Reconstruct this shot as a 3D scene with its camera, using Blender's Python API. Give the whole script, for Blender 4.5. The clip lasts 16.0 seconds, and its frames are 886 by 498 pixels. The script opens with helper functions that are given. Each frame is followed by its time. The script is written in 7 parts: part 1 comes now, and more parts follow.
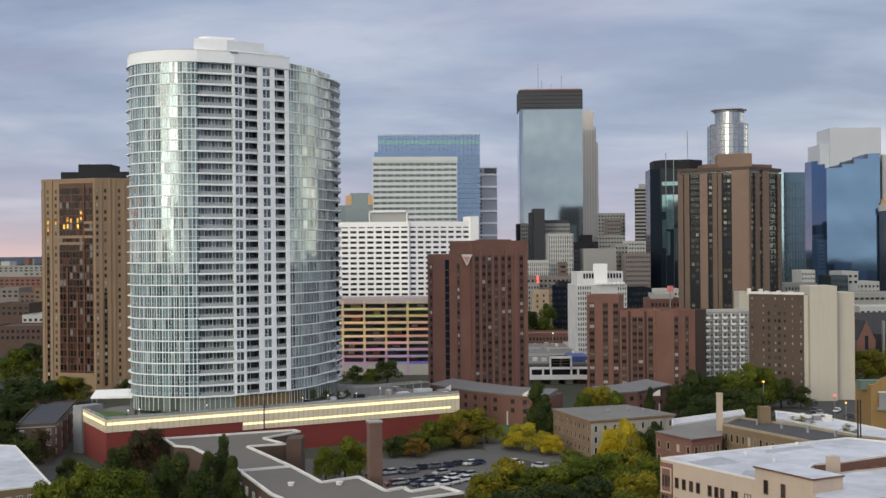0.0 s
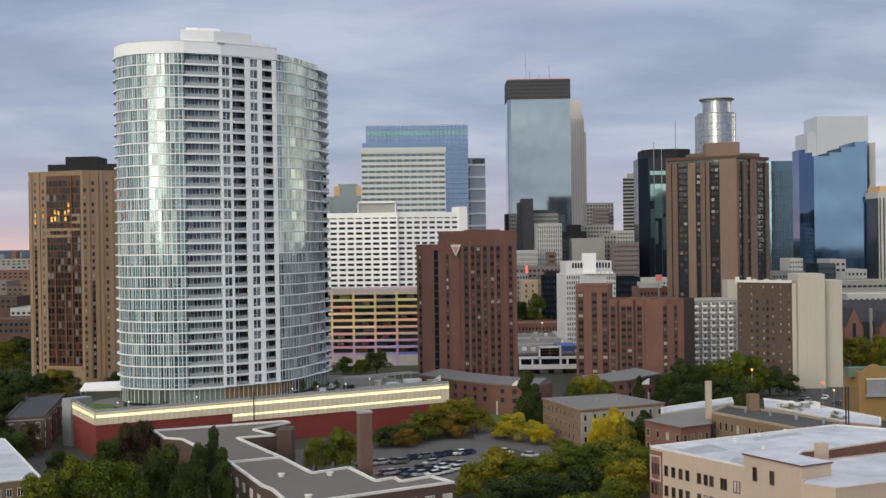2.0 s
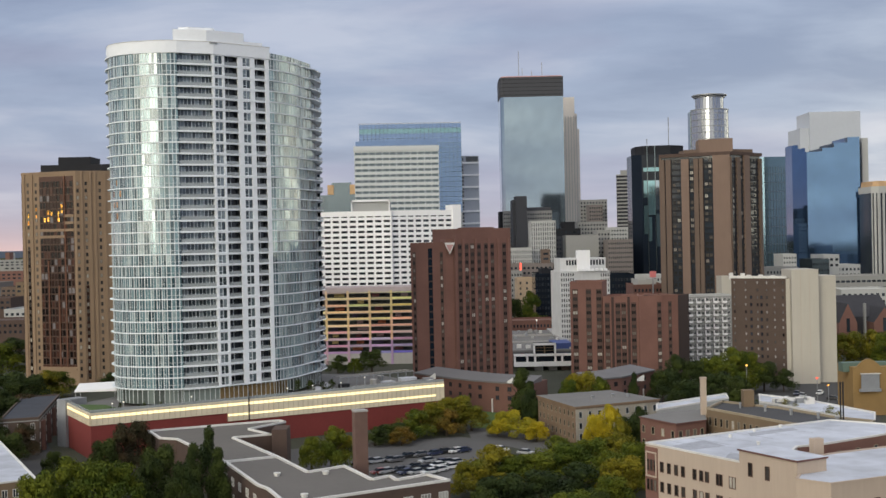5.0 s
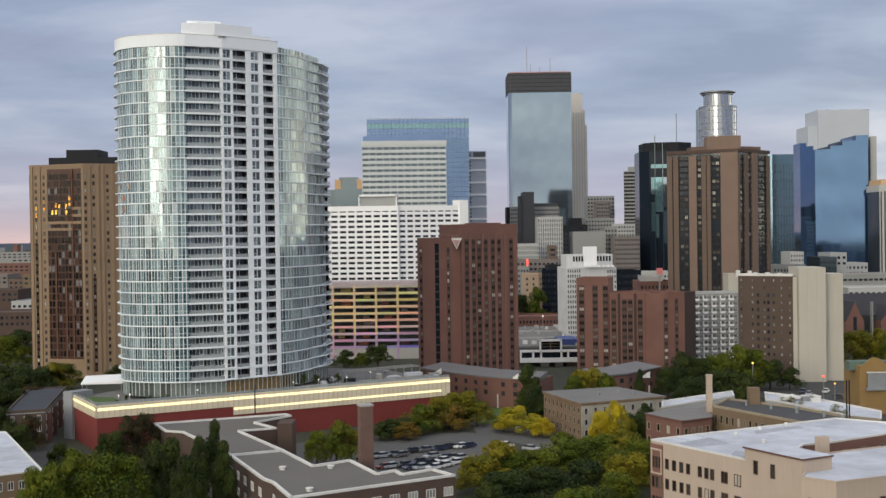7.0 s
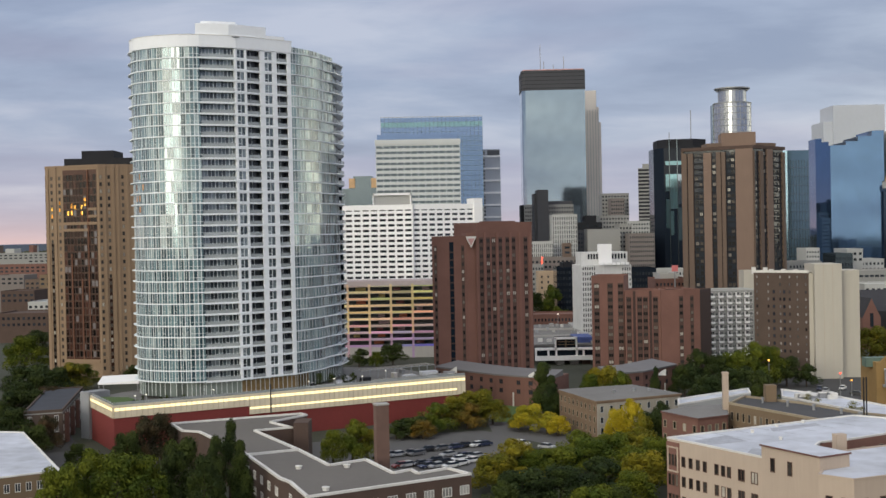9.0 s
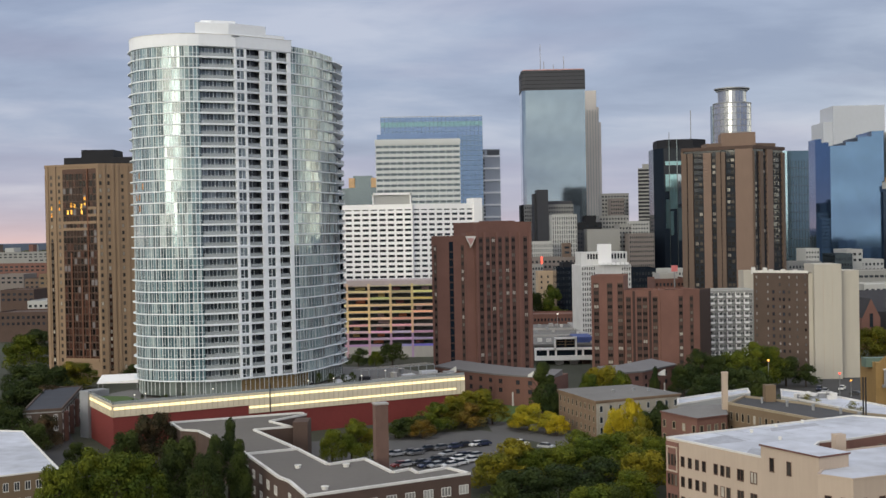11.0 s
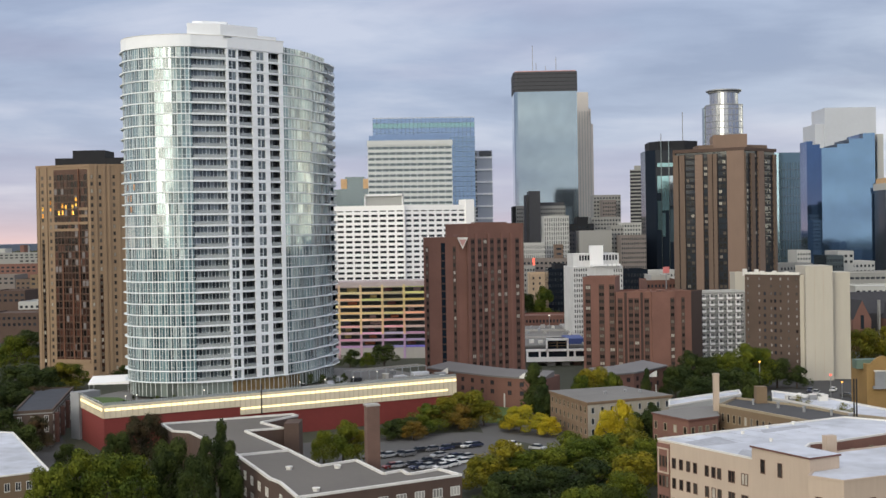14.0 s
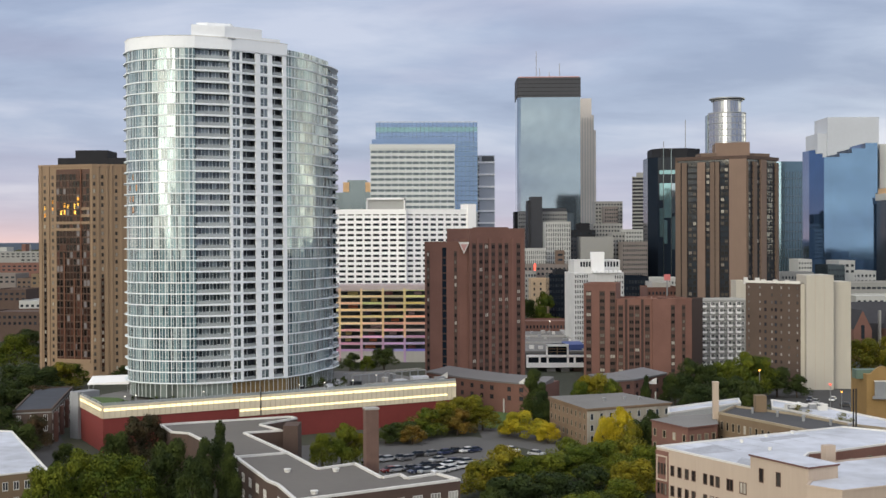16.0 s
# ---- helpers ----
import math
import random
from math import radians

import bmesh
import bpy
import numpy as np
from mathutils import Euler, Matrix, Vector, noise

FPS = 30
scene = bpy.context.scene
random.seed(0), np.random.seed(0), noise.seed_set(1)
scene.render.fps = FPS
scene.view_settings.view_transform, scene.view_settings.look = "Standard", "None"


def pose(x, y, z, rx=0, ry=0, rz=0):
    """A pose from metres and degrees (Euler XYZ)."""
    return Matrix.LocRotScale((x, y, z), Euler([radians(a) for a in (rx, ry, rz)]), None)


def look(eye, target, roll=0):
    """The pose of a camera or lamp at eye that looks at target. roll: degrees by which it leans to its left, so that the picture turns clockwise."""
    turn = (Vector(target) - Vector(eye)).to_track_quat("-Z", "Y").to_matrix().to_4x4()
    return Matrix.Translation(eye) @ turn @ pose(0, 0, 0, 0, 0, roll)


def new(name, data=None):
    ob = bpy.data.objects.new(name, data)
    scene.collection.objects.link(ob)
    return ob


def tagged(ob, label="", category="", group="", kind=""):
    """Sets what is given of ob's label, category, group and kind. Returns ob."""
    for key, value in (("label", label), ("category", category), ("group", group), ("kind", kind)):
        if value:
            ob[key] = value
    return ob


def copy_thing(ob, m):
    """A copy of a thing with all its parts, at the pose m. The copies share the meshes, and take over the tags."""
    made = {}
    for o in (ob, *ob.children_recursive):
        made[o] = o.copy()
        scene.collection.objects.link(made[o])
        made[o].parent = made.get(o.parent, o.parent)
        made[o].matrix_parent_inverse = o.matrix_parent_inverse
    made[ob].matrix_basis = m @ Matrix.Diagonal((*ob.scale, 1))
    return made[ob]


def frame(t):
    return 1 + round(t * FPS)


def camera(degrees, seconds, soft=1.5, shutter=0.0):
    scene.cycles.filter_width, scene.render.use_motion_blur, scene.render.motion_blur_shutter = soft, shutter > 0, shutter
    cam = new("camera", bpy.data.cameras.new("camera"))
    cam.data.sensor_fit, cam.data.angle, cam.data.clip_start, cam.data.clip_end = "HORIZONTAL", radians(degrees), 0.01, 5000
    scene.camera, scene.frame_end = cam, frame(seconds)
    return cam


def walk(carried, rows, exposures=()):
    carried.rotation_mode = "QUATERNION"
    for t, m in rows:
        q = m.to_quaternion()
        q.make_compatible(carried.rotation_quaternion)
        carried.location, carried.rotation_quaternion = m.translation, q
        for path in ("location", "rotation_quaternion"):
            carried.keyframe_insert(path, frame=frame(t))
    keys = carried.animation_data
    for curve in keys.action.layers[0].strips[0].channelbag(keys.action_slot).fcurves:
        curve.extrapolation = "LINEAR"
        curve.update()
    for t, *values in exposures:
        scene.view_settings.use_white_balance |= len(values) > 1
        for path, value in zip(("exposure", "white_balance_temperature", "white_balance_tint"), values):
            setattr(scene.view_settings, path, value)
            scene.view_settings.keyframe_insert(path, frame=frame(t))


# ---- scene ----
cam = camera(40.1, 16.0, soft=1.5)
PATH = [  # seconds, x, y, z, yaw, pitch, roll
    (0.0, 0.06, 0.01, 55.11, 0.496, 0.101, 0.470),
    (0.5, 0.03, -0.09, 55.00, 0.250, 0.093, 0.802),
    (1.0, -0.05, -0.08, 55.02, 0.170, -0.021, 0.749),
    (1.5, 0.14, -0.09, 54.97, 0.079, -0.208, 0.811),
    (2.0, 0.04, -0.04, 54.99, -0.036, -0.344, 0.818),
    (2.5, 0.08, 0.00, 54.97, -0.154, -0.396, 0.764),
    (3.0, -0.01, 0.01, 54.99, -0.369, -0.455, 0.771),
    (3.5, 0.11, -0.04, 54.86, -0.444, -0.456, 0.509),
    (4.0, 0.02, -0.00, 54.89, -0.612, -0.364, 0.962),
    (6.5, -0.02, -0.07, 55.08, 0.004, -0.623, 1.092),
    (7.0, 0.00, 0.00, 55.00, 0.000, -0.660, 0.800),
    (7.5, 0.04, 0.12, 55.06, 0.087, -0.731, 0.946),
    (8.0, 0.03, 0.01, 54.97, 0.155, -0.715, 0.971),
    (8.5, -0.03, -0.02, 55.07, 0.342, -0.771, 1.055),
    (9.0, -0.07, -0.03, 55.11, 0.675, -0.732, 1.142),
    (11.5, 0.01, 0.04, 55.00, 0.670, -0.741, 0.999),
    (12.0, 0.13, 0.18, 55.05, 0.725, -0.758, 0.913),
    (12.5, 0.03, 0.14, 55.16, 0.812, -0.739, 0.948),
    (13.0, 0.10, 0.08, 55.08, 0.721, -0.715, 1.094),
    (13.5, 0.06, -0.08, 55.02, 0.473, -0.674, 1.051),
    (14.0, 0.05, 0.08, 55.04, 0.295, -0.687, 0.968),
    (14.5, 0.01, -0.02, 55.01, 0.256, -0.629, 0.320),
    (15.0, -0.09, 0.01, 55.09, 0.269, -0.525, 0.283),
    (15.5, 0.13, -0.00, 55.07, 0.302, -0.469, 0.088),
    (16.0, 0.08, 0.01, 55.07, 0.368, -0.481, 0.224),
]
walk(cam, [(t, pose(x, y, z, 90 + pitch, roll, yaw)) for t, x, y, z, yaw, pitch, roll in PATH],
     [(0.0, 0.0), (13.6, 0.0), (13.9, 0.17), (16.0, 0.2)])

# ---- light ----
SUN_ELEVATION, SUN_AZIMUTH = radians(13), radians(213)

world = bpy.data.worlds.new("evening_sky")
scene.world = world
world.use_nodes = True
wn, wl = world.node_tree.nodes, world.node_tree.links
wn.clear()


def wnode(kind, **sets):
    n = wn.new(kind)
    for k, v in sets.items():
        n.inputs[k].default_value = v
    return n


def wmath(op, a, b=None, clamp=False):
    n = wn.new("ShaderNodeMath")
    n.operation, n.use_clamp = op, clamp
    for i, v in enumerate((a, b)):
        if v is None:
            continue
        if isinstance(v, (int, float)):
            n.inputs[i].default_value = v
        else:
            wl.new(v, n.inputs[i])
    return n.outputs[0]


def wmix(fac, a, b):
    n = wn.new("ShaderNodeMix")
    n.data_type = "RGBA"
    for sock, v in ((n.inputs[0], fac), (n.inputs[6], a), (n.inputs[7], b)):
        if isinstance(v, (int, float, tuple)):
            sock.default_value = v
        else:
            wl.new(v, sock)
    return n.outputs[2]


wtc = wn.new("ShaderNodeTexCoord")
wsep = wn.new("ShaderNodeSeparateXYZ")
wl.new(wtc.outputs["Generated"], wsep.inputs[0])
up = wmath("MAXIMUM", wsep.outputs[2], 0.0)
# clouds lie on a flat layer: the direction is divided by its height
den = wmath("ADD", up, 0.13)
wcomb = wn.new("ShaderNodeCombineXYZ")
wl.new(wmath("DIVIDE", wsep.outputs[0], den), wcomb.inputs[0])
wl.new(wmath("DIVIDE", wsep.outputs[1], den), wcomb.inputs[1])
wmap = wn.new("ShaderNodeMapping")
wmap.inputs["Location"].default_value = (5.6, 2.3, 0.0)
wmap.inputs["Scale"].default_value = (0.85, 1.05, 1.0)
wmap.inputs["Rotation"].default_value = (0, 0, radians(-16))
wl.new(wcomb.outputs[0], wmap.inputs[0])
n_big = wnode("ShaderNodeTexNoise", Scale=1.15, Detail=7.0, Roughness=0.52, Distortion=0.35)
n_fine = wnode("ShaderNodeTexNoise", Scale=3.6, Detail=8.0, Roughness=0.6, Distortion=0.2)
for n in (n_big, n_fine):
    wl.new(wmap.outputs[0], n.inputs["Vector"])
mixed = wmath("ADD", wmath("MULTIPLY", n_big.outputs[0], 0.80), wmath("MULTIPLY", n_fine.outputs[0], 0.20))
ramp = wn.new("ShaderNodeValToRGB")
wl.new(mixed, ramp.inputs[0])
ramp.color_ramp.elements[0].position, ramp.color_ramp.elements[0].color = 0.36, (0.275, 0.33, 0.485, 1)
ramp.color_ramp.elements[1].position, ramp.color_ramp.elements[1].color = 0.66, (0.55, 0.59, 0.725, 1)
e = ramp.color_ramp.elements.new(0.50)
e.color = (0.365, 0.43, 0.595, 1)
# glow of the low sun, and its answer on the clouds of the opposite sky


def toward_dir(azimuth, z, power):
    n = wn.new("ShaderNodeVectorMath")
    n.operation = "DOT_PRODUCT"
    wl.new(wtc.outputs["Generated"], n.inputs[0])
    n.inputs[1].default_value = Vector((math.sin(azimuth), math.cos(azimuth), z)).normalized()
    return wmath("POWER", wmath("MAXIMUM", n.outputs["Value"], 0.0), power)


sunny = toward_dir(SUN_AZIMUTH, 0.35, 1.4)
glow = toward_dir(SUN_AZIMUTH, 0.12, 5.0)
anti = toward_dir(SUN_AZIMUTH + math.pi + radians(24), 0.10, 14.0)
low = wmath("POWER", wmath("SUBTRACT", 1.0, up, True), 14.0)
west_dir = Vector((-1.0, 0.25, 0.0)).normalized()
wdot2 = wn.new("ShaderNodeVectorMath")
wdot2.operation = "DOT_PRODUCT"
wl.new(wtc.outputs["Generated"], wdot2.inputs[0])
wdot2.inputs[1].default_value = west_dir
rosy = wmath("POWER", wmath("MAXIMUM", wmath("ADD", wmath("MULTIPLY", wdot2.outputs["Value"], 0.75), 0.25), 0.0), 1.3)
sky = wn.new("ShaderNodeTexSky")
sky.sky_type, sky.sun_disc = "NISHITA", False
sky.sun_elevation, sky.sun_rotation = SUN_ELEVATION, SUN_AZIMUTH
skyc = wn.new("ShaderNodeVectorMath")
skyc.operation = "SCALE"
wl.new(sky.outputs[0], skyc.inputs[0])
skyc.inputs["Scale"].default_value = 0.10
col = wmix(0.86, skyc.outputs[0], ramp.outputs[0])
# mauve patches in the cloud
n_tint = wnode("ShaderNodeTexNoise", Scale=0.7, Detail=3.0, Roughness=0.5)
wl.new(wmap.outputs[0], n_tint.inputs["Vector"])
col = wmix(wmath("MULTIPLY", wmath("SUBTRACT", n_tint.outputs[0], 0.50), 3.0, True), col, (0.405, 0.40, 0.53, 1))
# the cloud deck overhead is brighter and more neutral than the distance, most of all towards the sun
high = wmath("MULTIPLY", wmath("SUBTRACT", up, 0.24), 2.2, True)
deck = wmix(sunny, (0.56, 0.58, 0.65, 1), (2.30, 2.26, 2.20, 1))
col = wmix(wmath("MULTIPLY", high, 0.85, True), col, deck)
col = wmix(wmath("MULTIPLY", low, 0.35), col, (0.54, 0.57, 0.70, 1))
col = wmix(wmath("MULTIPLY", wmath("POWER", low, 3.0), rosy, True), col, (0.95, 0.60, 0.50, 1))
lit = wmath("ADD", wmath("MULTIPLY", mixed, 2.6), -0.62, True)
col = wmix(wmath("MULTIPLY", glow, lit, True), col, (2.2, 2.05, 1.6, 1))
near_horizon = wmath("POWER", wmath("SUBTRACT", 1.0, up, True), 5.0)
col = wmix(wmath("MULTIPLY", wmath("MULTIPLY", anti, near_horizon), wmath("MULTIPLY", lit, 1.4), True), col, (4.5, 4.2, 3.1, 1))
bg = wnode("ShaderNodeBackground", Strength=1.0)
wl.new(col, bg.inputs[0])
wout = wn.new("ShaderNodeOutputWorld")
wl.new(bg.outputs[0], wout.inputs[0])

sun = new("sun", bpy.data.lights.new("sun", "SUN"))
sun.data.energy, sun.data.angle, sun.data.color = 0.92, radians(26), (1.0, 0.92, 0.72)
toward_sun = Vector((math.sin(SUN_AZIMUTH) * math.cos(SUN_ELEVATION), math.cos(SUN_AZIMUTH) * math.cos(SUN_ELEVATION), math.sin(SUN_ELEVATION)))
sun.matrix_world = look(toward_sun * 400, (0, 0, 0))

# ---- materials ----


def material(name, colour, rough=0.8, metal=0.0, vary=0.18, scale=0.25, fine=3.0, bump=0.0, island=0.0, spec=0.5, streak=0.0, glow=None):
    """A surface with broad stains and fine grain (scales per metre); island: variation from piece to piece; streak: rain marks."""
    m = bpy.data.materials.new(name)
    m.use_nodes = True
    t = m.node_tree
    b = t.nodes["Principled BSDF"]
    b.inputs["Roughness"].default_value, b.inputs["Metallic"].default_value = rough, metal
    b.inputs["Specular IOR Level"].default_value = spec
    tc = t.nodes.new("ShaderNodeTexCoord")
    n1, n2 = t.nodes.new("ShaderNodeTexNoise"), t.nodes.new("ShaderNodeTexNoise")
    n1.inputs["Scale"].default_value, n1.inputs["Detail"].default_value = scale, 5
    n2.inputs["Scale"].default_value, n2.inputs["Detail"].default_value = fine, 6
    geo = t.nodes.new("ShaderNodeNewGeometry")
    for n in (n1, n2):
        t.links.new(geo.outputs["Position"], n.inputs["Vector"])
    if streak:
        mp = t.nodes.new("ShaderNodeMapping")
        mp.inputs["Scale"].default_value = (1, 1, 0.08)
        t.links.new(geo.outputs["Position"], mp.inputs[0])
        t.links.new(mp.outputs[0], n2.inputs["Vector"])

    def math_node(op, a, bb):
        n = t.nodes.new("ShaderNodeMath")
        n.operation = op
        for i, v in enumerate((a, bb)):
            if isinstance(v, (int, float)):
                n.inputs[i].default_value = v
            else:
                t.links.new(v, n.inputs[i])
        return n.outputs[0]

    v = math_node("ADD", math_node("MULTIPLY", n1.outputs[0], 0.6), math_node("MULTIPLY", n2.outputs[0], 0.4))
    v = math_node("ADD", math_node("MULTIPLY", math_node("SUBTRACT", v, 0.5), vary * 4), 1.0)
    if island:
        oi = t.nodes.new("ShaderNodeObjectInfo")
        g2 = t.nodes.new("ShaderNodeNewGeometry")
        r = math_node("ADD", oi.outputs["Random"], g2.outputs["Random Per Island"])
        v = math_node("MULTIPLY", v, math_node("ADD", math_node("MULTIPLY", math_node("FRACT", r, 0), island * 2), 1 - island))
    s = t.nodes.new("ShaderNodeVectorMath")
    s.operation = "SCALE"
    s.inputs[0].default_value = colour
    t.links.new(v, s.inputs["Scale"])
    t.links.new(s.outputs[0], b.inputs["Base Color"])
    if bump:
        bn = t.nodes.new("ShaderNodeBump")
        bn.inputs["Strength"].default_value, bn.inputs["Distance"].default_value = bump, 0.05
        t.links.new(n2.outputs[0], bn.inputs["Height"])
        t.links.new(bn.outputs[0], b.inputs["Normal"])
    if glow:
        b.inputs["Emission Color"].default_value = (*glow[0], 1)
        b.inputs["Emission Strength"].default_value = glow[1]
    return m


def glass(name, colour, rough=0.06, metal=0.0, ripple=0.05, rscale=0.12, island=0.0, spec=0.8):
    """Reflective facade glass; ripple: the panes' slight unevenness."""
    m = material(name, colour, rough, metal, 0.10, 0.08, 0.5, 0.0, island, spec)
    t = m.node_tree
    b = t.nodes["Principled BSDF"]
    n = t.nodes.new("ShaderNodeTexNoise")
    n.inputs["Scale"].default_value, n.inputs["Detail"].default_value = rscale, 3
    geo = t.nodes.new("ShaderNodeNewGeometry")
    t.links.new(geo.outputs["Position"], n.inputs["Vector"])
    bn = t.nodes.new("ShaderNodeBump")
    bn.inputs["Strength"].default_value, bn.inputs["Distance"].default_value = ripple, 1.0
    t.links.new(n.outputs[0], bn.inputs["Height"])
    t.links.new(bn.outputs[0], b.inputs["Normal"])
    return m


def pane_glass(name, stops, rough=0.05, metal=0.2, ior=1.8, ripple=0.05, rscale=0.12):
    """Windows whose rooms differ: each pane takes one of the colours; stops: from which share on, and the colour."""
    m = bpy.data.materials.new(name)
    m.use_nodes = True
    t = m.node_tree
    b = t.nodes["Principled BSDF"]
    b.inputs["Roughness"].default_value, b.inputs["Metallic"].default_value, b.inputs["IOR"].default_value = rough, metal, ior
    oi, geo = t.nodes.new("ShaderNodeObjectInfo"), t.nodes.new("ShaderNodeNewGeometry")
    add, frac, ramp_n = t.nodes.new("ShaderNodeMath"), t.nodes.new("ShaderNodeMath"), t.nodes.new("ShaderNodeValToRGB")
    frac.operation = "FRACT"
    t.links.new(oi.outputs["Random"], add.inputs[0])
    t.links.new(geo.outputs["Random Per Island"], add.inputs[1])
    t.links.new(add.outputs[0], frac.inputs[0])
    t.links.new(frac.outputs[0], ramp_n.inputs[0])
    els = ramp_n.color_ramp.elements
    ramp_n.color_ramp.interpolation = "CONSTANT"
    els[0].position, els[0].color = stops[0][0], (*stops[0][1], 1)
    els[1].position, els[1].color = stops[1][0], (*stops[1][1], 1)
    for p, c in stops[2:]:
        els.new(p).color = (*c, 1)
    n, bn, mixc = t.nodes.new("ShaderNodeTexNoise"), t.nodes.new("ShaderNodeBump"), t.nodes.new("ShaderNodeVectorMath")
    n.inputs["Scale"].default_value, n.inputs["Detail"].default_value = rscale, 3
    t.links.new(geo.outputs["Position"], n.inputs["Vector"])
    bn.inputs["Strength"].default_value, bn.inputs["Distance"].default_value = ripple, 1.0
    t.links.new(n.outputs[0], bn.inputs["Height"])
    t.links.new(bn.outputs[0], b.inputs["Normal"])
    shade, mul = t.nodes.new("ShaderNodeMath"), t.nodes.new("ShaderNodeTexNoise")
    mul.inputs["Scale"].default_value, mul.inputs["Detail"].default_value = 1.1, 4
    t.links.new(geo.outputs["Position"], mul.inputs["Vector"])
    shade.operation = "ADD"
    shade.inputs[1].default_value = 0.5
    t.links.new(mul.outputs[0], shade.inputs[0])
    mixc.operation = "SCALE"
    t.links.new(ramp_n.outputs[0], mixc.inputs[0])
    t.links.new(shade.outputs[0], mixc.inputs["Scale"])
    t.links.new(mixc.outputs[0], b.inputs["Base Color"])
    return m


def clear_glass(name, colour, alpha):
    """Thin rail glass that lets most of what stands behind it through."""
    m = glass(name, colour, 0.08, 0.0, 0.03, 0.3, 0.1)
    m.node_tree.nodes["Principled BSDF"].inputs["Alpha"].default_value = alpha
    return m


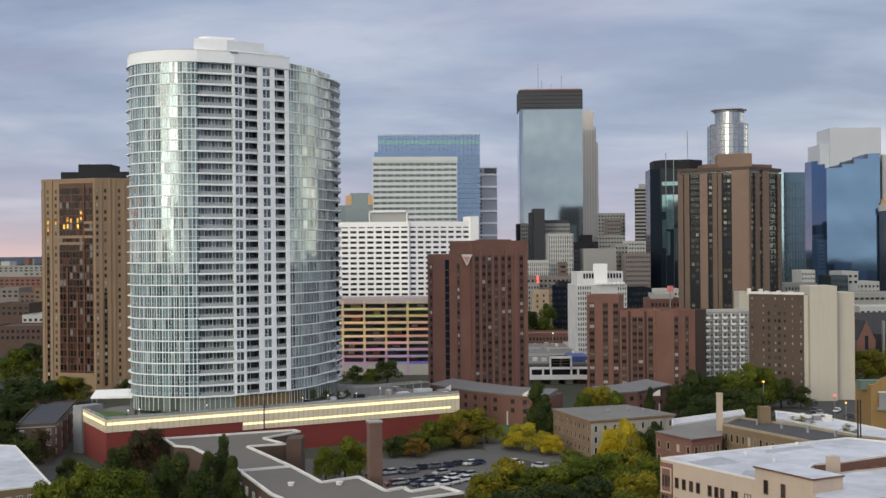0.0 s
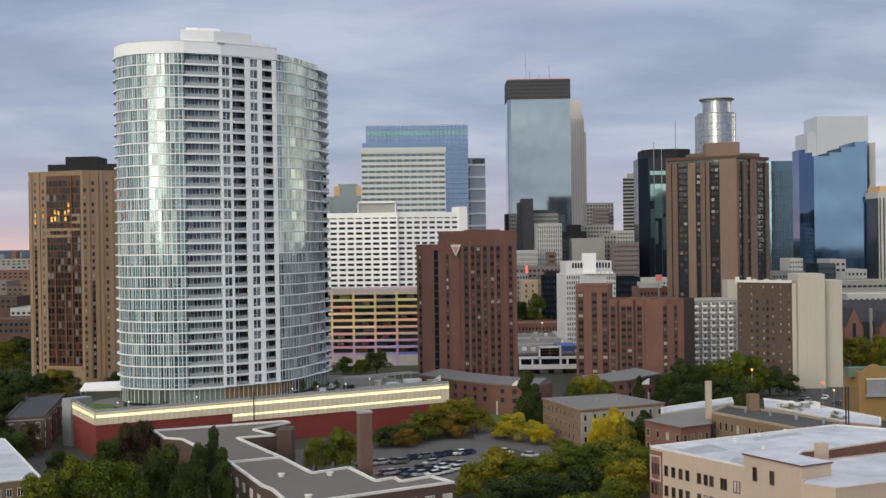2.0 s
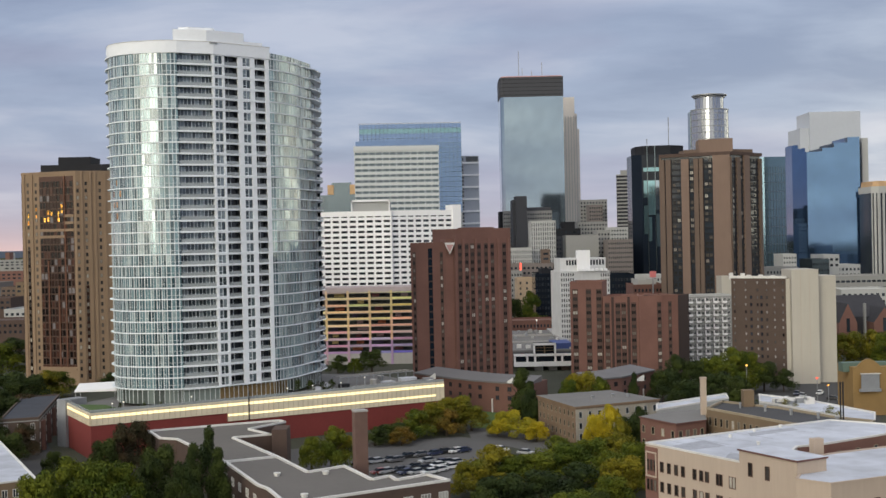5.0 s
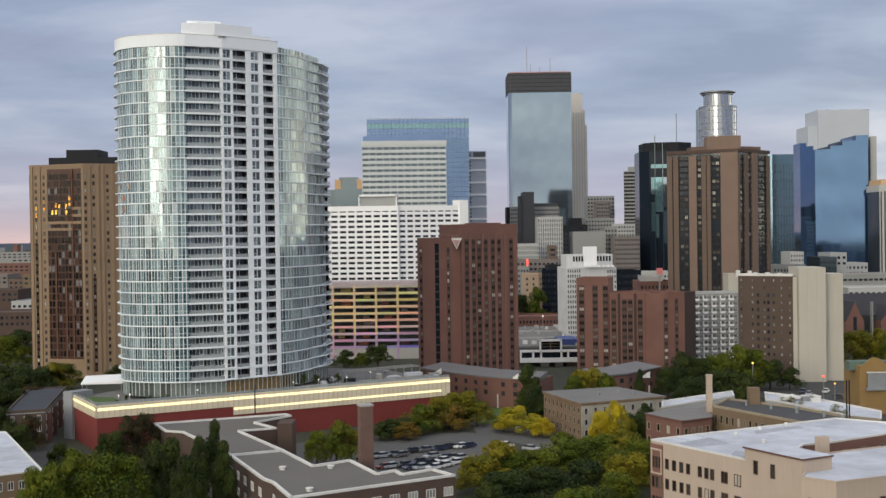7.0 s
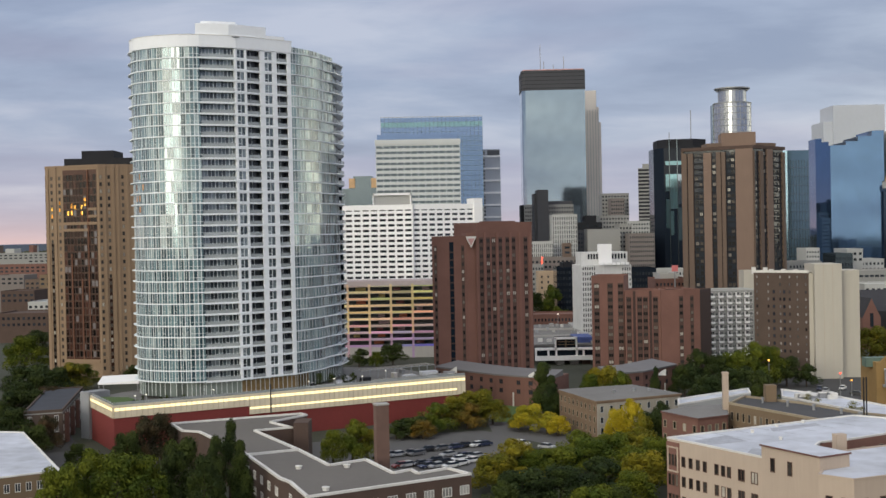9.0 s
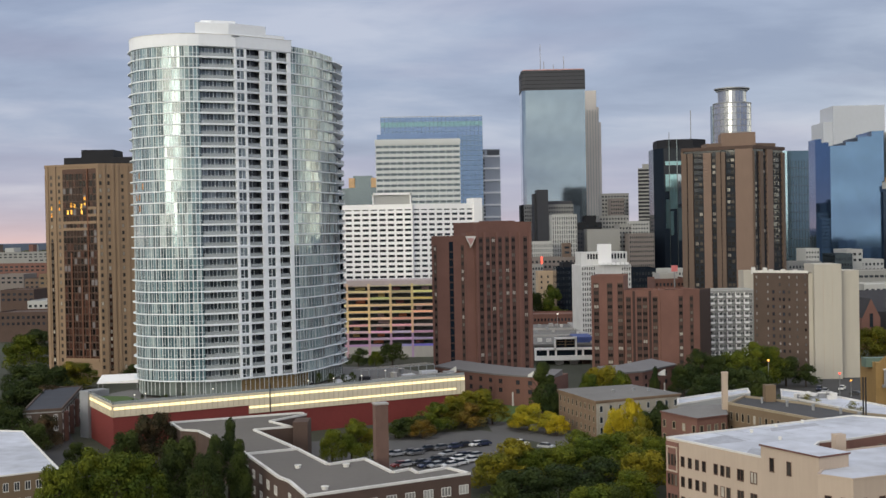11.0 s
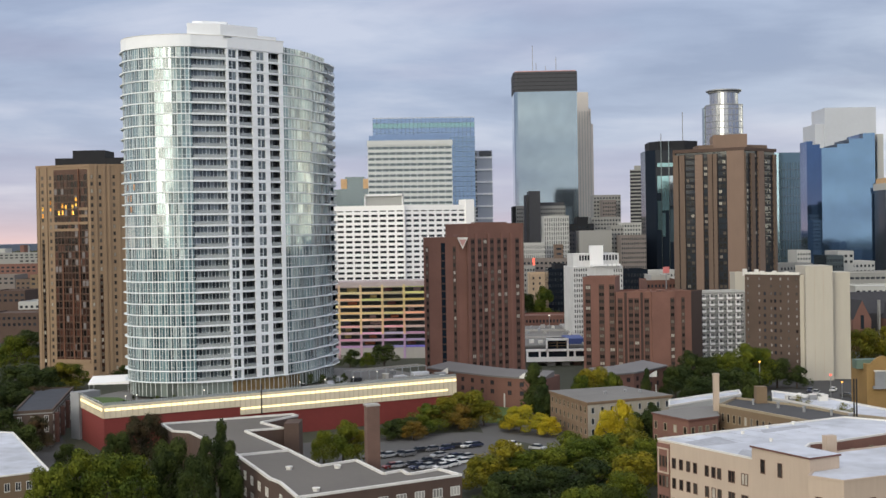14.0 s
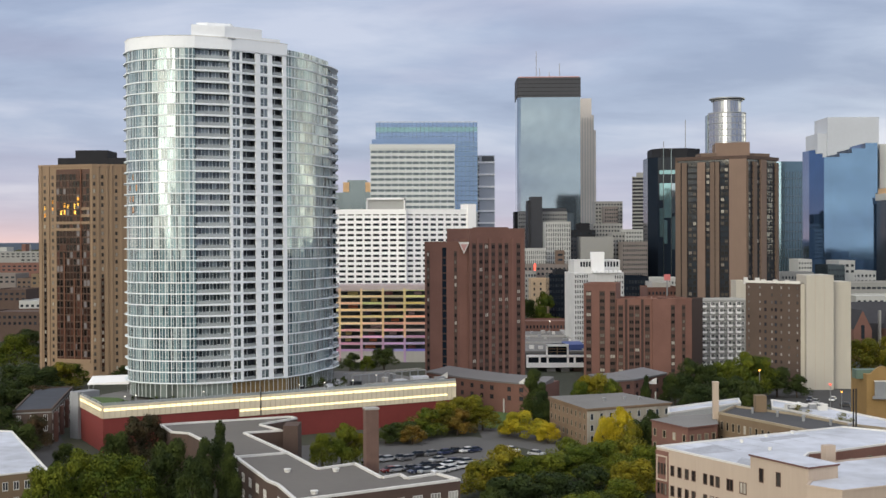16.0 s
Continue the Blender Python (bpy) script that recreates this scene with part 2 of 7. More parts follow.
M = {
    "ground": material("ground_soil_and_grass", (0.04, 0.044, 0.028), 0.95, 0, 0.35, 0.02, 0.4),
    "asphalt": material("asphalt", (0.05, 0.05, 0.052), 0.9, 0, 0.15, 0.08, 3),
    "lot": material("parking_lot_asphalt", (0.10, 0.098, 0.098), 0.9, 0, 0.15, 0.08, 3),
    "concrete": material("pale_concrete", (0.36, 0.35, 0.34), 0.85, 0, 0.12, 0.1, 1.5, streak=1),
    "grass": material("lawn", (0.07, 0.12, 0.03), 0.95, 0, 0.3, 0.2, 4),
    "white": material("white_tower_paint", (0.83, 0.86, 0.91), 0.6, 0, 0.05, 0.05, 1),
    "slabw": material("white_slab_edge", (0.80, 0.84, 0.88), 0.6, 0, 0.06, 0.1, 1),
    "tglass": pane_glass("tower_pale_glass", ((0.0, (0.04, 0.082, 0.105)), (0.26, (0.10, 0.175, 0.21)), (0.60, (0.20, 0.315, 0.355)), (0.84, (0.38, 0.475, 0.50))), 0.05, 0.25, 1.8, 0.05, 0.10),
    "dglass": glass("dark_window_glass", (0.028, 0.034, 0.044), 0.08, 0.0, 0.04, 0.3, 0.5, 0.45),
    # room tones kept dark: the shade of balcony recesses is put into them
    "bglass": pane_glass("balcony_shade_toned_glass", ((0.0, (0.045, 0.062, 0.075)), (0.4, (0.11, 0.145, 0.165)), (0.72, (0.24, 0.285, 0.31))), 0.1, 0.2, 1.8, 0.04, 0.3),
    "rail": clear_glass("balcony_rail_glass", (0.46, 0.50, 0.52), 0.5),
    "mullion": material("pale_mullion_metal", (0.62, 0.66, 0.68), 0.5, 0.2),
    "core": material("dark_interior_fill", (0.10, 0.11, 0.12), 0.9),
    "redwall": material("red_podium_panel", (0.19, 0.032, 0.028), 0.75, 0, 0.12, 0.1, 1.2),
    "fin": material("cream_podium_fin", (0.50, 0.44, 0.33), 0.6),
    "band": material("backlit_cream_panel", (0.55, 0.50, 0.40), 0.5, glow=((1.0, 0.80, 0.50), 0.10)),
    "strip": material("light_strip", (0.9, 0.8, 0.5), 0.5, glow=((1.0, 0.82, 0.42), 1.15)),
    "greyroof": material("grey_membrane_roof", (0.135, 0.125, 0.115), 0.9, 0, 0.12, 0.08, 1.0),
    "gravel": material("pale_gravel_roof", (0.175, 0.17, 0.165), 0.95, 0, 0.2, 0.1, 1.5),
    "whiteroof": material("white_membrane_roof", (0.50, 0.525, 0.59), 0.75, 0, 0.36, 0.07, 0.3),
    "coping": material("white_metal_coping", (0.66, 0.65, 0.63), 0.6),
    "darkbrick": material("dark_brown_brick", (0.085, 0.055, 0.045), 0.9, 0, 0.2, 0.3, 4),
    "brickred": material("red_brown_brick", (0.178, 0.090, 0.072), 0.9, 0, 0.22, 0.12, 3),
    "brickred2": material("red_brick", (0.198, 0.100, 0.080), 0.9, 0, 0.22, 0.12, 3),
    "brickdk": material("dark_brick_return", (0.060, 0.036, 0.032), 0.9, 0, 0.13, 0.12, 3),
    "brickbr": material("brown_brick", (0.090, 0.063, 0.051), 0.9, 0, 0.22, 0.12, 3),
    "tanbrick": material("tan_brick", (0.18, 0.128, 0.082), 0.9, 0, 0.14, 0.2, 3),
    "tancon": material("tan_concrete", (0.262, 0.182, 0.120), 0.85, 0, 0.12, 0.1, 2, streak=1),
    "browncon": material("brown_ribbed_concrete", (0.140, 0.098, 0.076), 0.85, 0, 0.12, 0.1, 2, streak=1),
    "brownlt": material("light_brown_concrete", (0.20, 0.138, 0.108), 0.85, 0, 0.10, 0.1, 2, streak=1),
    "cream": material("cream_stucco", (0.455, 0.368, 0.30), 0.9, 0, 0.09, 0.15, 2, streak=1),
    "slabcream": material("cream_concrete_slab", (0.46, 0.43, 0.375), 0.85, 0, 0.07, 0.08, 1, streak=1),
    "hotelwhite": material("white_hotel_panel", (0.90, 0.90, 0.91), 0.6, 0, 0.04, 0.05, 1),
    "beige": material("beige_office_stone", (0.56, 0.585, 0.595), 0.7, 0, 0.06, 0.05, 1),
    "stonegrey": material("grey_stone", (0.27, 0.27, 0.265), 0.8, 0, 0.10, 0.05, 1),
    "stonelt": material("pale_stone", (0.42, 0.425, 0.42), 0.8, 0, 0.08, 0.05, 1),
    "blackgl": glass("black_glass", (0.010, 0.015, 0.024), 0.10, 0.0, 0.04, 0.05, 0.2, 0.3),
    "blackcl": material("black_cladding", (0.018, 0.019, 0.024), 0.75, 0, 0.2, spec=0.25),
    "skyglass": glass("sky_mirror_glass", (0.31, 0.385, 0.455), 0.05, 0.9, 0.03, 0.02),
    "blueglass": glass("blue_mirror_glass", (0.095, 0.17, 0.31), 0.05, 0.9, 0.03, 0.02),
    "tealglass": glass("teal_mirror_glass", (0.20, 0.34, 0.38), 0.06, 0.8, 0.06, 0.05, 0.3),
    "greyglass": glass("grey_green_glass", (0.16, 0.20, 0.22), 0.1, 0.8, 0.04, 0.03, 0.15),
    "bluegrey": glass("blue_grey_glass", (0.12, 0.185, 0.225), 0.1, 0.7, 0.04, 0.03, 0.2),
    "darkband": material("dark_crown_louvres", (0.05, 0.052, 0.062), 0.7, 0, 0.15, 0.05, 0.6),
    "steel": material("brushed_steel", (0.40, 0.42, 0.46), 0.22, 0.9, 0.06),
    "copper": material("sunset_tinted_stone", (0.55, 0.36, 0.20), 0.8),
    "bark": material("tree_bark", (0.06, 0.045, 0.035), 0.95, 0, 0.2, 1, 8),
    "tyre": material("black_rubber", (0.02, 0.02, 0.02), 0.9),
    "shingle": material("dark_roof_shingles", (0.035, 0.035, 0.042), 0.9, 0, 0.2, 0.3, 3),
    "greengl": material("green_copper_trim", (0.10, 0.15, 0.125), 0.7),
    "ochre": material("ochre_stucco", (0.27, 0.17, 0.065), 0.85),
    "metal": material("dull_grey_metal", (0.30, 0.31, 0.33), 0.5, 0.4),
}


M["roomglass"] = pane_glass("window_with_room", ((0.0, (0.022, 0.02, 0.02)), (0.45, (0.05, 0.045, 0.042)), (0.72, (0.17, 0.15, 0.13)), (0.90, (0.42, 0.39, 0.35))), 0.12, 0.0, 1.45, 0.03, 0.3)


def leafmat(name, c, c2):
    """Foliage: clumps that turn from one colour to the other, leaves of slightly different shade."""
    m = material(name, c, 0.75, 0, 0.22, 0.4, 1.2, 0, 0.13, 0.2)
    t = m.node_tree
    vary_node = next(n for n in t.nodes if n.type == "VECT_MATH")
    n, geo, oi = t.nodes.new("ShaderNodeTexNoise"), t.nodes.new("ShaderNodeNewGeometry"), t.nodes.new("ShaderNodeObjectInfo")
    n.inputs["Scale"].default_value, n.inputs["Detail"].default_value = 0.28, 3
    t.links.new(geo.outputs["Position"], n.inputs["Vector"])
    add, rng, mixn = t.nodes.new("ShaderNodeMath"), t.nodes.new("ShaderNodeMapRange"), t.nodes.new("ShaderNodeMix")
    t.links.new(n.outputs[0], add.inputs[0])
    off = t.nodes.new("ShaderNodeMath")
    off.operation = "MULTIPLY"
    off.inputs[1].default_value = 0.22
    t.links.new(oi.outputs["Random"], off.inputs[0])
    t.links.new(off.outputs[0], add.inputs[1])
    rng.inputs[1].default_value, rng.inputs[2].default_value = 0.46, 0.76
    t.links.new(add.outputs[0], rng.inputs[0])
    mixn.data_type = "RGBA"
    t.links.new(rng.outputs[0], mixn.inputs[0])
    mixn.inputs[6].default_value, mixn.inputs[7].default_value = (*c, 1), (*c2, 1)
    t.links.new(mixn.outputs[2], vary_node.inputs[0])
    return m


M["leaf_green"] = leafmat("leaf_green", (0.050, 0.076, 0.008), (0.118, 0.132, 0.010))
M["leaf_dark"] = leafmat("leaf_dark_green", (0.020, 0.034, 0.009), (0.046, 0.062, 0.011))
M["leaf_olive"] = leafmat("leaf_olive", (0.098, 0.104, 0.010), (0.200, 0.166, 0.011))
M["leaf_yellow"] = leafmat("leaf_yellow", (0.26, 0.235, 0.016), (0.46, 0.35, 0.016))
M["leaf_orange"] = leafmat("leaf_orange", (0.10, 0.085, 0.016), (0.20, 0.115, 0.018))
M["leaf_red"] = leafmat("leaf_russet", (0.038, 0.036, 0.016), (0.085, 0.048, 0.022))

# ---- mesh tools ----


class Acc:
    """Collects boxes and prisms; each face remembers its material slot."""

    def __init__(self):
        self.v, self.f, self.s = [], [], []

    def prism(self, poly, z0, z1, slot=0, top_slot=None):
        n, b = len(poly), len(self.v)
        self.v += [(x, y, z0) for x, y in poly] + [(x, y, z1) for x, y in poly]
        for i in range(n):
            j = (i + 1) % n
            self.f.append((b + i, b + j, b + n + j, b + n + i))
            self.s.append(slot)
        self.f += [tuple(b + n + i for i in range(n)), tuple(b + i for i in reversed(range(n)))]
        self.s += [slot if top_slot is None else top_slot, slot]

    def box(self, x0, x1, y0, y1, z0, z1, slot=0):
        self.prism([(x0, y0), (x1, y0), (x1, y1), (x0, y1)], z0, z1, slot)

    def wall(self, fr, s0, s1, z0, z1, n0, n1, slot=0):
        """A box on the wall fr, from s0 to s1 along it, n0 to n1 out of it."""
        (ax, ay), (ux, uy), (nx, ny), _ = fr
        p = lambda s, n: (ax + ux * s + nx * n, ay + uy * s + ny * n)
        self.prism([p(s0, n1), p(s1, n1), p(s1, n0), p(s0, n0)], z0, z1, slot)

    def wedge(self, pts, z0, top, slot=0):
        """A solid over the plan pts with a height for each corner."""
        n, b = len(pts), len(self.v)
        self.v += [(x, y, z0) for x, y in pts] + [(x, y, z) for (x, y), z in zip(pts, top)]
        for i in range(n):
            j = (i + 1) % n
            self.f.append((b + i, b + j, b + n + j, b + n + i))
        self.f += [tuple(b + n + i for i in range(n)), tuple(b + i for i in reversed(range(n)))]
        self.s += [slot] * (n + 2)

    def mesh(self, name, mats):
        me = bpy.data.meshes.new(name)
        me.from_pydata(self.v, [], self.f)
        for m in mats:
            me.materials.append(m)
        me.polygons.foreach_set("material_index", self.s)
        me.update()
        return me


def wall_frame(a, b):
    d = math.hypot(b[0] - a[0], b[1] - a[1])
    u = ((b[0] - a[0]) / d, (b[1] - a[1]) / d)
    return a, u, (u[1], -u[0]), d


def thing(name, label, category, at=(0, 0, 0), group="", kind=""):
    return tagged(new(name), label, category, group, kind) if at == (0, 0, 0) else place(tagged(new(name), label, category, group, kind), at)


def place(ob, at):
    ob.location = at
    return ob


def part(name, acc, mats, parent, label="", kind=""):
    me = acc.mesh(name, mats if isinstance(mats, (list, tuple)) else [mats]) if isinstance(acc, Acc) else acc
    ob = new(name, me)
    ob.parent = parent
    return tagged(ob, label, kind=kind)


def offset(poly, d):
    """The closed plan poly, counter-clockwise, moved outward by d."""
    out = []
    n = len(poly)
    for i in range(n):
        p, q, r = poly[i - 1], poly[i], poly[(i + 1) % n]
        n1, n2 = wall_frame(p, q)[2], wall_frame(q, r)[2]
        k = 1 + n1[0] * n2[0] + n1[1] * n2[1]
        k = max(k, 0.4)
        out.append((q[0] + (n1[0] + n2[0]) / k * d, q[1] + (n1[1] + n2[1]) / k * d))
    return out


def quad(a, b, depth):
    """A rectangular plan: front from a to b, going back by depth."""
    n = wall_frame(a, b)[2]
    return [a, b, (b[0] - n[0] * depth, b[1] - n[1] * depth), (a[0] - n[0] * depth, a[1] - n[1] * depth)]


WINDOWS = {}


def window_mesh(w, h, mats, bars=1, sill=True):
    """A framed window in one connected shell: a proud frame, reveals and set-back panes."""
    key = (round(w, 2), round(h, 2), tuple(m.name for m in mats), bars, sill)
    if key not in WINDOWS:
        t = min(0.10, w * 0.09)
        a, seen = Acc(), {}

        def P(x, y, z):
            k = (round(x, 4), round(y, 4), round(z, 4))
            if k not in seen:
                seen[k] = len(a.v)
                a.v.append(k)
            return seen[k]

        def face(slot, *pts):
            a.f.append(tuple(P(*p) for p in pts))
            a.s.append(slot)

        zs = [-h / 2 - (0.06 if sill else 0), -h / 2 + t, h / 2 - t, h / 2]
        xs = [-w / 2]
        cell = (w - t * (bars + 2)) / (bars + 1)
        for i in range(bars + 1):
            xs += [xs[-1] + t, xs[-1] + t + cell]
        xs.append(w / 2)
        F, G = -0.10, -0.02
        for i in range(len(xs) - 1):
            x0, x1 = xs[i], xs[i + 1]
            for j in range(3):
                z0, z1 = zs[j], zs[j + 1]
                if i % 2 and j == 1:
                    face(0, (x0, G, z0), (x1, G, z0), (x1, G, z1), (x0, G, z1))
                    face(1, (x0, F, z0), (x1, F, z0), (x1, G, z0), (x0, G, z0))
                    face(1, (x0, G, z1), (x1, G, z1), (x1, F, z1), (x0, F, z1))
                    face(1, (x0, F, z0), (x0, G, z0), (x0, G, z1), (x0, F, z1))
                    face(1, (x1, G, z0), (x1, F, z0), (x1, F, z1), (x1, G, z1))
                else:
                    face(1, (x0, F, z0), (x1, F, z0), (x1, F, z1), (x0, F, z1))
            face(1, (x0, F, zs[0]), (x0, 0.03, zs[0]), (x1, 0.03, zs[0]), (x1, F, zs[0]))
            face(1, (x0, F, zs[3]), (x1, F, zs[3]), (x1, 0.03, zs[3]), (x0, 0.03, zs[3]))
        for j in range(3):
            face(1, (xs[0], F, zs[j]), (xs[0], F, zs[j + 1]), (xs[0], 0.03, zs[j + 1]), (xs[0], 0.03, zs[j]))
            face(1, (xs[-1], F, zs[j]), (xs[-1], 0.03, zs[j]), (xs[-1], 0.03, zs[j + 1]), (xs[-1], F, zs[j + 1]))
        WINDOWS[key] = a.mesh("window", mats)
    return WINDOWS[key]


def windows(parent, fr, ss, zs, w, h, mats=None, bars=1, sill=True, out=0.0, skip=0.0, name="window"):
    """Windows in columns ss and rows zs of the wall fr, each one an object."""
    mats = mats or (M["dglass"], M["metal"])
    me = window_mesh(w, h, mats, bars, sill)
    (ax, ay), (ux, uy), (nx, ny), _ = fr
    turn = math.atan2(uy, ux)
    for s in ss:
        for z in zs:
            if skip and random.random() < skip:
                continue
            ob = new(name, me)
            ob.parent = parent
            ob.location = (ax + ux * s + nx * out, ay + uy * s + ny * out, z)
            ob.rotation_euler = (0, 0, turn)


def span(a, b, n):
    return [a + (b - a) * i / (n - 1) for i in range(n)] if n > 1 else [(a + b) / 2]


def roof_rim(parent, poly, z, h, t, mat, name="parapet"):
    a = Acc()
    n = len(poly)
    for i in range(n):
        fr = wall_frame(poly[i], poly[(i + 1) % n])
        a.wall(fr, -0.02, fr[3] + 0.02, z, z + h, -t, 0.06 + 0.004 * (i % 2))
    return part(name, a, mat, parent)


def banded(parent, poly, z0, z1, floors, spandrel, wallmat, glassmat, pier=0.0, step=3.0, out=0.25, sides=(0, 1, 3)):
    """A framed facade: a glass core, one band a storey and upright piers, all proud of the glass."""
    c = Acc()
    c.prism(poly, z0, z1)
    part("glazing", c, glassmat, parent)
    h = (z1 - z0) / floors
    for k in range(floors + 1):
        a = Acc()
        za, zb = z0 + k * h - spandrel * 0.5, z0 + k * h + spandrel * 0.5
        a.prism(offset(poly, out), max(z0, za), min(z1 + 0.3, zb))
        part("spandrel", a, wallmat, parent)
    if pier:
        for i in sides:
            fr = wall_frame(poly[i], poly[(i + 1) % len(poly)])
            n = max(1, round(fr[3] / step))
            for s in span(pier / 2, fr[3] - pier / 2, n + 1):
                a = Acc()
                a.wall(fr, s - pier / 2, s + pier / 2, z0, z1, -0.1, out + 0.05)
                part("pier", a, wallmat, parent)


# ---- ground, streets ----
g = Acc()
g.box(-6000, 6000, -3000, 9000, -1.0, 0.0)
ground = tagged(new("ground", g.mesh("ground", [M["ground"]])), "dark earth and grass ground between the city blocks", "ground", kind="structure")


def paving(name, poly, z, mat, label, category):
    a = Acc()
    a.prism(poly, -0.5, z)
    return tagged(new(name, a.mesh(name, [mat])), label, category, kind="structure")


paving("parking_lot", [(-36.9, 293.3), (6.3, 271.3), (17.7, 327.2), (4.9, 337.7), (-40.6, 323.1)], 0.05, M["lot"], "grey asphalt parking lot with rows of parked cars", "parking lot")
paving("road", [(8.7, 332.6), (28.5, 305.0), (33.1, 321.5), (19.1, 351.7), (15.4, 360.7), (7.6, 350.6)], 0.06, M["lot"], "pale grey asphalt street curving past the lot", "road")
paving("road_1", [(-116.5, 316.3), (-87.4, 271.5), (-85.5, 291.1), (-107.0, 333.0), (-146.3, 431.2), (-152.6, 431.9)], 0.05, M["asphalt"], "dark asphalt street beside the podium", "road")
paving("road_2", [(31.9, 523.2), (60.0, 519.4), (83.9, 803.8), (58.0, 809.2)], 0.05, M["asphalt"], "asphalt street running into downtown", "road")
paving("pavement", [(64.4, 352.9), (126.2, 347.3), (175.5, 482.4), (116.4, 460.3), (73.3, 401.0)], 0.04, M["asphalt"], "asphalt yard behind the apartment blocks", "pavement")
paving("lawn", [(9.3, 352.6), (19.0, 349.6), (26.8, 392.2), (11.2, 389.8)], 0.07, M["grass"], "green lawn before the curved brick building", "lawn")


# ---- the white glass tower on its podium ----


def white_tower():
    T = thing("apartment_tower", "curved white apartment tower of pale glass with stacked balconies", "apartment tower", (-66, 366, 12))
    dx, dy = 66, -366

    def L(pts):
        return [(x + dx, y + dy) for x, y in pts]

    left = L([(-89.5, 354), (-91.0, 347), (-91.0, 341), (-88.6, 335.2), (-85.2, 332.0), (-81, 330), (-76, 328.9), (-72, 328.7), (-69.2, 329.1)])
    bay_end = L([(-59.97, 332.98)])[0]
    white_end = L([(-46.5, 344.5)])[0]
    right = [white_end] + L([(-44.6, 347.3), (-42.6, 350.8), (-40.4, 356), (-38.9, 361.5)])
    balc = L([(-37.0, 368), (-35.8, 376)])
    back = L([(-36.5, 388), (-42, 398), (-52, 404), (-64, 402), (-76, 391), (-85, 372)])

    def smooth(line, n=3):
        out = []
        for i in range(len(line) - 1):
            p0, p1, p2, p3 = (Vector(line[min(max(j, 0), len(line) - 1)]) for j in (i - 1, i, i + 1, i + 2))
            for k in range(n):
                t = k / n
                q = 0.5 * (2 * p1 + (p2 - p0) * t + (2 * p0 - 5 * p1 + 4 * p2 - p3) * t * t + (3 * p1 - p0 - 3 * p2 + p3) * t ** 3)
                out.append((q.x, q.y))
        return out + [line[-1]]

    left, right = smooth(left), smooth(right)
    outline = left + [bay_end] + right + balc + back
    z0, H, N = 4.2, 3.04, 30
    # added dark core that blocks light through the storeys, seen only through balconies
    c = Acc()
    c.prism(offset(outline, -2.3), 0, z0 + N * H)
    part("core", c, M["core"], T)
    # slab of each storey, with balcony tongues at both ends
    slab_poly = offset(outline, 0.22)
    for i, o in ((0, 0.9), (1, 0.95), (2, 1.0), (3, 1.0), (4, 0.95), (5, 0.8), (6, 0.6), (7, 0.4), (8, 0.2)):
        slab_poly[i] = (slab_poly[i][0] - o, slab_poly[i][1])
    for i, p in enumerate(outline):
        if p in balc:
            slab_poly[i] = (slab_poly[i][0] + 1.0, slab_poly[i][1] - 0.4)
    a = Acc()
    a.prism(slab_poly, -0.30, 0.0)
    slab_me = a.mesh("floor_slab", [M["slabw"]])

    def glazed(line, inset, step, h0, h1):
        g, m = Acc(), Acc()
        for p, q in zip(line, line[1:]):
            fr = wall_frame(p, q)
            n = max(1, round(fr[3] / step))
            for i in range(n):
                s = fr[3] * i / n
                e = s + fr[3] / n
                tilt = random.uniform(-0.015, 0.012)
                g.wall(fr, s, e, h0, h1, -inset - 0.10, -inset + tilt)
                m.wall(fr, s, s + (0.22 if i % 4 == 0 else 0.11), h0, h1, -inset - 0.02, -inset + 0.045)
                if i % 3 == 0:
                    m.wall(fr, s + 0.2, e, h0 + 0.85, h0 + 0.95, -inset - 0.02, -inset + 0.04)
        return g, m

    h1 = H - 0.305
    gl, ml = glazed(left, 0.0, 0.82, 0.003, h1)
    gr, mr = glazed(right + balc[:1], 0.0, 0.82, 0.003, h1)
    bal, mb = glazed(balc + back[:1], 1.1, 1.6, 0.003, h1)
    bk, _ = glazed(back + [left[0]], 0.2, 6, 0.003, h1)
    gb, mbay = glazed([left[-1], bay_end], 1.9, 1.05, 0.003, h1)
    fr_bay = wall_frame(left[-1], bay_end)
    rail_bay = Acc()
    rail_bay.wall(fr_bay, 0.3, fr_bay[3] - 0.45, 0.08, 1.02, 0.0, 0.05)
    curb_bay = Acc()
    curb_bay.wall(fr_bay, 0.0, fr_bay[3] - 0.42, -0.44, 0.06, 0.225, 0.30)
    tongue = [slab_poly[i] for i, p in enumerate(outline) if p in balc]
    fr_ton = wall_frame(*tongue)
    rail_end = Acc()
    rail_end.wall(fr_ton, 0.2, fr_ton[3] - 0.1, 0.05, 1.0, -0.12, -0.07)
    pier_bay = Acc()
    pier_bay.wall(fr_bay, fr_bay[3] - 0.4, fr_bay[3], 0, h1, -1.6, 0.15)
    # the white wall: piers, windows between, recessed balconies
    fw = wall_frame(bay_end, white_end)
    k = fw[3] / 105.0
    pieces = []

    def piece(name, mat, label, *boxes):
        a = Acc()
        for q in boxes:
            a.wall(fw, q[0] * k, q[1] * k, *q[2:])
        pieces.append((name, a.mesh(name, [M[mat]]), label))

    for s0, s1 in ((0, 1.8), (16, 20), (45, 54.5), (69, 77.5), (98, 105)):
        piece("wall_pier", "white", "white wall pier", (s0, s1, -0.42, H - 0.42, -0.35, 0.18))
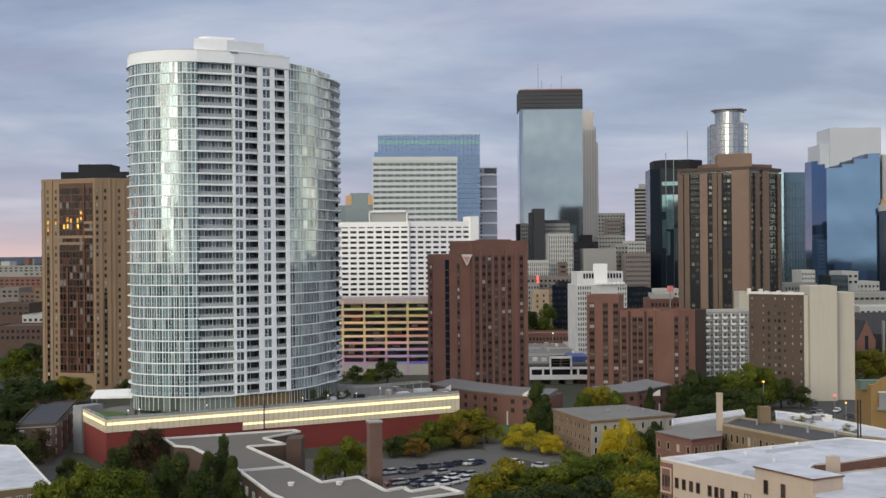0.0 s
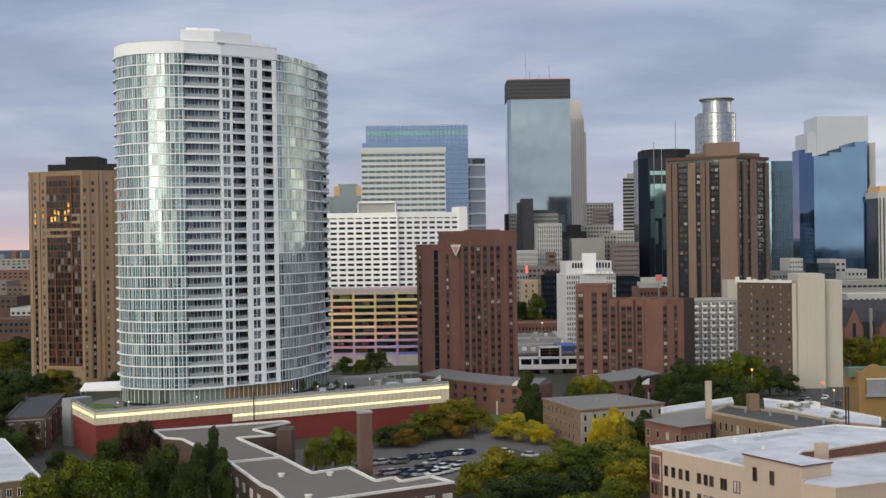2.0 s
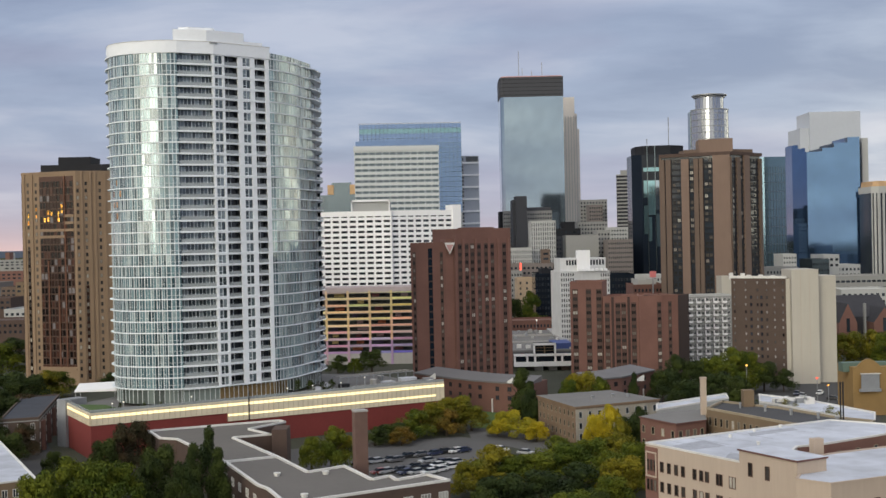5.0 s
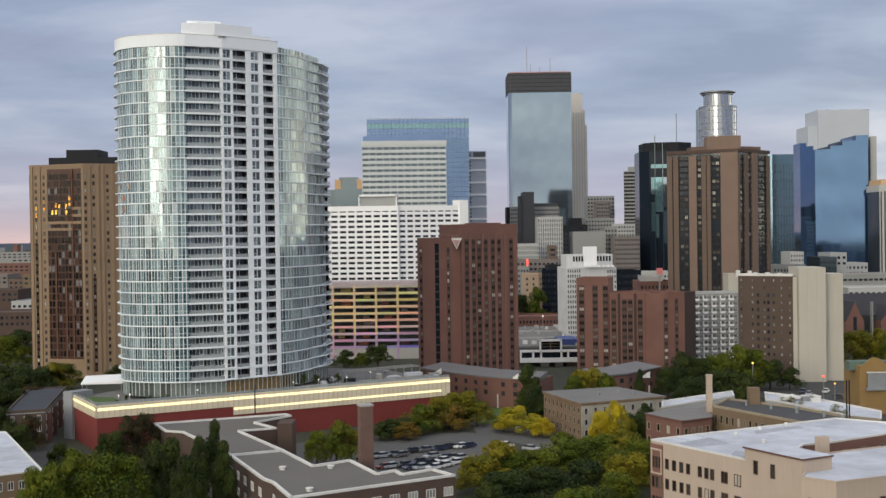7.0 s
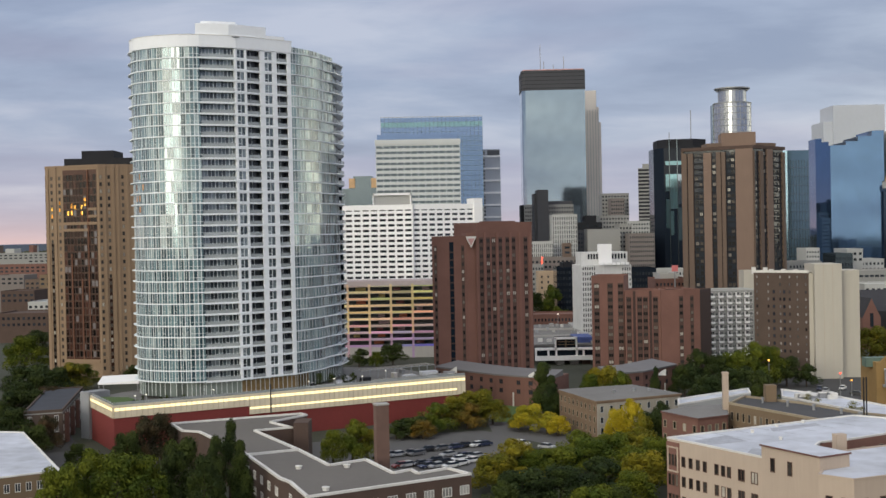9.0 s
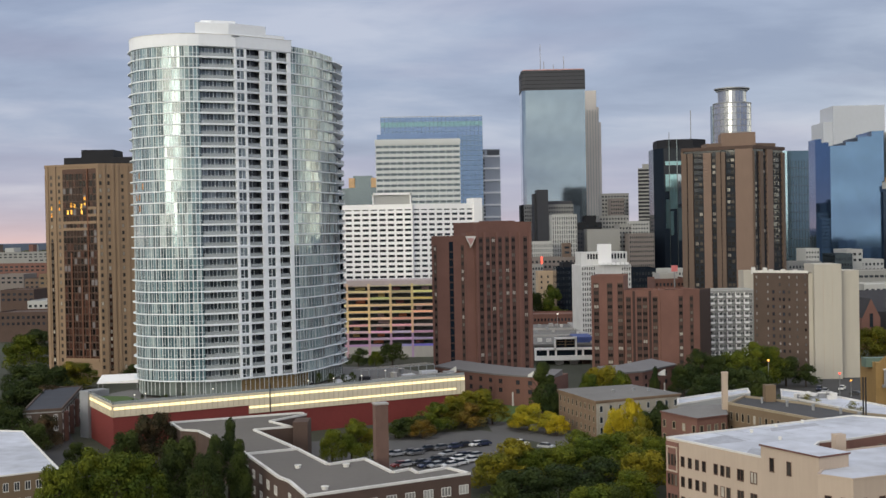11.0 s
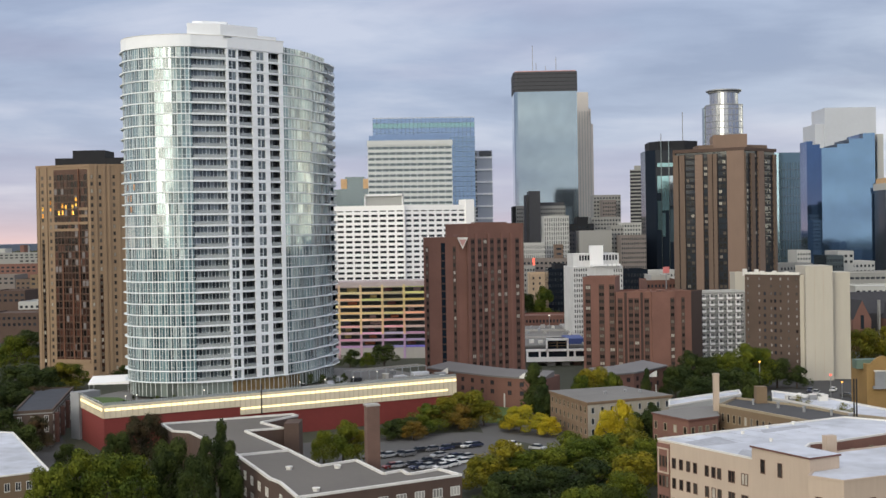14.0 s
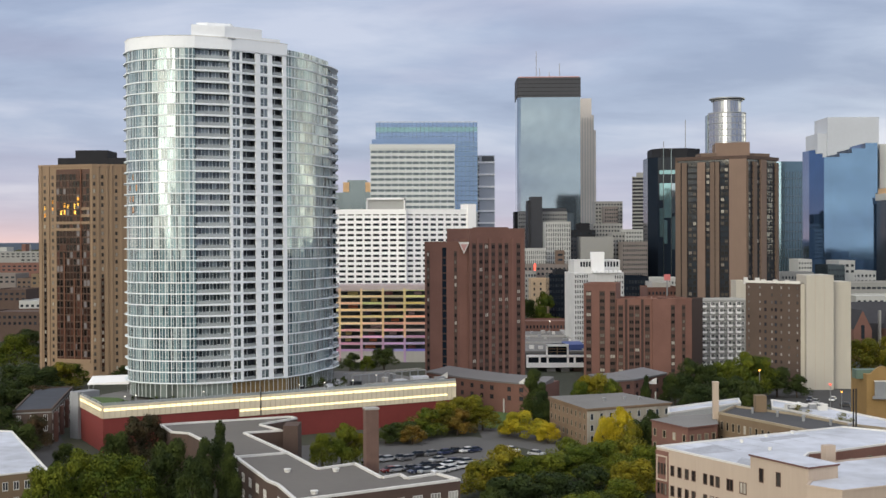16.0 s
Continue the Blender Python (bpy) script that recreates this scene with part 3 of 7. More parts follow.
    for s0, s1 in ((1.8, 16), (54.5, 69)):
        piece("lintel", "white", "", (s0, s1, H - 0.62, H - 0.303, -0.3, 0.16))
        piece("apron", "white", "", (s0, s1, -0.01, 0.22, -0.3, 0.1))
        c = (s0 + s1) / 2
        piece("window_pane", "bglass", "", (s0, c, 0.2, h1 - 0.2, -0.3, -0.18))
        piece("window_pane", "bglass", "", (c, s1, 0.2, h1 - 0.2, -0.3, -0.17))
        piece("window_bar", "mullion", "", (c - 0.5, c + 0.5, 0.22, h1 - 0.2, -0.25, 0.0))
        piece("window_bar", "mullion", "", (s0, c - 0.5, 0.85, 0.97, -0.25, -0.02))
    for s0, s1 in ((20, 45), (77.5, 98)):
        piece("lintel", "white", "", (s0, s1, H - 0.55, H - 0.303, -0.3, 0.16))
        piece("balcony_glazing", "dglass", "dark glass behind the balcony, shade put into its colour", (s0, s1, 0.003, h1, -1.75, -1.6))
        piece("door_post", "mullion", "", ((s0 + s1) / 2 - 0.4, (s0 + s1) / 2 + 0.4, 0.0, h1, -1.62, -1.5))
        piece("balcony_rail", "rail", "glass balcony rail", (s0, s1, 0.06, 0.95, -0.1, -0.05))
    meshes = [
        ("floor_slab", slab_me, ""),
        ("glazing", gl.mesh("glazing", [M["tglass"]]), "pale blue-green curved curtain glass"),
        ("mullion", ml.mesh("mullion", [M["mullion"]]), ""),
        ("glazing", gr.mesh("glazing", [M["tglass"]]), "pale blue-green curved curtain glass"),
        ("mullion", mr.mesh("mullion", [M["mullion"]]), ""),
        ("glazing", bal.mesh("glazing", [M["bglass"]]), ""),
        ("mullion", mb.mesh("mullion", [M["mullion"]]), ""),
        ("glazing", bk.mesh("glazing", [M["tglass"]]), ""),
        ("balcony_glazing", gb.mesh("balcony_glazing", [M["bglass"]]), "dark glass behind the balcony, shade put into its colour"),
        ("mullion", mbay.mesh("mullion", [M["mullion"]]), ""),
        ("balcony_rail", rail_bay.mesh("balcony_rail", [M["rail"]]), "glass balcony rail"),
        ("balcony_curb", curb_bay.mesh("balcony_curb", [M["slabw"]]), ""),
        ("balcony_rail", rail_end.mesh("balcony_rail", [M["rail"]]), "glass balcony rail"),
        ("pier", pier_bay.mesh("pier", [M["white"]]), ""),
    ] + pieces
    for f in range(N):
        for nm, me, lab in meshes:
            ob = part(nm, me, None, T, lab, "stuff" if nm in ("mullion", "glazing") else "")
            ob.location = (0, 0, z0 + f * H)
    # panes whose orange colour stands for a reflection of the low sun
    for f, i0 in ((16, 9), (16, 10), (17, 9), (17, 11), (18, 10), (15, 10)):
        fr = wall_frame(left[i0], left[i0 + 1])
        a = Acc()
        a.wall(fr, 0.1, min(0.75, fr[3] - 0.05), z0 + f * H + 0.7, z0 + f * H + 2.3, 0.06, 0.09)
        part("sunlit_pane", a, M["glint2"], T, "pane with the sunset's orange put into its colour")
    # lobby storey
    lob = Acc()
    lobm = Acc()
    for p, q in zip(left + [bay_end] + right + balc, (left + [bay_end] + right + balc)[1:]):
        fr = wall_frame(p, q)
        lob.wall(fr, 0, fr[3], 0, z0 - 0.43, -0.7, -0.6)
        for i in range(max(1, round(fr[3] / 1.5))):
            s = fr[3] * i / max(1, round(fr[3] / 1.5))
            lobm.wall(fr, s, s + 0.15, 0, z0 - 0.43, -0.6, -0.5)
    part("lobby_glazing", lob, M["lobbyglass"], T, "tall grey-green lobby glass")
    # panels before the lobby glass; warm interior light is put into their colour
    warm = Acc()
    for p, q in zip([bay_end] + right[:5], right[:6]):
        fr = wall_frame(p, q)
        warm.wall(fr, 0.0, fr[3], 0.3, z0 - 0.6, -0.595, -0.54)
    part("lobby_wood", warm, M["lobbywarm"], T, "wood-toned lobby lining, warm light put into its colour")
    part("lobby_mullion", lobm, M["mullion"], T, kind="stuff")
    # crown
    zt = z0 + N * H
    a = Acc()
    front = left + [bay_end, white_end]
    ring = offset(front + L([(-50.0, 349.5), (-60, 366), (-86, 366)]), 0.32)
    a.prism(ring, zt - 0.3, zt + 2.95)
    part("crown", a, M["white"], T, "plain white crown band")
    a = Acc()
    a.prism(offset(ring, 0.08), zt + 2.95, zt + 3.1)
    part("coping", a, M["coping"], T)
    a = Acc()
    a.prism(offset([(x - 1.6, y) if (x, y) in balc else (x, y) for x, y in outline], -0.6), zt - 0.28, zt + 0.15)
    part("roof_deck", a, M["gravel"], T, "gravel roof deck")
    gt, mt = glazed(right + balc[:1], 0.0, 0.82, 0.003, 1.5)
    for ob in (part("parapet_glazing", gt, M["tglass"], T, "pale glass parapet", "stuff"), part("mullion", mt, M["mullion"], T, "", "stuff"), part("floor_slab", slab_me, None, T)):
        ob.location = (0, 0, zt)
    pent = [p for p in L([(-70.2, 329.6), (-61.5, 331.8), (-52.5, 339.2), (-56, 352), (-70, 346)])]
    a = Acc()
    a.prism(pent, zt + 3.1, zt + 6.2)
    a.prism(L([(-52.5, 339.2), (-47.9, 343.0), (-50, 352), (-56, 352)]), zt + 3.1, zt + 4.0)
    b = L([(-69.0, 331.0), (-66, 331.0), (-60, 333.5), (-60, 345), (-69, 343)])
    a.prism(b, zt + 6.2, zt + 6.9)
    part("penthouse", a, M["white"], T, "white rooftop plant screen")
    a = Acc()
    fp = wall_frame(pent[1], pent[2])
    a.wall(fp, 0.8, 3.0, zt + 2.6, zt + 2.9, 0.2, 0.65)
    part("vent_grille", a, M["metal"], T)
    return T


M["lobbywarm"] = pane_glass("lobby_warm_light_tone", ((0.0, (0.12, 0.09, 0.05)), (0.5, (0.20, 0.14, 0.07))), 0.1, 0.0, 1.5)
M["lobbyglass"] = glass("lobby_glass", (0.16, 0.19, 0.18), 0.08, 0.2, 0.04, 0.2, 0.5)
M["glint2"] = glass("soft_sunset_tinted_glass", (0.62, 0.40, 0.20), 0.1, 0.9, 0.2, 0.4, 0.3)
white_tower()


def podium():
    P = thing("podium_building", "red podium with a warmly lit cream parapet band", "podium", (-60, 350, 0))
    o = lambda pts: [(x + 60, y - 350) for x, y in pts]
    C, R, B1, B2, Lf = (-90.0, 312.9), (1.3, 366.2), (-22, 400), (-70, 412), (-103.0, 336)
    poly = o([C, R, B1, B2, Lf])
    a = Acc()
    a.prism(poly, 0, 8.8)
    part("red_wall", a, M["redwall"], P, "deep red panel wall")
    a = Acc()
    a.prism(offset(poly, -0.3), 8.8, 11.2)
    part("roof_deck", a, M["gravel"], P, "pale gravel roof deck")
    for i, (s_cut) in ((0, 37.0), (4, None)):
        fr = wall_frame(poly[i], poly[(i + 1) % 5])
        segs = [(0, s_cut, 8.9), (s_cut, fr[3], 6.6)] if s_cut else [(0, fr[3], 8.9)]
        for s0, s1, zb in segs:
            a = Acc()
            a.wall(fr, s0 + 0.01, s1, zb, 12.2, 0.02, 0.30)
            panel = part("lit_panel", a, M["band"], P, "cream translucent panel band")
            n = round((s1 - s0) / 1.5)
            for j in range(n + 1):
                s = s0 + (s1 - s0) * j / n
                f = Acc()
                f.wall(fr, max(0, s - 0.05), min(fr[3], s + 0.05), zb, 12.0, 0.30, 0.42)
                part("fin", f, M["fin"], panel)
            st = Acc()
            st.wall(fr, s0 + 0.1, s1 - 0.1, 10.75, 11.45, 0.31, 0.36)
            part("light_strip", st, M["strip"], panel, "warm glowing light strip")
            if zb < 8:
                st = Acc()
                st.wall(fr, s0 + 0.1, s1 - 3, 8.0, 8.55, 0.31, 0.36)
                part("light_strip", st, M["strip"], panel, "warm glowing light strip")
        r = Acc()
        r.wall(fr, 0, fr[3], 12.2, 13.0, 0.05, 0.12)
        rail = part("guard_rail", r, M["rail"], P, "low glass guard rail")
        for j in range(int(fr[3] / 3)):
            p = Acc()
            p.wall(fr, j * 3 + 0.1, j * 3 + 0.18, 12.2, 13.1, 0.12, 0.2)
            part("rail_post", p, M["metal"], rail)
    # seam in the band
    fr = wall_frame(poly[0], poly[1])
    a = Acc()
    a.wall(fr, 43.0, 43.25, 6.4, 14.5, 0.43, 0.65)
    part("downpipe", a, M["blackcl"], P)
    # stair block at the end of the left wall
    a = Acc()
    a.prism(o(quad((-106.2, 337), (-103.1, 334.5), 7)), 0, 13.0)
    part("stair_block", a, M["slate"], P, "dark grey metal-clad stair block")
    return P


M["slate"] = material("slate_grey_cladding", (0.26, 0.27, 0.29), 0.7)
podium()


def roof_garden():
    a = Acc()
    a.prism([(-89.4, 315.0), (-81.5, 319.8), (-92, 334), (-100.5, 335.6)], 11.2, 11.6)
    tagged(new("roof_lawn", a.mesh("roof_lawn", [M["grass"]])), "strip of green lawn on the podium roof", "lawn")
    for x, y, w, d, h, m, lab in (
        (-9, 372, 5, 3, 1.6, "whiteroof", "white rooftop air unit on the podium"),
        (-15, 366, 4, 2, 1.2, "whiteroof", "white rooftop air unit on the podium"),
        (-3, 371, 3, 2, 1.5, "metal", "grey rooftop air unit on the podium"),
        (-28, 362, 3, 2, 1.2, "blackcl", "dark rooftop air unit on the podium"),
        (-38, 352, 6, 2, 0.5, "concrete", "low pale planter on the podium roof"),
        (-22, 358, 6, 1.6, 0.6, "concrete", "low pale planter on the podium roof"),
    ):
        U = thing("roof_unit", lab, "roof unit", (x, y, 11.2))
        a = Acc()
        q = quad((-w / 2, -d / 2), (w / 2 * 0.85, -d / 2 + w * 0.33), d)
        a.prism(q, 0, h)
        part("casing", a, M[m], U)
        a = Acc()
        a.prism(offset(q, 0.12), h, h + 0.15)
        part("lid", a, M[m], U)


roof_garden()


def pergola(x, y, length, depth, h):
    """An open frame of posts, beams and slats along the podium's edge."""
    P = thing("pergola", "open grey metal pergola on the podium roof", "pergola", (x, y, 11.2))
    fr = wall_frame((0, 0), (length * 0.82, length * 0.57))
    n = round(length / 3)
    for i in range(n + 1):
        for d in (0, -depth):
            a = Acc()
            s0 = fr[3] * i / n
            a.wall(fr, s0 - 0.08, s0 + 0.08, 0, h, d - 0.16, d)
            part("post", a, M["metal"], P)
    for d in (0.0, -depth):
        a = Acc()
        a.wall(fr, 0, fr[3], h, h + 0.25, d - 0.18, d + 0.02)
        part("beam", a, M["metal"], P)
    for i in range(n * 2):
        a = Acc()
        s0 = fr[3] * (i + 0.5) / (n * 2)
        a.wall(fr, s0 - 0.06, s0 + 0.06, h + 0.25, h + 0.4, -depth - 0.3, 0.3)
        part("slat", a, M["concrete"], P)


pergola(-30, 366, 27, 4.5, 2.6)
pergola(-25, 353, 26, 0.9, 1.3)


def tent(x, y, w, d):
    P = thing("canopy_tent", "white fabric canopy tent on the podium roof", "tent", (x, y, 11.2))
    q = quad((-w / 2, 0), (w / 2, w * 0.1), d)
    for px, py in q:
        a = Acc()
        a.box(px - 0.08, px + 0.08, py - 0.08, py + 0.08, 0, 2.2)
        part("post", a, M["metal"], P)
    a = Acc()
    a.wedge(offset(q, 0.3), 2.2, [2.5, 3.0, 4.2, 3.9])
    part("canopy", a, M["hotelwhite"], P)


tent(-99, 349, 11, 7)

# ---- the brown tower behind it ----


def brown_glass_tower():
    T = thing("apartment_tower", "tan concrete apartment tower with dark bronze glass bays", "apartment tower", (-150, 480, 0))
    A, B, C, D = (-17.8, 14), (-14.8, 5), (8.8, -2.5), (21.5, 2)
    poly = [A, B, C, D, (21.5, 30), (-12, 34), (-17.8, 26)]
    z1 = 84.2
    core = Acc()
    core.prism(poly, 0, z1)
    part("wall", core, M["tancon"], T)
    fs = [wall_frame(poly[i], poly[i + 1]) for i in range(4)]
    H = 2.8
    rows = [4.5 + H * i for i in range(28)]
    f = fs[1]
    # dark glass bays: backing, panes, rust ribs
    for fr, s0, s1, zb in ((f, 8.2, 23.8, 8.0), (fs[0], 1.2, 8.2, 3.0)):
        a = Acc()
        a.wall(fr, s0, s1, zb, z1 - 1.0, 0.0, 0.015)
        part("bay_backing", a, M["bronze"], T, "dark bronze glass bay")
    cols = [9.0 + 1.55 * i for i in range(10)]
    windows(T, f, cols, rows[2:], 1.4, 2.4, (M["bronze"], M["darkbrick"]), 0, False, 0.03, name="bay_window")
    windows(T, fs[0], [2.2, 4.0, 5.8, 7.4], rows, 1.5, 2.4, (M["bronze"], M["darkbrick"]), 0, False, 0.03, name="bay_window")
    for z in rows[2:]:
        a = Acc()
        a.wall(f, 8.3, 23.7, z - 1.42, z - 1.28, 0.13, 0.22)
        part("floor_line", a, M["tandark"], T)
    for s, zt in ((12.0, 50.0), (16.6, 40.0), (19.8, z1 - 1)):
        a = Acc()
        a.wall(f, s - 0.2, s + 0.2, 8.0, zt, 0.02, 0.45)
        part("rib", a, M["rustrib"], T)
    for s0, s1, za in ((8.2, 20.0, 58.8), (8.2, 23.8, 61.4), (20.0, 23.8, 64.2), (20.0, 23.8, 67.0), (8.2, 23.8, 6.6)):
        a = Acc()
        a.wall(f, s0, s1, za, za + 1.1, 0.02, 0.4)
        part("cross_band", a, M["tancon"], T)
    # slots of small windows with pale blinds between the ribs
    for fr, s, lo, hi, wd in ((f, 2.9, 3, 54, 1.3), (fs[2], 3.9, 3, 40, 1.2)):
        a = Acc()
        a.wall(fr, s - wd / 2, s + wd / 2, lo, hi, 0.0, 0.02)
        part("window_slot", a, M["bronze"], T)
    for fr, cc in ((f, (2.9, 6.6)), (fs[2], (0.8, 3.9, 9.2))):
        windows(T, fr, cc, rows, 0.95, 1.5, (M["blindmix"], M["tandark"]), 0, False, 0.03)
    for fr, cc in ((f, (1.2, 4.8)), (fs[2], (2.3, 5.6, 7.4, 11.2))):
        for s in cc:
            a = Acc()
            a.wall(fr, s - 0.4, s + 0.4, 0, z1, 0.02, 0.35)
            part("rib", a, M["tancon"], T)
    # windows with the orange sunset reflection put into their glass colour
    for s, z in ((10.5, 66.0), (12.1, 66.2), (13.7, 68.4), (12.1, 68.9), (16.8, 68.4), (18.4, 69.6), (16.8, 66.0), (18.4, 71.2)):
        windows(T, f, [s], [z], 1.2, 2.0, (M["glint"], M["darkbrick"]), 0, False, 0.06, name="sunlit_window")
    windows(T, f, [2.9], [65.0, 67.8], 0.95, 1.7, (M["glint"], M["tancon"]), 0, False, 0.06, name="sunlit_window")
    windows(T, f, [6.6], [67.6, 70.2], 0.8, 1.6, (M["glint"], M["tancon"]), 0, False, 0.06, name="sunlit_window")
    a = Acc()
    a.prism(offset(poly, 0.15), z1, z1 + 0.9)
    part("parapet", a, M["tancon"], T)
    a = Acc()
    a.prism([(-8, 8), (22, 8), (22, 26), (-8, 26)], z1 + 0.9, z1 + 4)
    a.prism([(-1.5, 10), (11.5, 10), (11.5, 24), (-1.5, 24)], z1 + 4, z1 + 7.2)
    part("plant_room", a, M["blackcl"], T, "dark rooftop plant room")


M["rustrib"] = material("rust_brown_rib", (0.17, 0.075, 0.045), 0.8)
M["glint"] = glass("sunset_tinted_glass", (1.0, 0.50, 0.12), 0.05, 1.0, 0.3, 0.4, 0.3)
M["bronze"] = pane_glass("bronze_window_glass", ((0.0, (0.010, 0.006, 0.006)), (0.46, (0.030, 0.014, 0.011)), (0.70, (0.075, 0.033, 0.024)), (0.86, (0.19, 0.175, 0.185))), 0.12, 0.0, 1.4, 0.08, 0.25)
# the tan concrete's colour, darkened to stand for shade on frames and floor lines
M["tandark"] = material("shade_toned_tan_frame", (0.12, 0.085, 0.06), 0.85)
M["blindmix"] = pane_glass("window_with_blinds", ((0.0, (0.03, 0.028, 0.028)), (0.45, (0.10, 0.085, 0.075)), (0.75, (0.26, 0.235, 0.21)), (0.94, (0.38, 0.36, 0.32))), 0.2, 0.0, 1.45, 0.05, 0.3)
brown_glass_tower()

# ---- hotel and coloured garage ----


def hotel():
    T = thing("hotel", "white concrete hotel slab with rows of dark windows", "hotel", (-25, 605, 0))
    dx, dy = 25, -605
    A, Bm, C = (-64 + dx, 600 + dy), (-22 + dx, 598 + dy), (12 + dx, 612 + dy)
    z1, H = 69.3, 2.56
    for (p, q, top) in ((A, Bm, z1), ((Bm[0] + 0.1, Bm[1] + 1.5), (C[0], C[1]), z1)):
        poly = quad(p, q, 22)
        a = Acc()
        a.prism(poly, 0, top)
        part("glazing", a, M["dglass"], T)
        fr = wall_frame(p, q)
        n = int((top - 30) / H)
        for k in range(n + 1):
            a = Acc()
            z = top - k * H
            a.wall(fr, -0.2, fr[3] + 0.2, z - 1.42 - (0.6 if k == 0 else 0), z + (0.5 if k == 0 else 0), 0.0, 0.4)
            part("spandrel", a, M["hotelwhite"], T)
        m = round(fr[3] / 4.15)
        for j in range(m + 1):
            a = Acc()
            s = fr[3] * j / m
            a.wall(fr, max(-0.2, s - 0.55), min(fr[3] + 0.2, s + 0.55), 30, top, 0.01, 0.36)
            part("pier", a, M["hotelwhite"], T)
    a = Acc()
    fr = wall_frame(Bm, C)
    a.wall(fr, fr[3] - 4.2, fr[3] + 0.4, 30, z1 + 3.2, -8, 1.2)
    part("stair_shaft", a, M["hotelwhite"], T, "plain white stair shaft")
    a = Acc()
    a.wall(fr, fr[3] + 0.4, fr[3] + 3.6, 30, z1 - 0.5, -14, -4)
    part("rear_wing", a, M["stonelt"], T)
    a = Acc()
    a.box(-17.5, 2.0, 8, 20, z1, z1 + 6)
    part("plant_room", a, M["stonelt"], T, "pale rooftop plant room")
    a = Acc()
    for s in (-17.5, 1.4):
        a.box(s, s + 0.6, 7, 8, z1, z1 + 6.6)
    a.box(-17.5, 2.0, 7, 8, z1 + 5.6, z1 + 6.6)
    part("screen_frame", a, M["hotelwhite"], T)


hotel()


def garage():
    T = thing("parking_garage", "open parking garage with beams painted in fading rainbow colours", "parking garage", (-34, 550, 0))
    p, q = (-36, -8), (24, -8)
    fr = wall_frame(p, q)
    # a solid dark block stands in for the shade between the decks
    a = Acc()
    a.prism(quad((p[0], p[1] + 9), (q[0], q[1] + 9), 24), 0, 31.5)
    part("dark_interior", a, M["core"], T, "dark block in place of the shaded parking decks")
    levels = 9
    H = 27.0 / levels
    bays = 6
    cell = (fr[3] - 2.0) / bays

    def tint(u, v):
        """Paint that runs from yellow to rose, violet and olive over the front."""
        a1 = Vector((0.74, 0.60, 0.26)).lerp(Vector((0.62, 0.34, 0.22)), u)
        a2 = Vector((0.46, 0.24, 0.42)).lerp(Vector((0.20, 0.18, 0.52)), u)
        top = Vector((0.58, 0.36, 0.34)).lerp(Vector((0.42, 0.46, 0.16)), u)
        return a2.lerp(a1, min(1, v / 0.55)) if v < 0.55 else a1.lerp(top, (v - 0.55) / 0.45)

    for k in range(levels + 1):
        z = 5.0 + k * H
        for j in range(bays):
            c = tint((j / (bays - 1)) ** 1.5, k / levels)
            m = material("painted_beam", tuple(min(0.85, q * random.uniform(0.85, 1.25)) for q in c * random.uniform(0.8, 1.35)), 0.8, 0, 0.08, 0.2, 1)
            a = Acc()
            a.wall(fr, 1 + cell * j, 1 + cell * (j + 1), z, z + (0.95 if k < levels else 1.6), 0, 0.5)
            part("beam", a, m, T)
        d = Acc()
        d.wall(fr, 0, fr[3], z - 0.3, z, -12, 0)
        part("deck", d, M["concrete"], T)
    for j in range(bays + 1):
        for k in range(3):
            a = Acc()
            s = 1.0 + cell * j
            a.wall(fr, s - 0.5, s + 0.5, 11.0 * k, 11.0 * (k + 1), 0.1, 0.62)
            part("column", a, material("painted_column", tuple(tint((j / bays) ** 1.5, 0.15 + 0.35 * k)), 0.8, 0, 0.1, 0.2, 1), T)
    a = Acc()
    a.wall(fr, 0, fr[3], 0, 4.9, -0.5, 0.3)
    part("base_wall", a, M["concrete"], T)
    # ramps and painted inner walls behind the beams
    for k in range(levels):
        for j in range(bays):
            if random.random() < 0.65:
                a = Acc()
                s0 = 1.4 + cell * j + random.uniform(0, cell * 0.4)
                a.wall(fr, s0, s0 + cell * random.uniform(0.25, 0.5), 5.96 + k * H, 5.0 + (k + 1) * H - 0.32, -6.0, -5.7)
                c = random.choice(((0.50, 0.16, 0.10), (0.62, 0.50, 0.22), (0.24, 0.10, 0.12), (0.42, 0.30, 0.34), (0.10, 0.09, 0.16)))
                part("inner_wall", a, material("painted_inner_wall", c, 0.8, 0, 0.1, 0.2, 1), T)
    a = Acc()
    a.wall(fr, 0, fr[3], 32.2, 34.5, -20, 0.6)
    part("roof_edge", a, M["pinkedge"], T, "pinkish concrete roof edge")


M["pinkedge"] = material("pinkish_concrete", (0.40, 0.34, 0.35), 0.85, 0, 0.15, 0.2, 1)
garage()

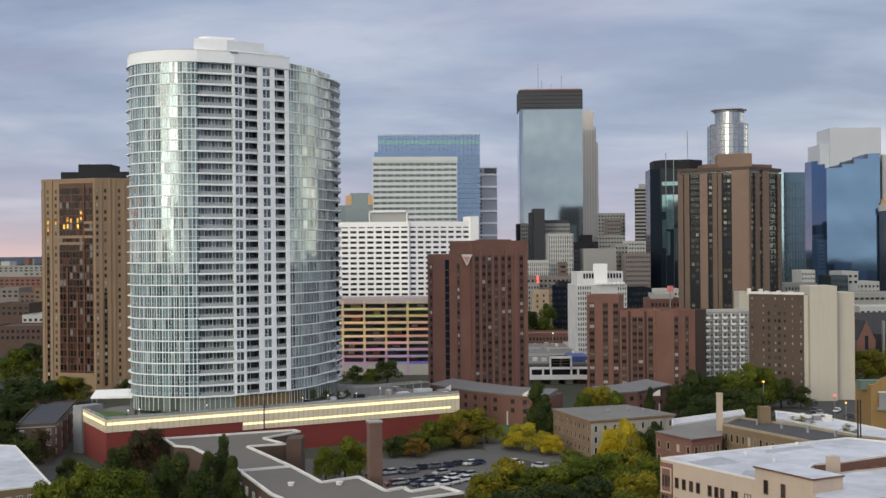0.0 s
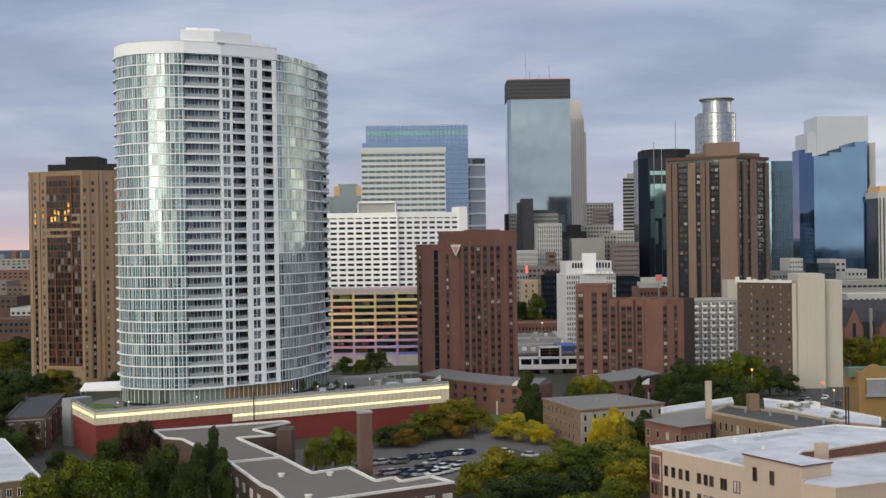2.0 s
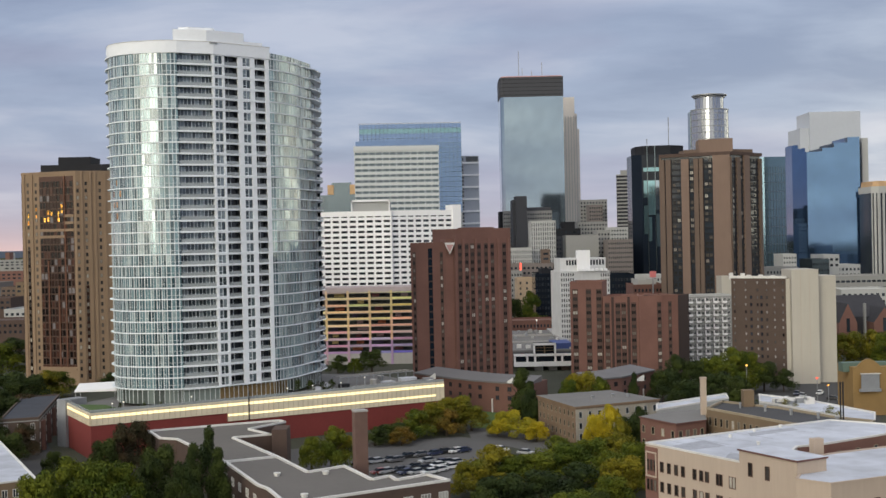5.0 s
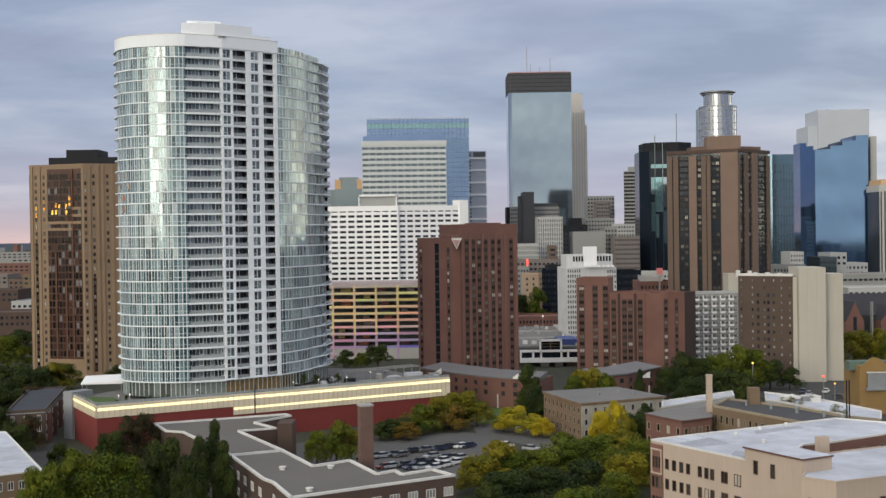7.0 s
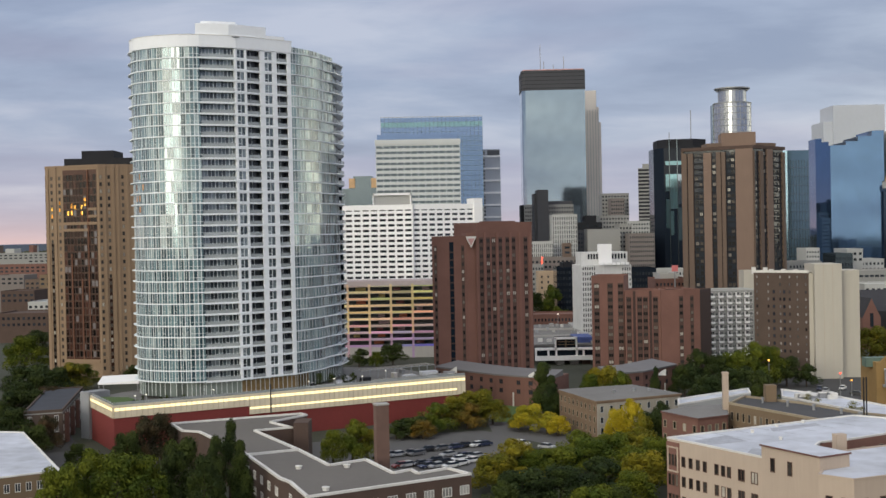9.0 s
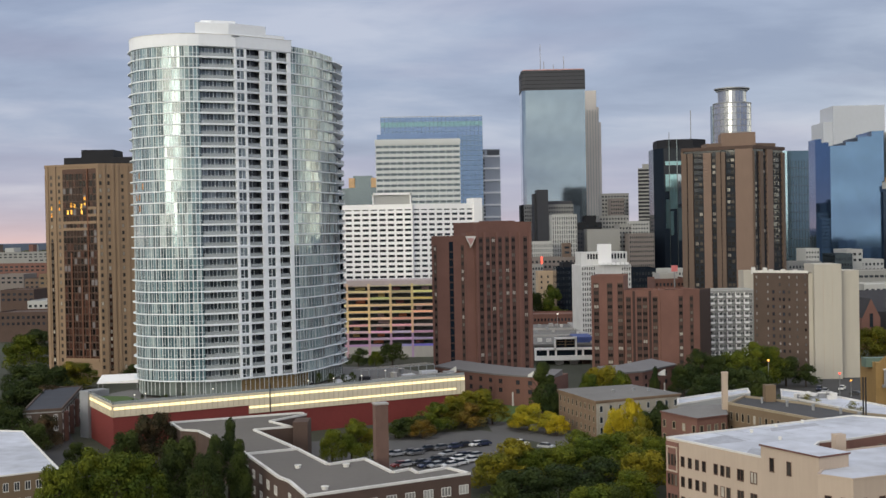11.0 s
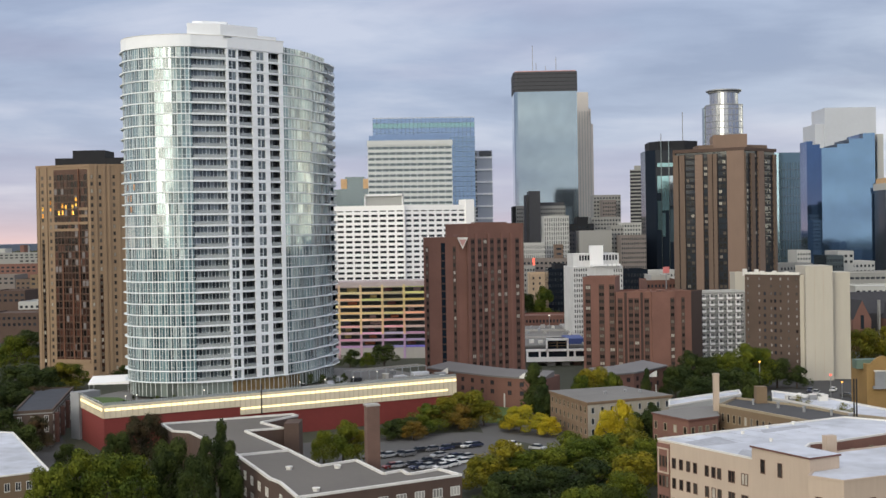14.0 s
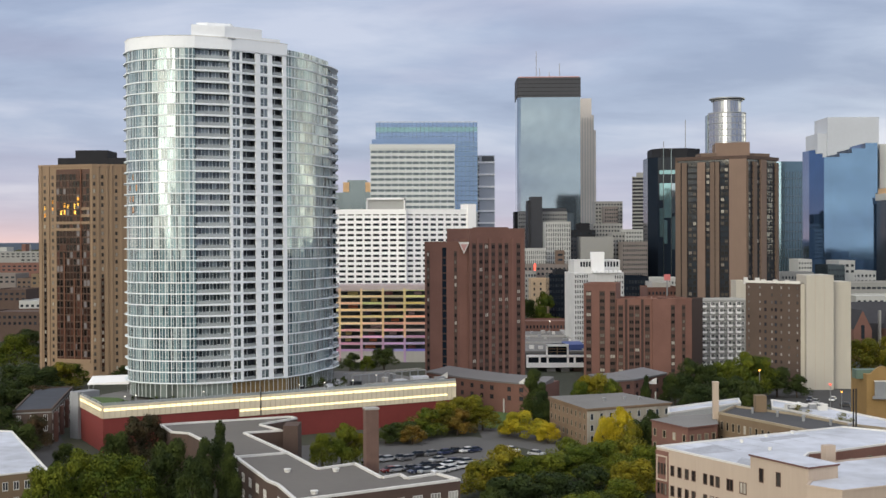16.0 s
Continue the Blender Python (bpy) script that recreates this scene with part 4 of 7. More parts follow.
# ---- red brick towers ----


def brick_block(T, a, b, depth, z1, mat, cols, rows, w=1.5, h=1.35, mats=None, bars=1, z0=0.0, side_cols=(), rim=True, strips=True):
    poly = quad(a, b, depth)
    c = Acc()
    c.prism(poly, z0, z1, 0, 0)
    part("wall", c, mat, T)
    fr = wall_frame(a, b)
    if cols:
        windows(T, fr, [fr[3] * c for c in cols], rows, w, h, mats, bars, True, 0.04)
        # dark strips behind the window columns, recess shade put into the brick colour
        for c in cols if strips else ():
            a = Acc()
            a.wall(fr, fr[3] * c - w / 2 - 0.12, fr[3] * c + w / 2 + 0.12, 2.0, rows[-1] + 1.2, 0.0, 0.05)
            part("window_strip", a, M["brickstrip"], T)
    for which, sc in side_cols:
        f2 = wall_frame(poly[which], poly[(which + 1) % 4])
        windows(T, f2, [f2[3] * c for c in sc], rows, w, h, mats, bars)
    if rim:
        roof_rim(T, poly, z1, 0.7, 0.4, mat)
    return fr, poly


def red_tower_one():
    T = thing("apartment_tower", "tall red-brown brick apartment tower with paired windows", "apartment tower", (8, 432, 0))
    H = 2.68
    rows = [4 + H * i for i in range(18)]
    rows2 = rows + [4 + H * i for i in range(18, 20)]
    wm = (M["roomglass"], M["brickdk"])
    fr, _ = brick_block(T, (-17.2, -2), (-4.8, -5.5), 20, 53.4, M["brickred"], [0.10, 0.88], rows, 0.9, 1.3, wm, 0)
    brick_block(T, (-4.8, -5.6), (-1.4, -5.0), 18, 54.4, M["brickred2"], [], rows)
    a = Acc()
    a.wall(fr, fr[3] * 0.50, fr[3] * 0.62, 3, 52.0, 0.0, 0.06)
    part("window_slot", a, M["blackgl"], T, "dark upright window slot")
    for z in rows:
        a = Acc()
        a.wall(fr, fr[3] * 0.50, fr[3] * 0.62, z - 1.4, z - 0.9, 0.05, 0.12)
        part("slot_spandrel", a, M["brickdk"], T)
    fr2, _ = brick_block(T, (-1.4, -6.6), (18.6, 3.2), 18, 58.0, M["brickred"], [0.08, 0.20, 0.30, 0.42, 0.55, 0.66, 0.88], rows2[:-1], 1.35, 1.35, wm, 1)
    for c in (0.14, 0.36, 0.60, 0.77, 0.96):
        a = Acc()
        a.wall(fr2, fr2[3] * c - 0.45, fr2[3] * c + 0.45, 0, 55.2, 0.02, 0.4)
        part("brick_pier", a, M["brickred2"], T)
    a = Acc()
    a.prism([(1, 4), (13, 9), (11, 14), (0, 10)], 58.0, 59.2)
    part("plant_room", a, M["brickred"], T)
    # triangle emblem where the blocks meet
    for w, y0, h, m, nm in ((3.9, -7.0, 4.1, "coping", "emblem"), (2.5, -7.08, 2.6, "emblem", "emblem_centre")):
        e = Acc()
        zt = 53.9 - (0 if nm == "emblem" else 0.75)
        tri = [(-3.3 - w / 2, zt), (-3.3, zt - h), (-3.3 + w / 2, zt)]
        e.v += [(x, y0, z) for x, z in tri] + [(x, y0 + 0.9, z) for x, z in tri]
        e.f += [(0, 1, 2), (5, 4, 3), (0, 3, 4, 1), (1, 4, 5, 2), (2, 5, 3, 0)]
        e.s += [0] * 5
        part(nm, e, M[m], T, "triangle emblem on the brick wall")


M["brickstrip"] = material("recess_shade_brick", (0.092, 0.054, 0.046), 0.9, 0, 0.15, 0.3, 3)
M["emblem"] = material("pink_emblem", (0.50, 0.28, 0.27), 0.7)
red_tower_one()


def red_tower_two():
    T = thing("apartment_tower", "mid-height red brick apartment tower with stepped front", "apartment tower", (70, 470, 0))
    H = 2.68
    rows = [4 + H * i for i in range(10)]
    wm = (M["roomglass"], M["brickdk"])
    brick_block(T, (51.6 - 70, 2), (63.7 - 70, -1), 18, 36.8, M["brickred2"], [0.16, 0.58, 0.9], rows + [4 + H * 10, 4 + H * 11], 1.9, 1.35, wm, 1)
    fr, _ = brick_block(T, (63.7 - 70 + 0.1, -2), (77.3 - 70, -4), 18, 31.1, M["brickred2"], [0.12, 0.42, 0.58, 0.86], rows, 1.7, 1.35, wm, 1)
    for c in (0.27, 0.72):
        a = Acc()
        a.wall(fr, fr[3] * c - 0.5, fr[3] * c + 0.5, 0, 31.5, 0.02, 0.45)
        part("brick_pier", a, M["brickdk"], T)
    fr, _ = brick_block(T, (77.3 - 70, -5), (86.4 - 70, -3), 18, 31.1, M["brickred2"], [0.88], rows, 1.5, 1.35, wm, 0)
    brick_block(T, (86.4 - 70, -2.5), (93.0 - 70, -1), 18, 31.1, M["brickred"], [0.5], rows, 1.2, 1.35, wm, 0)
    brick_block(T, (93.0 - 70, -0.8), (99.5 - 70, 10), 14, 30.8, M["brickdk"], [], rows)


red_tower_two()


def curved_low():
    T = thing("curved_building", "low curved red brick building with a grey sloping roof", "building", (36, 400, 0))
    o = lambda p: (p[0] - 36, p[1] - 400)
    pts = [o(p) for p in [(-8.2, 414.1), (2.3, 399.1), (11.3, 388.3), (20.0, 381.1), (28.9, 377.0)]]
    pts2 = [o(p) for p in [(48.4, 383.8), (58.5, 388.9), (72.3, 407.3)]]
    for line in (pts, pts2):
        a, r = Acc(), Acc()
        for p, q in zip(line, line[1:]):
            fr = wall_frame(p, q)
            a.wall(fr, 0, fr[3], 0, 9.4, -14, 0)
            n = fr[2]
            r.wedge([(p[0] + n[0] * 0.5, p[1] + n[1] * 0.5), (q[0] + n[0] * 0.5, q[1] + n[1] * 0.5), (q[0] - n[0] * 9, q[1] - n[1] * 9), (p[0] - n[0] * 9, p[1] - n[1] * 9)], 9.4, [9.9, 9.9, 11.2, 11.2])
            windows(T, fr, span(2.2, fr[3] - 2.2, max(1, int(fr[3] / 4.5))), [7.6, 4.8], 1.4, 1.4, (M["dglass"], M["brickdk"]), 1)
            c = Acc()
            c.wall(fr, fr[3] * 0.62, fr[3] * 0.62 + 0.35, 0, 4.4, 0.1, 0.5)
            part("white_post", c, M["coping"], T)
        part("wall", a, M["brickred"], T)
        part("roof", r, M["roofgrey"], T, "grey metal sloping roof")
    for x, y in ((-2.2, 391.6), (22.3, 375.7), (62.3, 373.9)):
        a = Acc()
        a.wedge([(x - 37.2, y - 399.4), (x - 34.9, y - 399.4), (x - 36, y - 398)], 10.0, [10.6, 12.0, 11.2])
        part("skylight", a, M["coping"], T, "white triangular roof light")


M["roofgrey"] = material("grey_standing_seam", (0.17, 0.165, 0.17), 0.7, 0.1, 0.08, 0.1, 1)
curved_low()

# ---- white tile block, brown brick block with cream slabs ----


def tile_block():
    T = thing("apartment_block", "white concrete apartment block with small projecting balconies", "apartment block", (110, 516, 0))
    p, q = (105.9 - 110, 0), (126.1 - 110, 2)
    z1 = 28.4
    a = Acc()
    a.prism(quad(p, q, 14), 0, z1)
    part("wall", a, M["stonegrey"], T)
    fr = wall_frame(p, q)
    H = 2.75
    rows = [z1 - 1.6 - H * i for i in range(10)]
    cols = [fr[3] * (0.08 + 0.185 * i) for i in range(5)]
    windows(T, fr, [c + 1.9 for c in cols], rows, 1.3, 1.5, (M["dglass"], M["coping"]), 1)
    windows(T, fr, cols, rows, 1.4, 1.9, (M["dglass"], M["coping"]), 1)
    for c in cols:
        for z in rows:
            b = Acc()
            b.wall(fr, c - 1.0, c + 1.0, z - 1.3, z - 0.4, 0.5, 0.9)
            b.wall(fr, c - 1.0, c - 0.8, z - 1.3, z + 0.9, 0.02, 0.9)
            part("balcony", b, M["hotelwhite"], T)
    roof_rim(T, quad(p, q, 14), z1, 0.5, 0.4, M["stonelt"])


tile_block()


def brown_slab_block():
    T = thing("apartment_block", "brown brick apartment block with plain cream end slabs", "apartment block", (120, 445, 0))
    z1 = 37.6
    p, q = (110.4 - 120, 10), (126.8 - 120, -4)
    rows = [4 + 2.72 * i for i in range(13)]
    fr, poly = brick_block(T, p, q, 20, z1, M["brickbr"], [0.06, 0.27, 0.49, 0.66, 0.80, 0.95], rows, 0.8, 1.1, (M["curtainw"], M["brickdk"]), 0, strips=False)
    windows(T, fr, [fr[3] * 0.37, fr[3] * 0.56], rows[2:11], 1.0, 1.3, (M["dglass"], M["brickdk"]), 0)
    # cream slabs
    xa, xb, xc = 128.3 - 120, 137.9 - 120, 145.1 - 120
    for x0, x1, y0, y1, top, nm in (
        (126.7 - 120, xa, -4.4, 8, 38.1, "side_slab"),
        (xa, xb, -7, 10, 41.4, "tall_slab"),
        (xb + 0.05, xc, -4, 10, 38.9, "side_slab"),
    ):
        a = Acc()
        a.prism([(x0, y0 + 0.6), (x1, y0), (x1 + 1.0, y1), (x0 + 1.0, y1)], 0, top)
        part(nm, a, M["slabcream"], T, "plain cream concrete slab")
    a = Acc()
    f = wall_frame((xa, -6.4), (xb, -7))
    for s in (0.33, 0.66):
        a.wall(f, f[3] * s - 0.04, f[3] * s + 0.04, 0, 41.4, 0.0, 0.05)
    part("joint_strip", a, M["cream"], T)
    a = Acc()
    a.wall(fr, 0, fr[3], z1 + 0.6, z1 + 1.5, -1.0, 0.1)
    part("white_coping", a, M["coping"], T)
    for i in range(9):
        a = Acc()
        x = p[0] + (q[0] - p[0]) * (i + 0.5) / 9
        y = p[1] + (q[1] - p[1]) * (i + 0.5) / 9 + 4
        h = random.uniform(0.8, 2.6)
        a.box(x - 0.7, x + 0.7, y, y + 1.2, z1, z1 + h)
        part("roof_vent", a, M["coping"], T)


M["curtainw"] = glass("pale_blind_window", (0.20, 0.19, 0.18), 0.2, 0.1, 0.03, 0.3, 0.95)
brown_slab_block()


def tall_brown():
    T = thing("apartment_tower", "tall brown concrete tower with dark recessed window strips", "apartment tower", (138, 600, 0))
    xl, xr = 112.1 - 138, 163.7 - 138
    z1 = 93.3
    mid = (143.2 - 138, -12)
    A, C = (xl, 4), (xr, 8)
    poly = [A, mid, C, (xr - 6, 34), (xl + 9, 34)]
    a = Acc()
    a.prism(offset(poly, -0.6), 0, z1)
    part("glazing", a, M["dglass"], T)
    H = 2.9
    rows = [z1 - 2.2 - H * i for i in range(30)]
    fl, fr = wall_frame(A, mid), wall_frame(mid, C)
    for f, piers in ((fl, ((0.0, 0.07), (0.085, 0.16), (0.31, 0.42), (0.49, 0.555), (0.565, 0.62), (0.76, 1.0))), (fr, ((0.0, 0.03), (0.20, 0.30), (0.43, 0.60), (0.92, 1.0)))):
        for s0, s1 in piers:
            a = Acc()
            a.wall(f, f[3] * s0, f[3] * s1, 0, z1 - (0 if s1 - s0 > 0.15 else 1.2), -0.7, 0.5)
            part("concrete_pier", a, M["brownlt"] if s1 - s0 > 0.1 else M["browncon"], T)
        for z in rows:
            a = Acc()
            a.wall(f, 0, f[3], z - 1.5, z - 0.75, -0.62, -0.1)
            part("spandrel", a, M["blackcl"], T)
        for s in ((0.20, 0.265, 0.455, 0.66, 0.715) if f is fl else (0.11, 0.365, 0.70, 0.82)):
            windows(T, f, [f[3] * s], rows, 1.6, 1.7, (M["blindmix"], M["blackcl"]), 1, False, -0.35, 0.25)
    fside = wall_frame(poly[4], poly[0])
    for s0, s1 in ((0.0, 0.42), (0.55, 1.0)):
        a = Acc()
        a.wall(fside, fside[3] * s0, fside[3] * s1, 0, z1, -0.7, 0.4)
        part("concrete_pier", a, M["browncon"], T)
    a = Acc()
    a.prism(offset(poly, 0.4), z1, z1 + 1.6)
    part("dark_cornice", a, M["darkbrick"], T, "dark roof cornice")
    a = Acc()
    xa, xb = 131.2 - 138, 146.7 - 138
    a.prism([(xa, 2), (xb, -4), (xb + 2, 14), (xa + 2, 18)], z1, 101.9)
    part("penthouse", a, M["brownlt"], T, "brown concrete rooftop block")
    a = Acc()
    a.prism([(124.1 - 138, 3), (xa, 1), (xa, 16), (124.1 - 138, 16)], z1, 97.0)
    part("penthouse_wing", a, M["browncon"], T)
    a = Acc()
    a.prism([(xb, -1), (158.5 - 138, 4), (158.5 - 138, 18), (xb, 16)], z1, 96.7)
    part("penthouse_wing", a, M["browncon"], T)


tall_brown()

# ---- downtown ----


def prism_tower(name, label, a, b, depth, z1, mat, at=None):
    T = thing(name, label, "office tower", ((a[0] + b[0]) / 2, (a[1] + b[1]) / 2, 0))
    cx, cy = T.location.x, T.location.y
    poly = quad((a[0] - cx, a[1] - cy), (b[0] - cx, b[1] - cy), depth)
    return T, poly


def ids():
    T = thing("office_tower", "tall mirrored glass skyscraper with a dark louvred crown", "skyscraper", (113, 1391, 0))
    xl, xr = 76.9 - 113, 148.7 - 113
    poly = [(xl, 6), (xl + 1.2, 2.6), (xl + 4, 0), (xr, -1.0), (xr, 50), (xl, 50)]
    zc, zt = 216.6, 239.2
    a = Acc()
    a.prism(poly, 0, zc)
    part("mirror_facade", a, M["skyglass"], T, "blue-grey mirrored glass facade")
    a = Acc()
    a.prism(offset(poly, 0.4), zc, zt)
    part("crown", a, M["darkband"], T, "dark louvred crown")
    a = Acc()
    a.prism(offset(poly, -1), zt, zt + 1.2)
    part("roof_rim", a, M["emblem"], T)
    m = Acc()
    n = len(poly)
    for i in range(3):
        fr = wall_frame(poly[i], poly[i + 1])
        k = max(1, round(fr[3] / 4.5))
        for j in range(k):
            m.wall(fr, fr[3] * j / k - 0.07, fr[3] * j / k + 0.07, 0, zt, 0.0, 0.12)
    part("mullion", m, M["skyglass"], T, kind="stuff")
    for k in range(5):
        l = Acc()
        l.prism(offset(poly, 0.55), zc + 2.0 + k * 4.4, zc + 2.5 + k * 4.4)
        part("crown_louvre", l, M["blackcl"], T)
    for x, h in ((-13, 32), (-9, 12), (14, 18), (2, 8)):
        a = Acc()
        a.box(x - 0.35, x + 0.35, 20, 20.7, zt + 1, zt + 1 + h)
        part("mast", a, M["metal"], T, "thin roof mast")


ids()


def wells():
    T = thing("office_tower", "slim stepped cream stone skyscraper with vertical ribs", "skyscraper", (170, 1532, 0))
    for x0, x1, top in ((-22, 13.5, 191.0), (-20, 10.6, 210.2), (-18, 7.5, 230.8)):
        a = Acc()
        a.box(x0, x1, -4 if x1 < 8 else (-2 if x1 < 11 else 0), 34, 0, top)
        part("tier", a, M["wellstone"], T)
    for i in range(6):
        a = Acc()
        a.box(-8 + i * 3.4, -7 + i * 3.4, -5.2, -4, 0, 206.7)
        part("rib", a, M["stonelt"], T)


M["wellstone"] = material("warm_stone", (0.60, 0.56, 0.53), 0.75, 0, 0.06, 0.04, 0.4)
wells()


def glass_slab():
    # blue glass slab; the lit crown's light is put into its glass colours
    T = thing("office_tower", "blue glass office slab with a pale green lit crown", "office tower", (-18, 960, 0))
    poly = quad((-41, 0), (39.5, 2), 30)
    zt = 147.8
    a = Acc()
    a.prism(poly, 0, zt - 16)
    part("mirror_facade", a, M["slabglass"], T)
    a = Acc()
    a.prism(poly, zt - 16, zt - 0.8)
    part("lit_crown", a, M["crownlit"], T, "pale green-blue glass crown, its light put into the colour")
    fr = wall_frame(poly[0], poly[1])
    # band tinted green in place of the crown's LED light
    a = Acc()
    a.wall(fr, 0, fr[3], zt - 8.5, zt - 4.5, 0.0, 0.1)
    part("green_band", a, M["crownband"], T)
    m = Acc()
    for i in range(26):
        s = fr[3] * i / 25
        m.wall(fr, max(0, s - 0.14), min(fr[3], s + 0.14), 0, zt, 0.0, 0.35)
    part("mullion", m, M["greyglass"], T)
    for k in range(36):
        a = Acc()
        z = zt - 3.9 * k
        a.wall(fr, 0, fr[3], z - 0.45, z, 0.0, 0.28)
        part("floor_line", a, M["stonelt"] if k < 1 else M["blueline"], T)
    # beige office block before it
    T = thing("office_tower", "beige office tower with long horizontal window bands", "office tower", (-28, 880, 0))
    poly = quad((-30, 0), (31, 3), 30)
    zt = 123.8
    banded(T, poly, 0, zt - 3.5, 30, 2.2, M["beige"], M["greyglass"], 0.35, 5.0, 0.1, (0,))
    a = Acc()
    a.prism(offset(poly, 0.5), zt - 3.6, zt)
    part("parapet", a, M["beige"], T)
    a = Acc()
    a.prism(quad((-29, 1), (30, 4), 24), zt, zt + 3.6)
    part("plant_room", a, M["crownlit"], T, "blue glass plant storey")
    # thin grey tower
    T = thing("office_tower", "narrow grey office tower with pale floor bands", "office tower", (28, 1000, 0))
    poly = quad((-6.8, 0), (8.4, 1), 30)
    zt = 123.6
    a = Acc()
    a.prism(poly, 0, zt)
    part("wall", a, M["thinwall"], T)
    fr = wall_frame(poly[0], poly[1])
    a = Acc()
    a.wall(fr, 4.6, fr[3] - 0.6, zt - 5, zt - 0.6, 0, 0.2)
    a.wall(fr, 0, 2.5, 0, zt - 0.6, 0, 0.2)
    part("dark_slot", a, M["dglass"], T)
    for k in range(12):
        a = Acc()
        a.wall(fr, 0, fr[3], zt - 6.5 - k * 10, zt - 5 - k * 10, 0, 0.7)
        part("pale_band", a, M["hotelwhite"], T)
    for k in range(38):
        a = Acc()
        a.wall(fr, 0.3, 2.3, zt - 2 - k * 3, zt - 0.8 - k * 3, 0.2, 0.5)
        part("spandrel", a, M["stonelt"], T)
    # far stepped tower; the orange of its top is sunset light put into stone colour
    T = thing("office_tower", "distant grey tower with an orange-tinted stepped top", "office tower", (-98, 1200, 0))
    a = Acc()
    a.box(-24, 18, 0, 30, 0, 101.2)
    part("shaft", a, M["greyglass"], T)
    a = Acc()
    a.box(-8, 20, -2, 28, 0, 106.7)
    a.box(-4, 15, 0, 26, 0, 113.4)
    part("stepped_top", a, M["greyglass"], T)
    for x in (-8, 14):
        a = Acc()
        a.box(x, x + 6, -3, -2, 101.6, 111.1)
        part("lit_face", a, M["copper"], T, "stone face with sunset orange put into its colour")


M["slabglass"] = glass("light_blue_mirror_glass", (0.185, 0.275, 0.43), 0.06, 0.85, 0.03, 0.02)
M["thinwall"] = material("grey_tower_panel", (0.40, 0.43, 0.49), 0.7, 0, 0.06, 0.05, 1)
M["crownlit"] = glass("crown_glass", (0.19, 0.28, 0.46), 0.15, 0.7, 0.05, 0.05, 0.2)
M["crownband"] = glass("led_tinted_crown_glass", (0.20, 0.36, 0.40), 0.2, 0.6, 0.05, 0.05, 0.2)
M["blueline"] = material("blue_spandrel", (0.20, 0.28, 0.40), 0.4, 0.3)
glass_slab()


def dark_towers():
    T = thing("office_tower", "black glass tower with a flared top and teal mirrored bays", "office tower", (163, 900, 0))
    xl, xr = 147.6 - 163, 179.9 - 163
    zt = 121.4
    poly = [(xl, 10), (xl + 6, 0), (xr - 4, -3), (xr + 6, 6), (xr + 6, 30), (xl, 32)]
    a = Acc()
    a.prism(poly, 0, zt - 6.5)
    part("black_facade", a, M["blackgl"], T)
    a = Acc()
    a.prism([(xl + 3, 10), (xl + 8, 1), (xr - 5, -2), (xr + 6, 6), (xr + 6, 28), (xl + 3, 30)], zt - 6.5, zt)
    part("top_storey", a, M["blackcl"], T)
    fr = wall_frame(poly[1], poly[2])
    for s0, s1, ya, yb, m in ((0.05, 1.0, 290, 297, "tealglass"), (0.05, 0.17, 313, 343, "tealglass"), (0.05, 0.17, 357, 408, "tealglass"), (0.19, 0.42, 313, 374, "tealglass"), (0.19, 0.30, 378, 420, "tealglass"), (0.44, 0.80, 313, 366, "skyglass"), (0.44, 0.62, 372, 430, "bluegrey")):
        a = Acc()
        a.wall(fr, fr[3] * s0, fr[3] * s1, 226.7 - yb * K900, 226.7 - ya * K900, 0.0, 0.3)
        part("mirror_bay", a, M[m], T, "teal mirrored glass bay")
    for s in (0.18, 0.43):
        a = Acc()
        a.wall(fr, fr[3] * s - 0.3, fr[3] * s + 0.3, 0, zt, 0.1, 0.9)
        part("fin", a, M["greyglass"], T)
    for x, h in ((xr - 4, 22), (xl + 12, 6)):
        a = Acc()
        a.box(x - 0.25, x + 0.25, 10, 10.5, zt, zt + h)
        part("mast", a, M["metal"], T)
    T = thing("office_tower", "slim pale office tower with dark window bands", "office tower", (174, 1100, 0))
    poly = quad((-9, 4), (14, 0), 30)
    banded(T, poly, 0, 110.5, 34, 1.45, M["stonegrey"], M["blackcl"], 0, 3, 0.1)
    a = Acc()
    a.prism(quad((-5, 5), (14, 2), 20), 110.5, 114.6)
    part("plant_room", a, M["stonegrey"], T)


K900 = 900 / 2148.0
dark_towers()


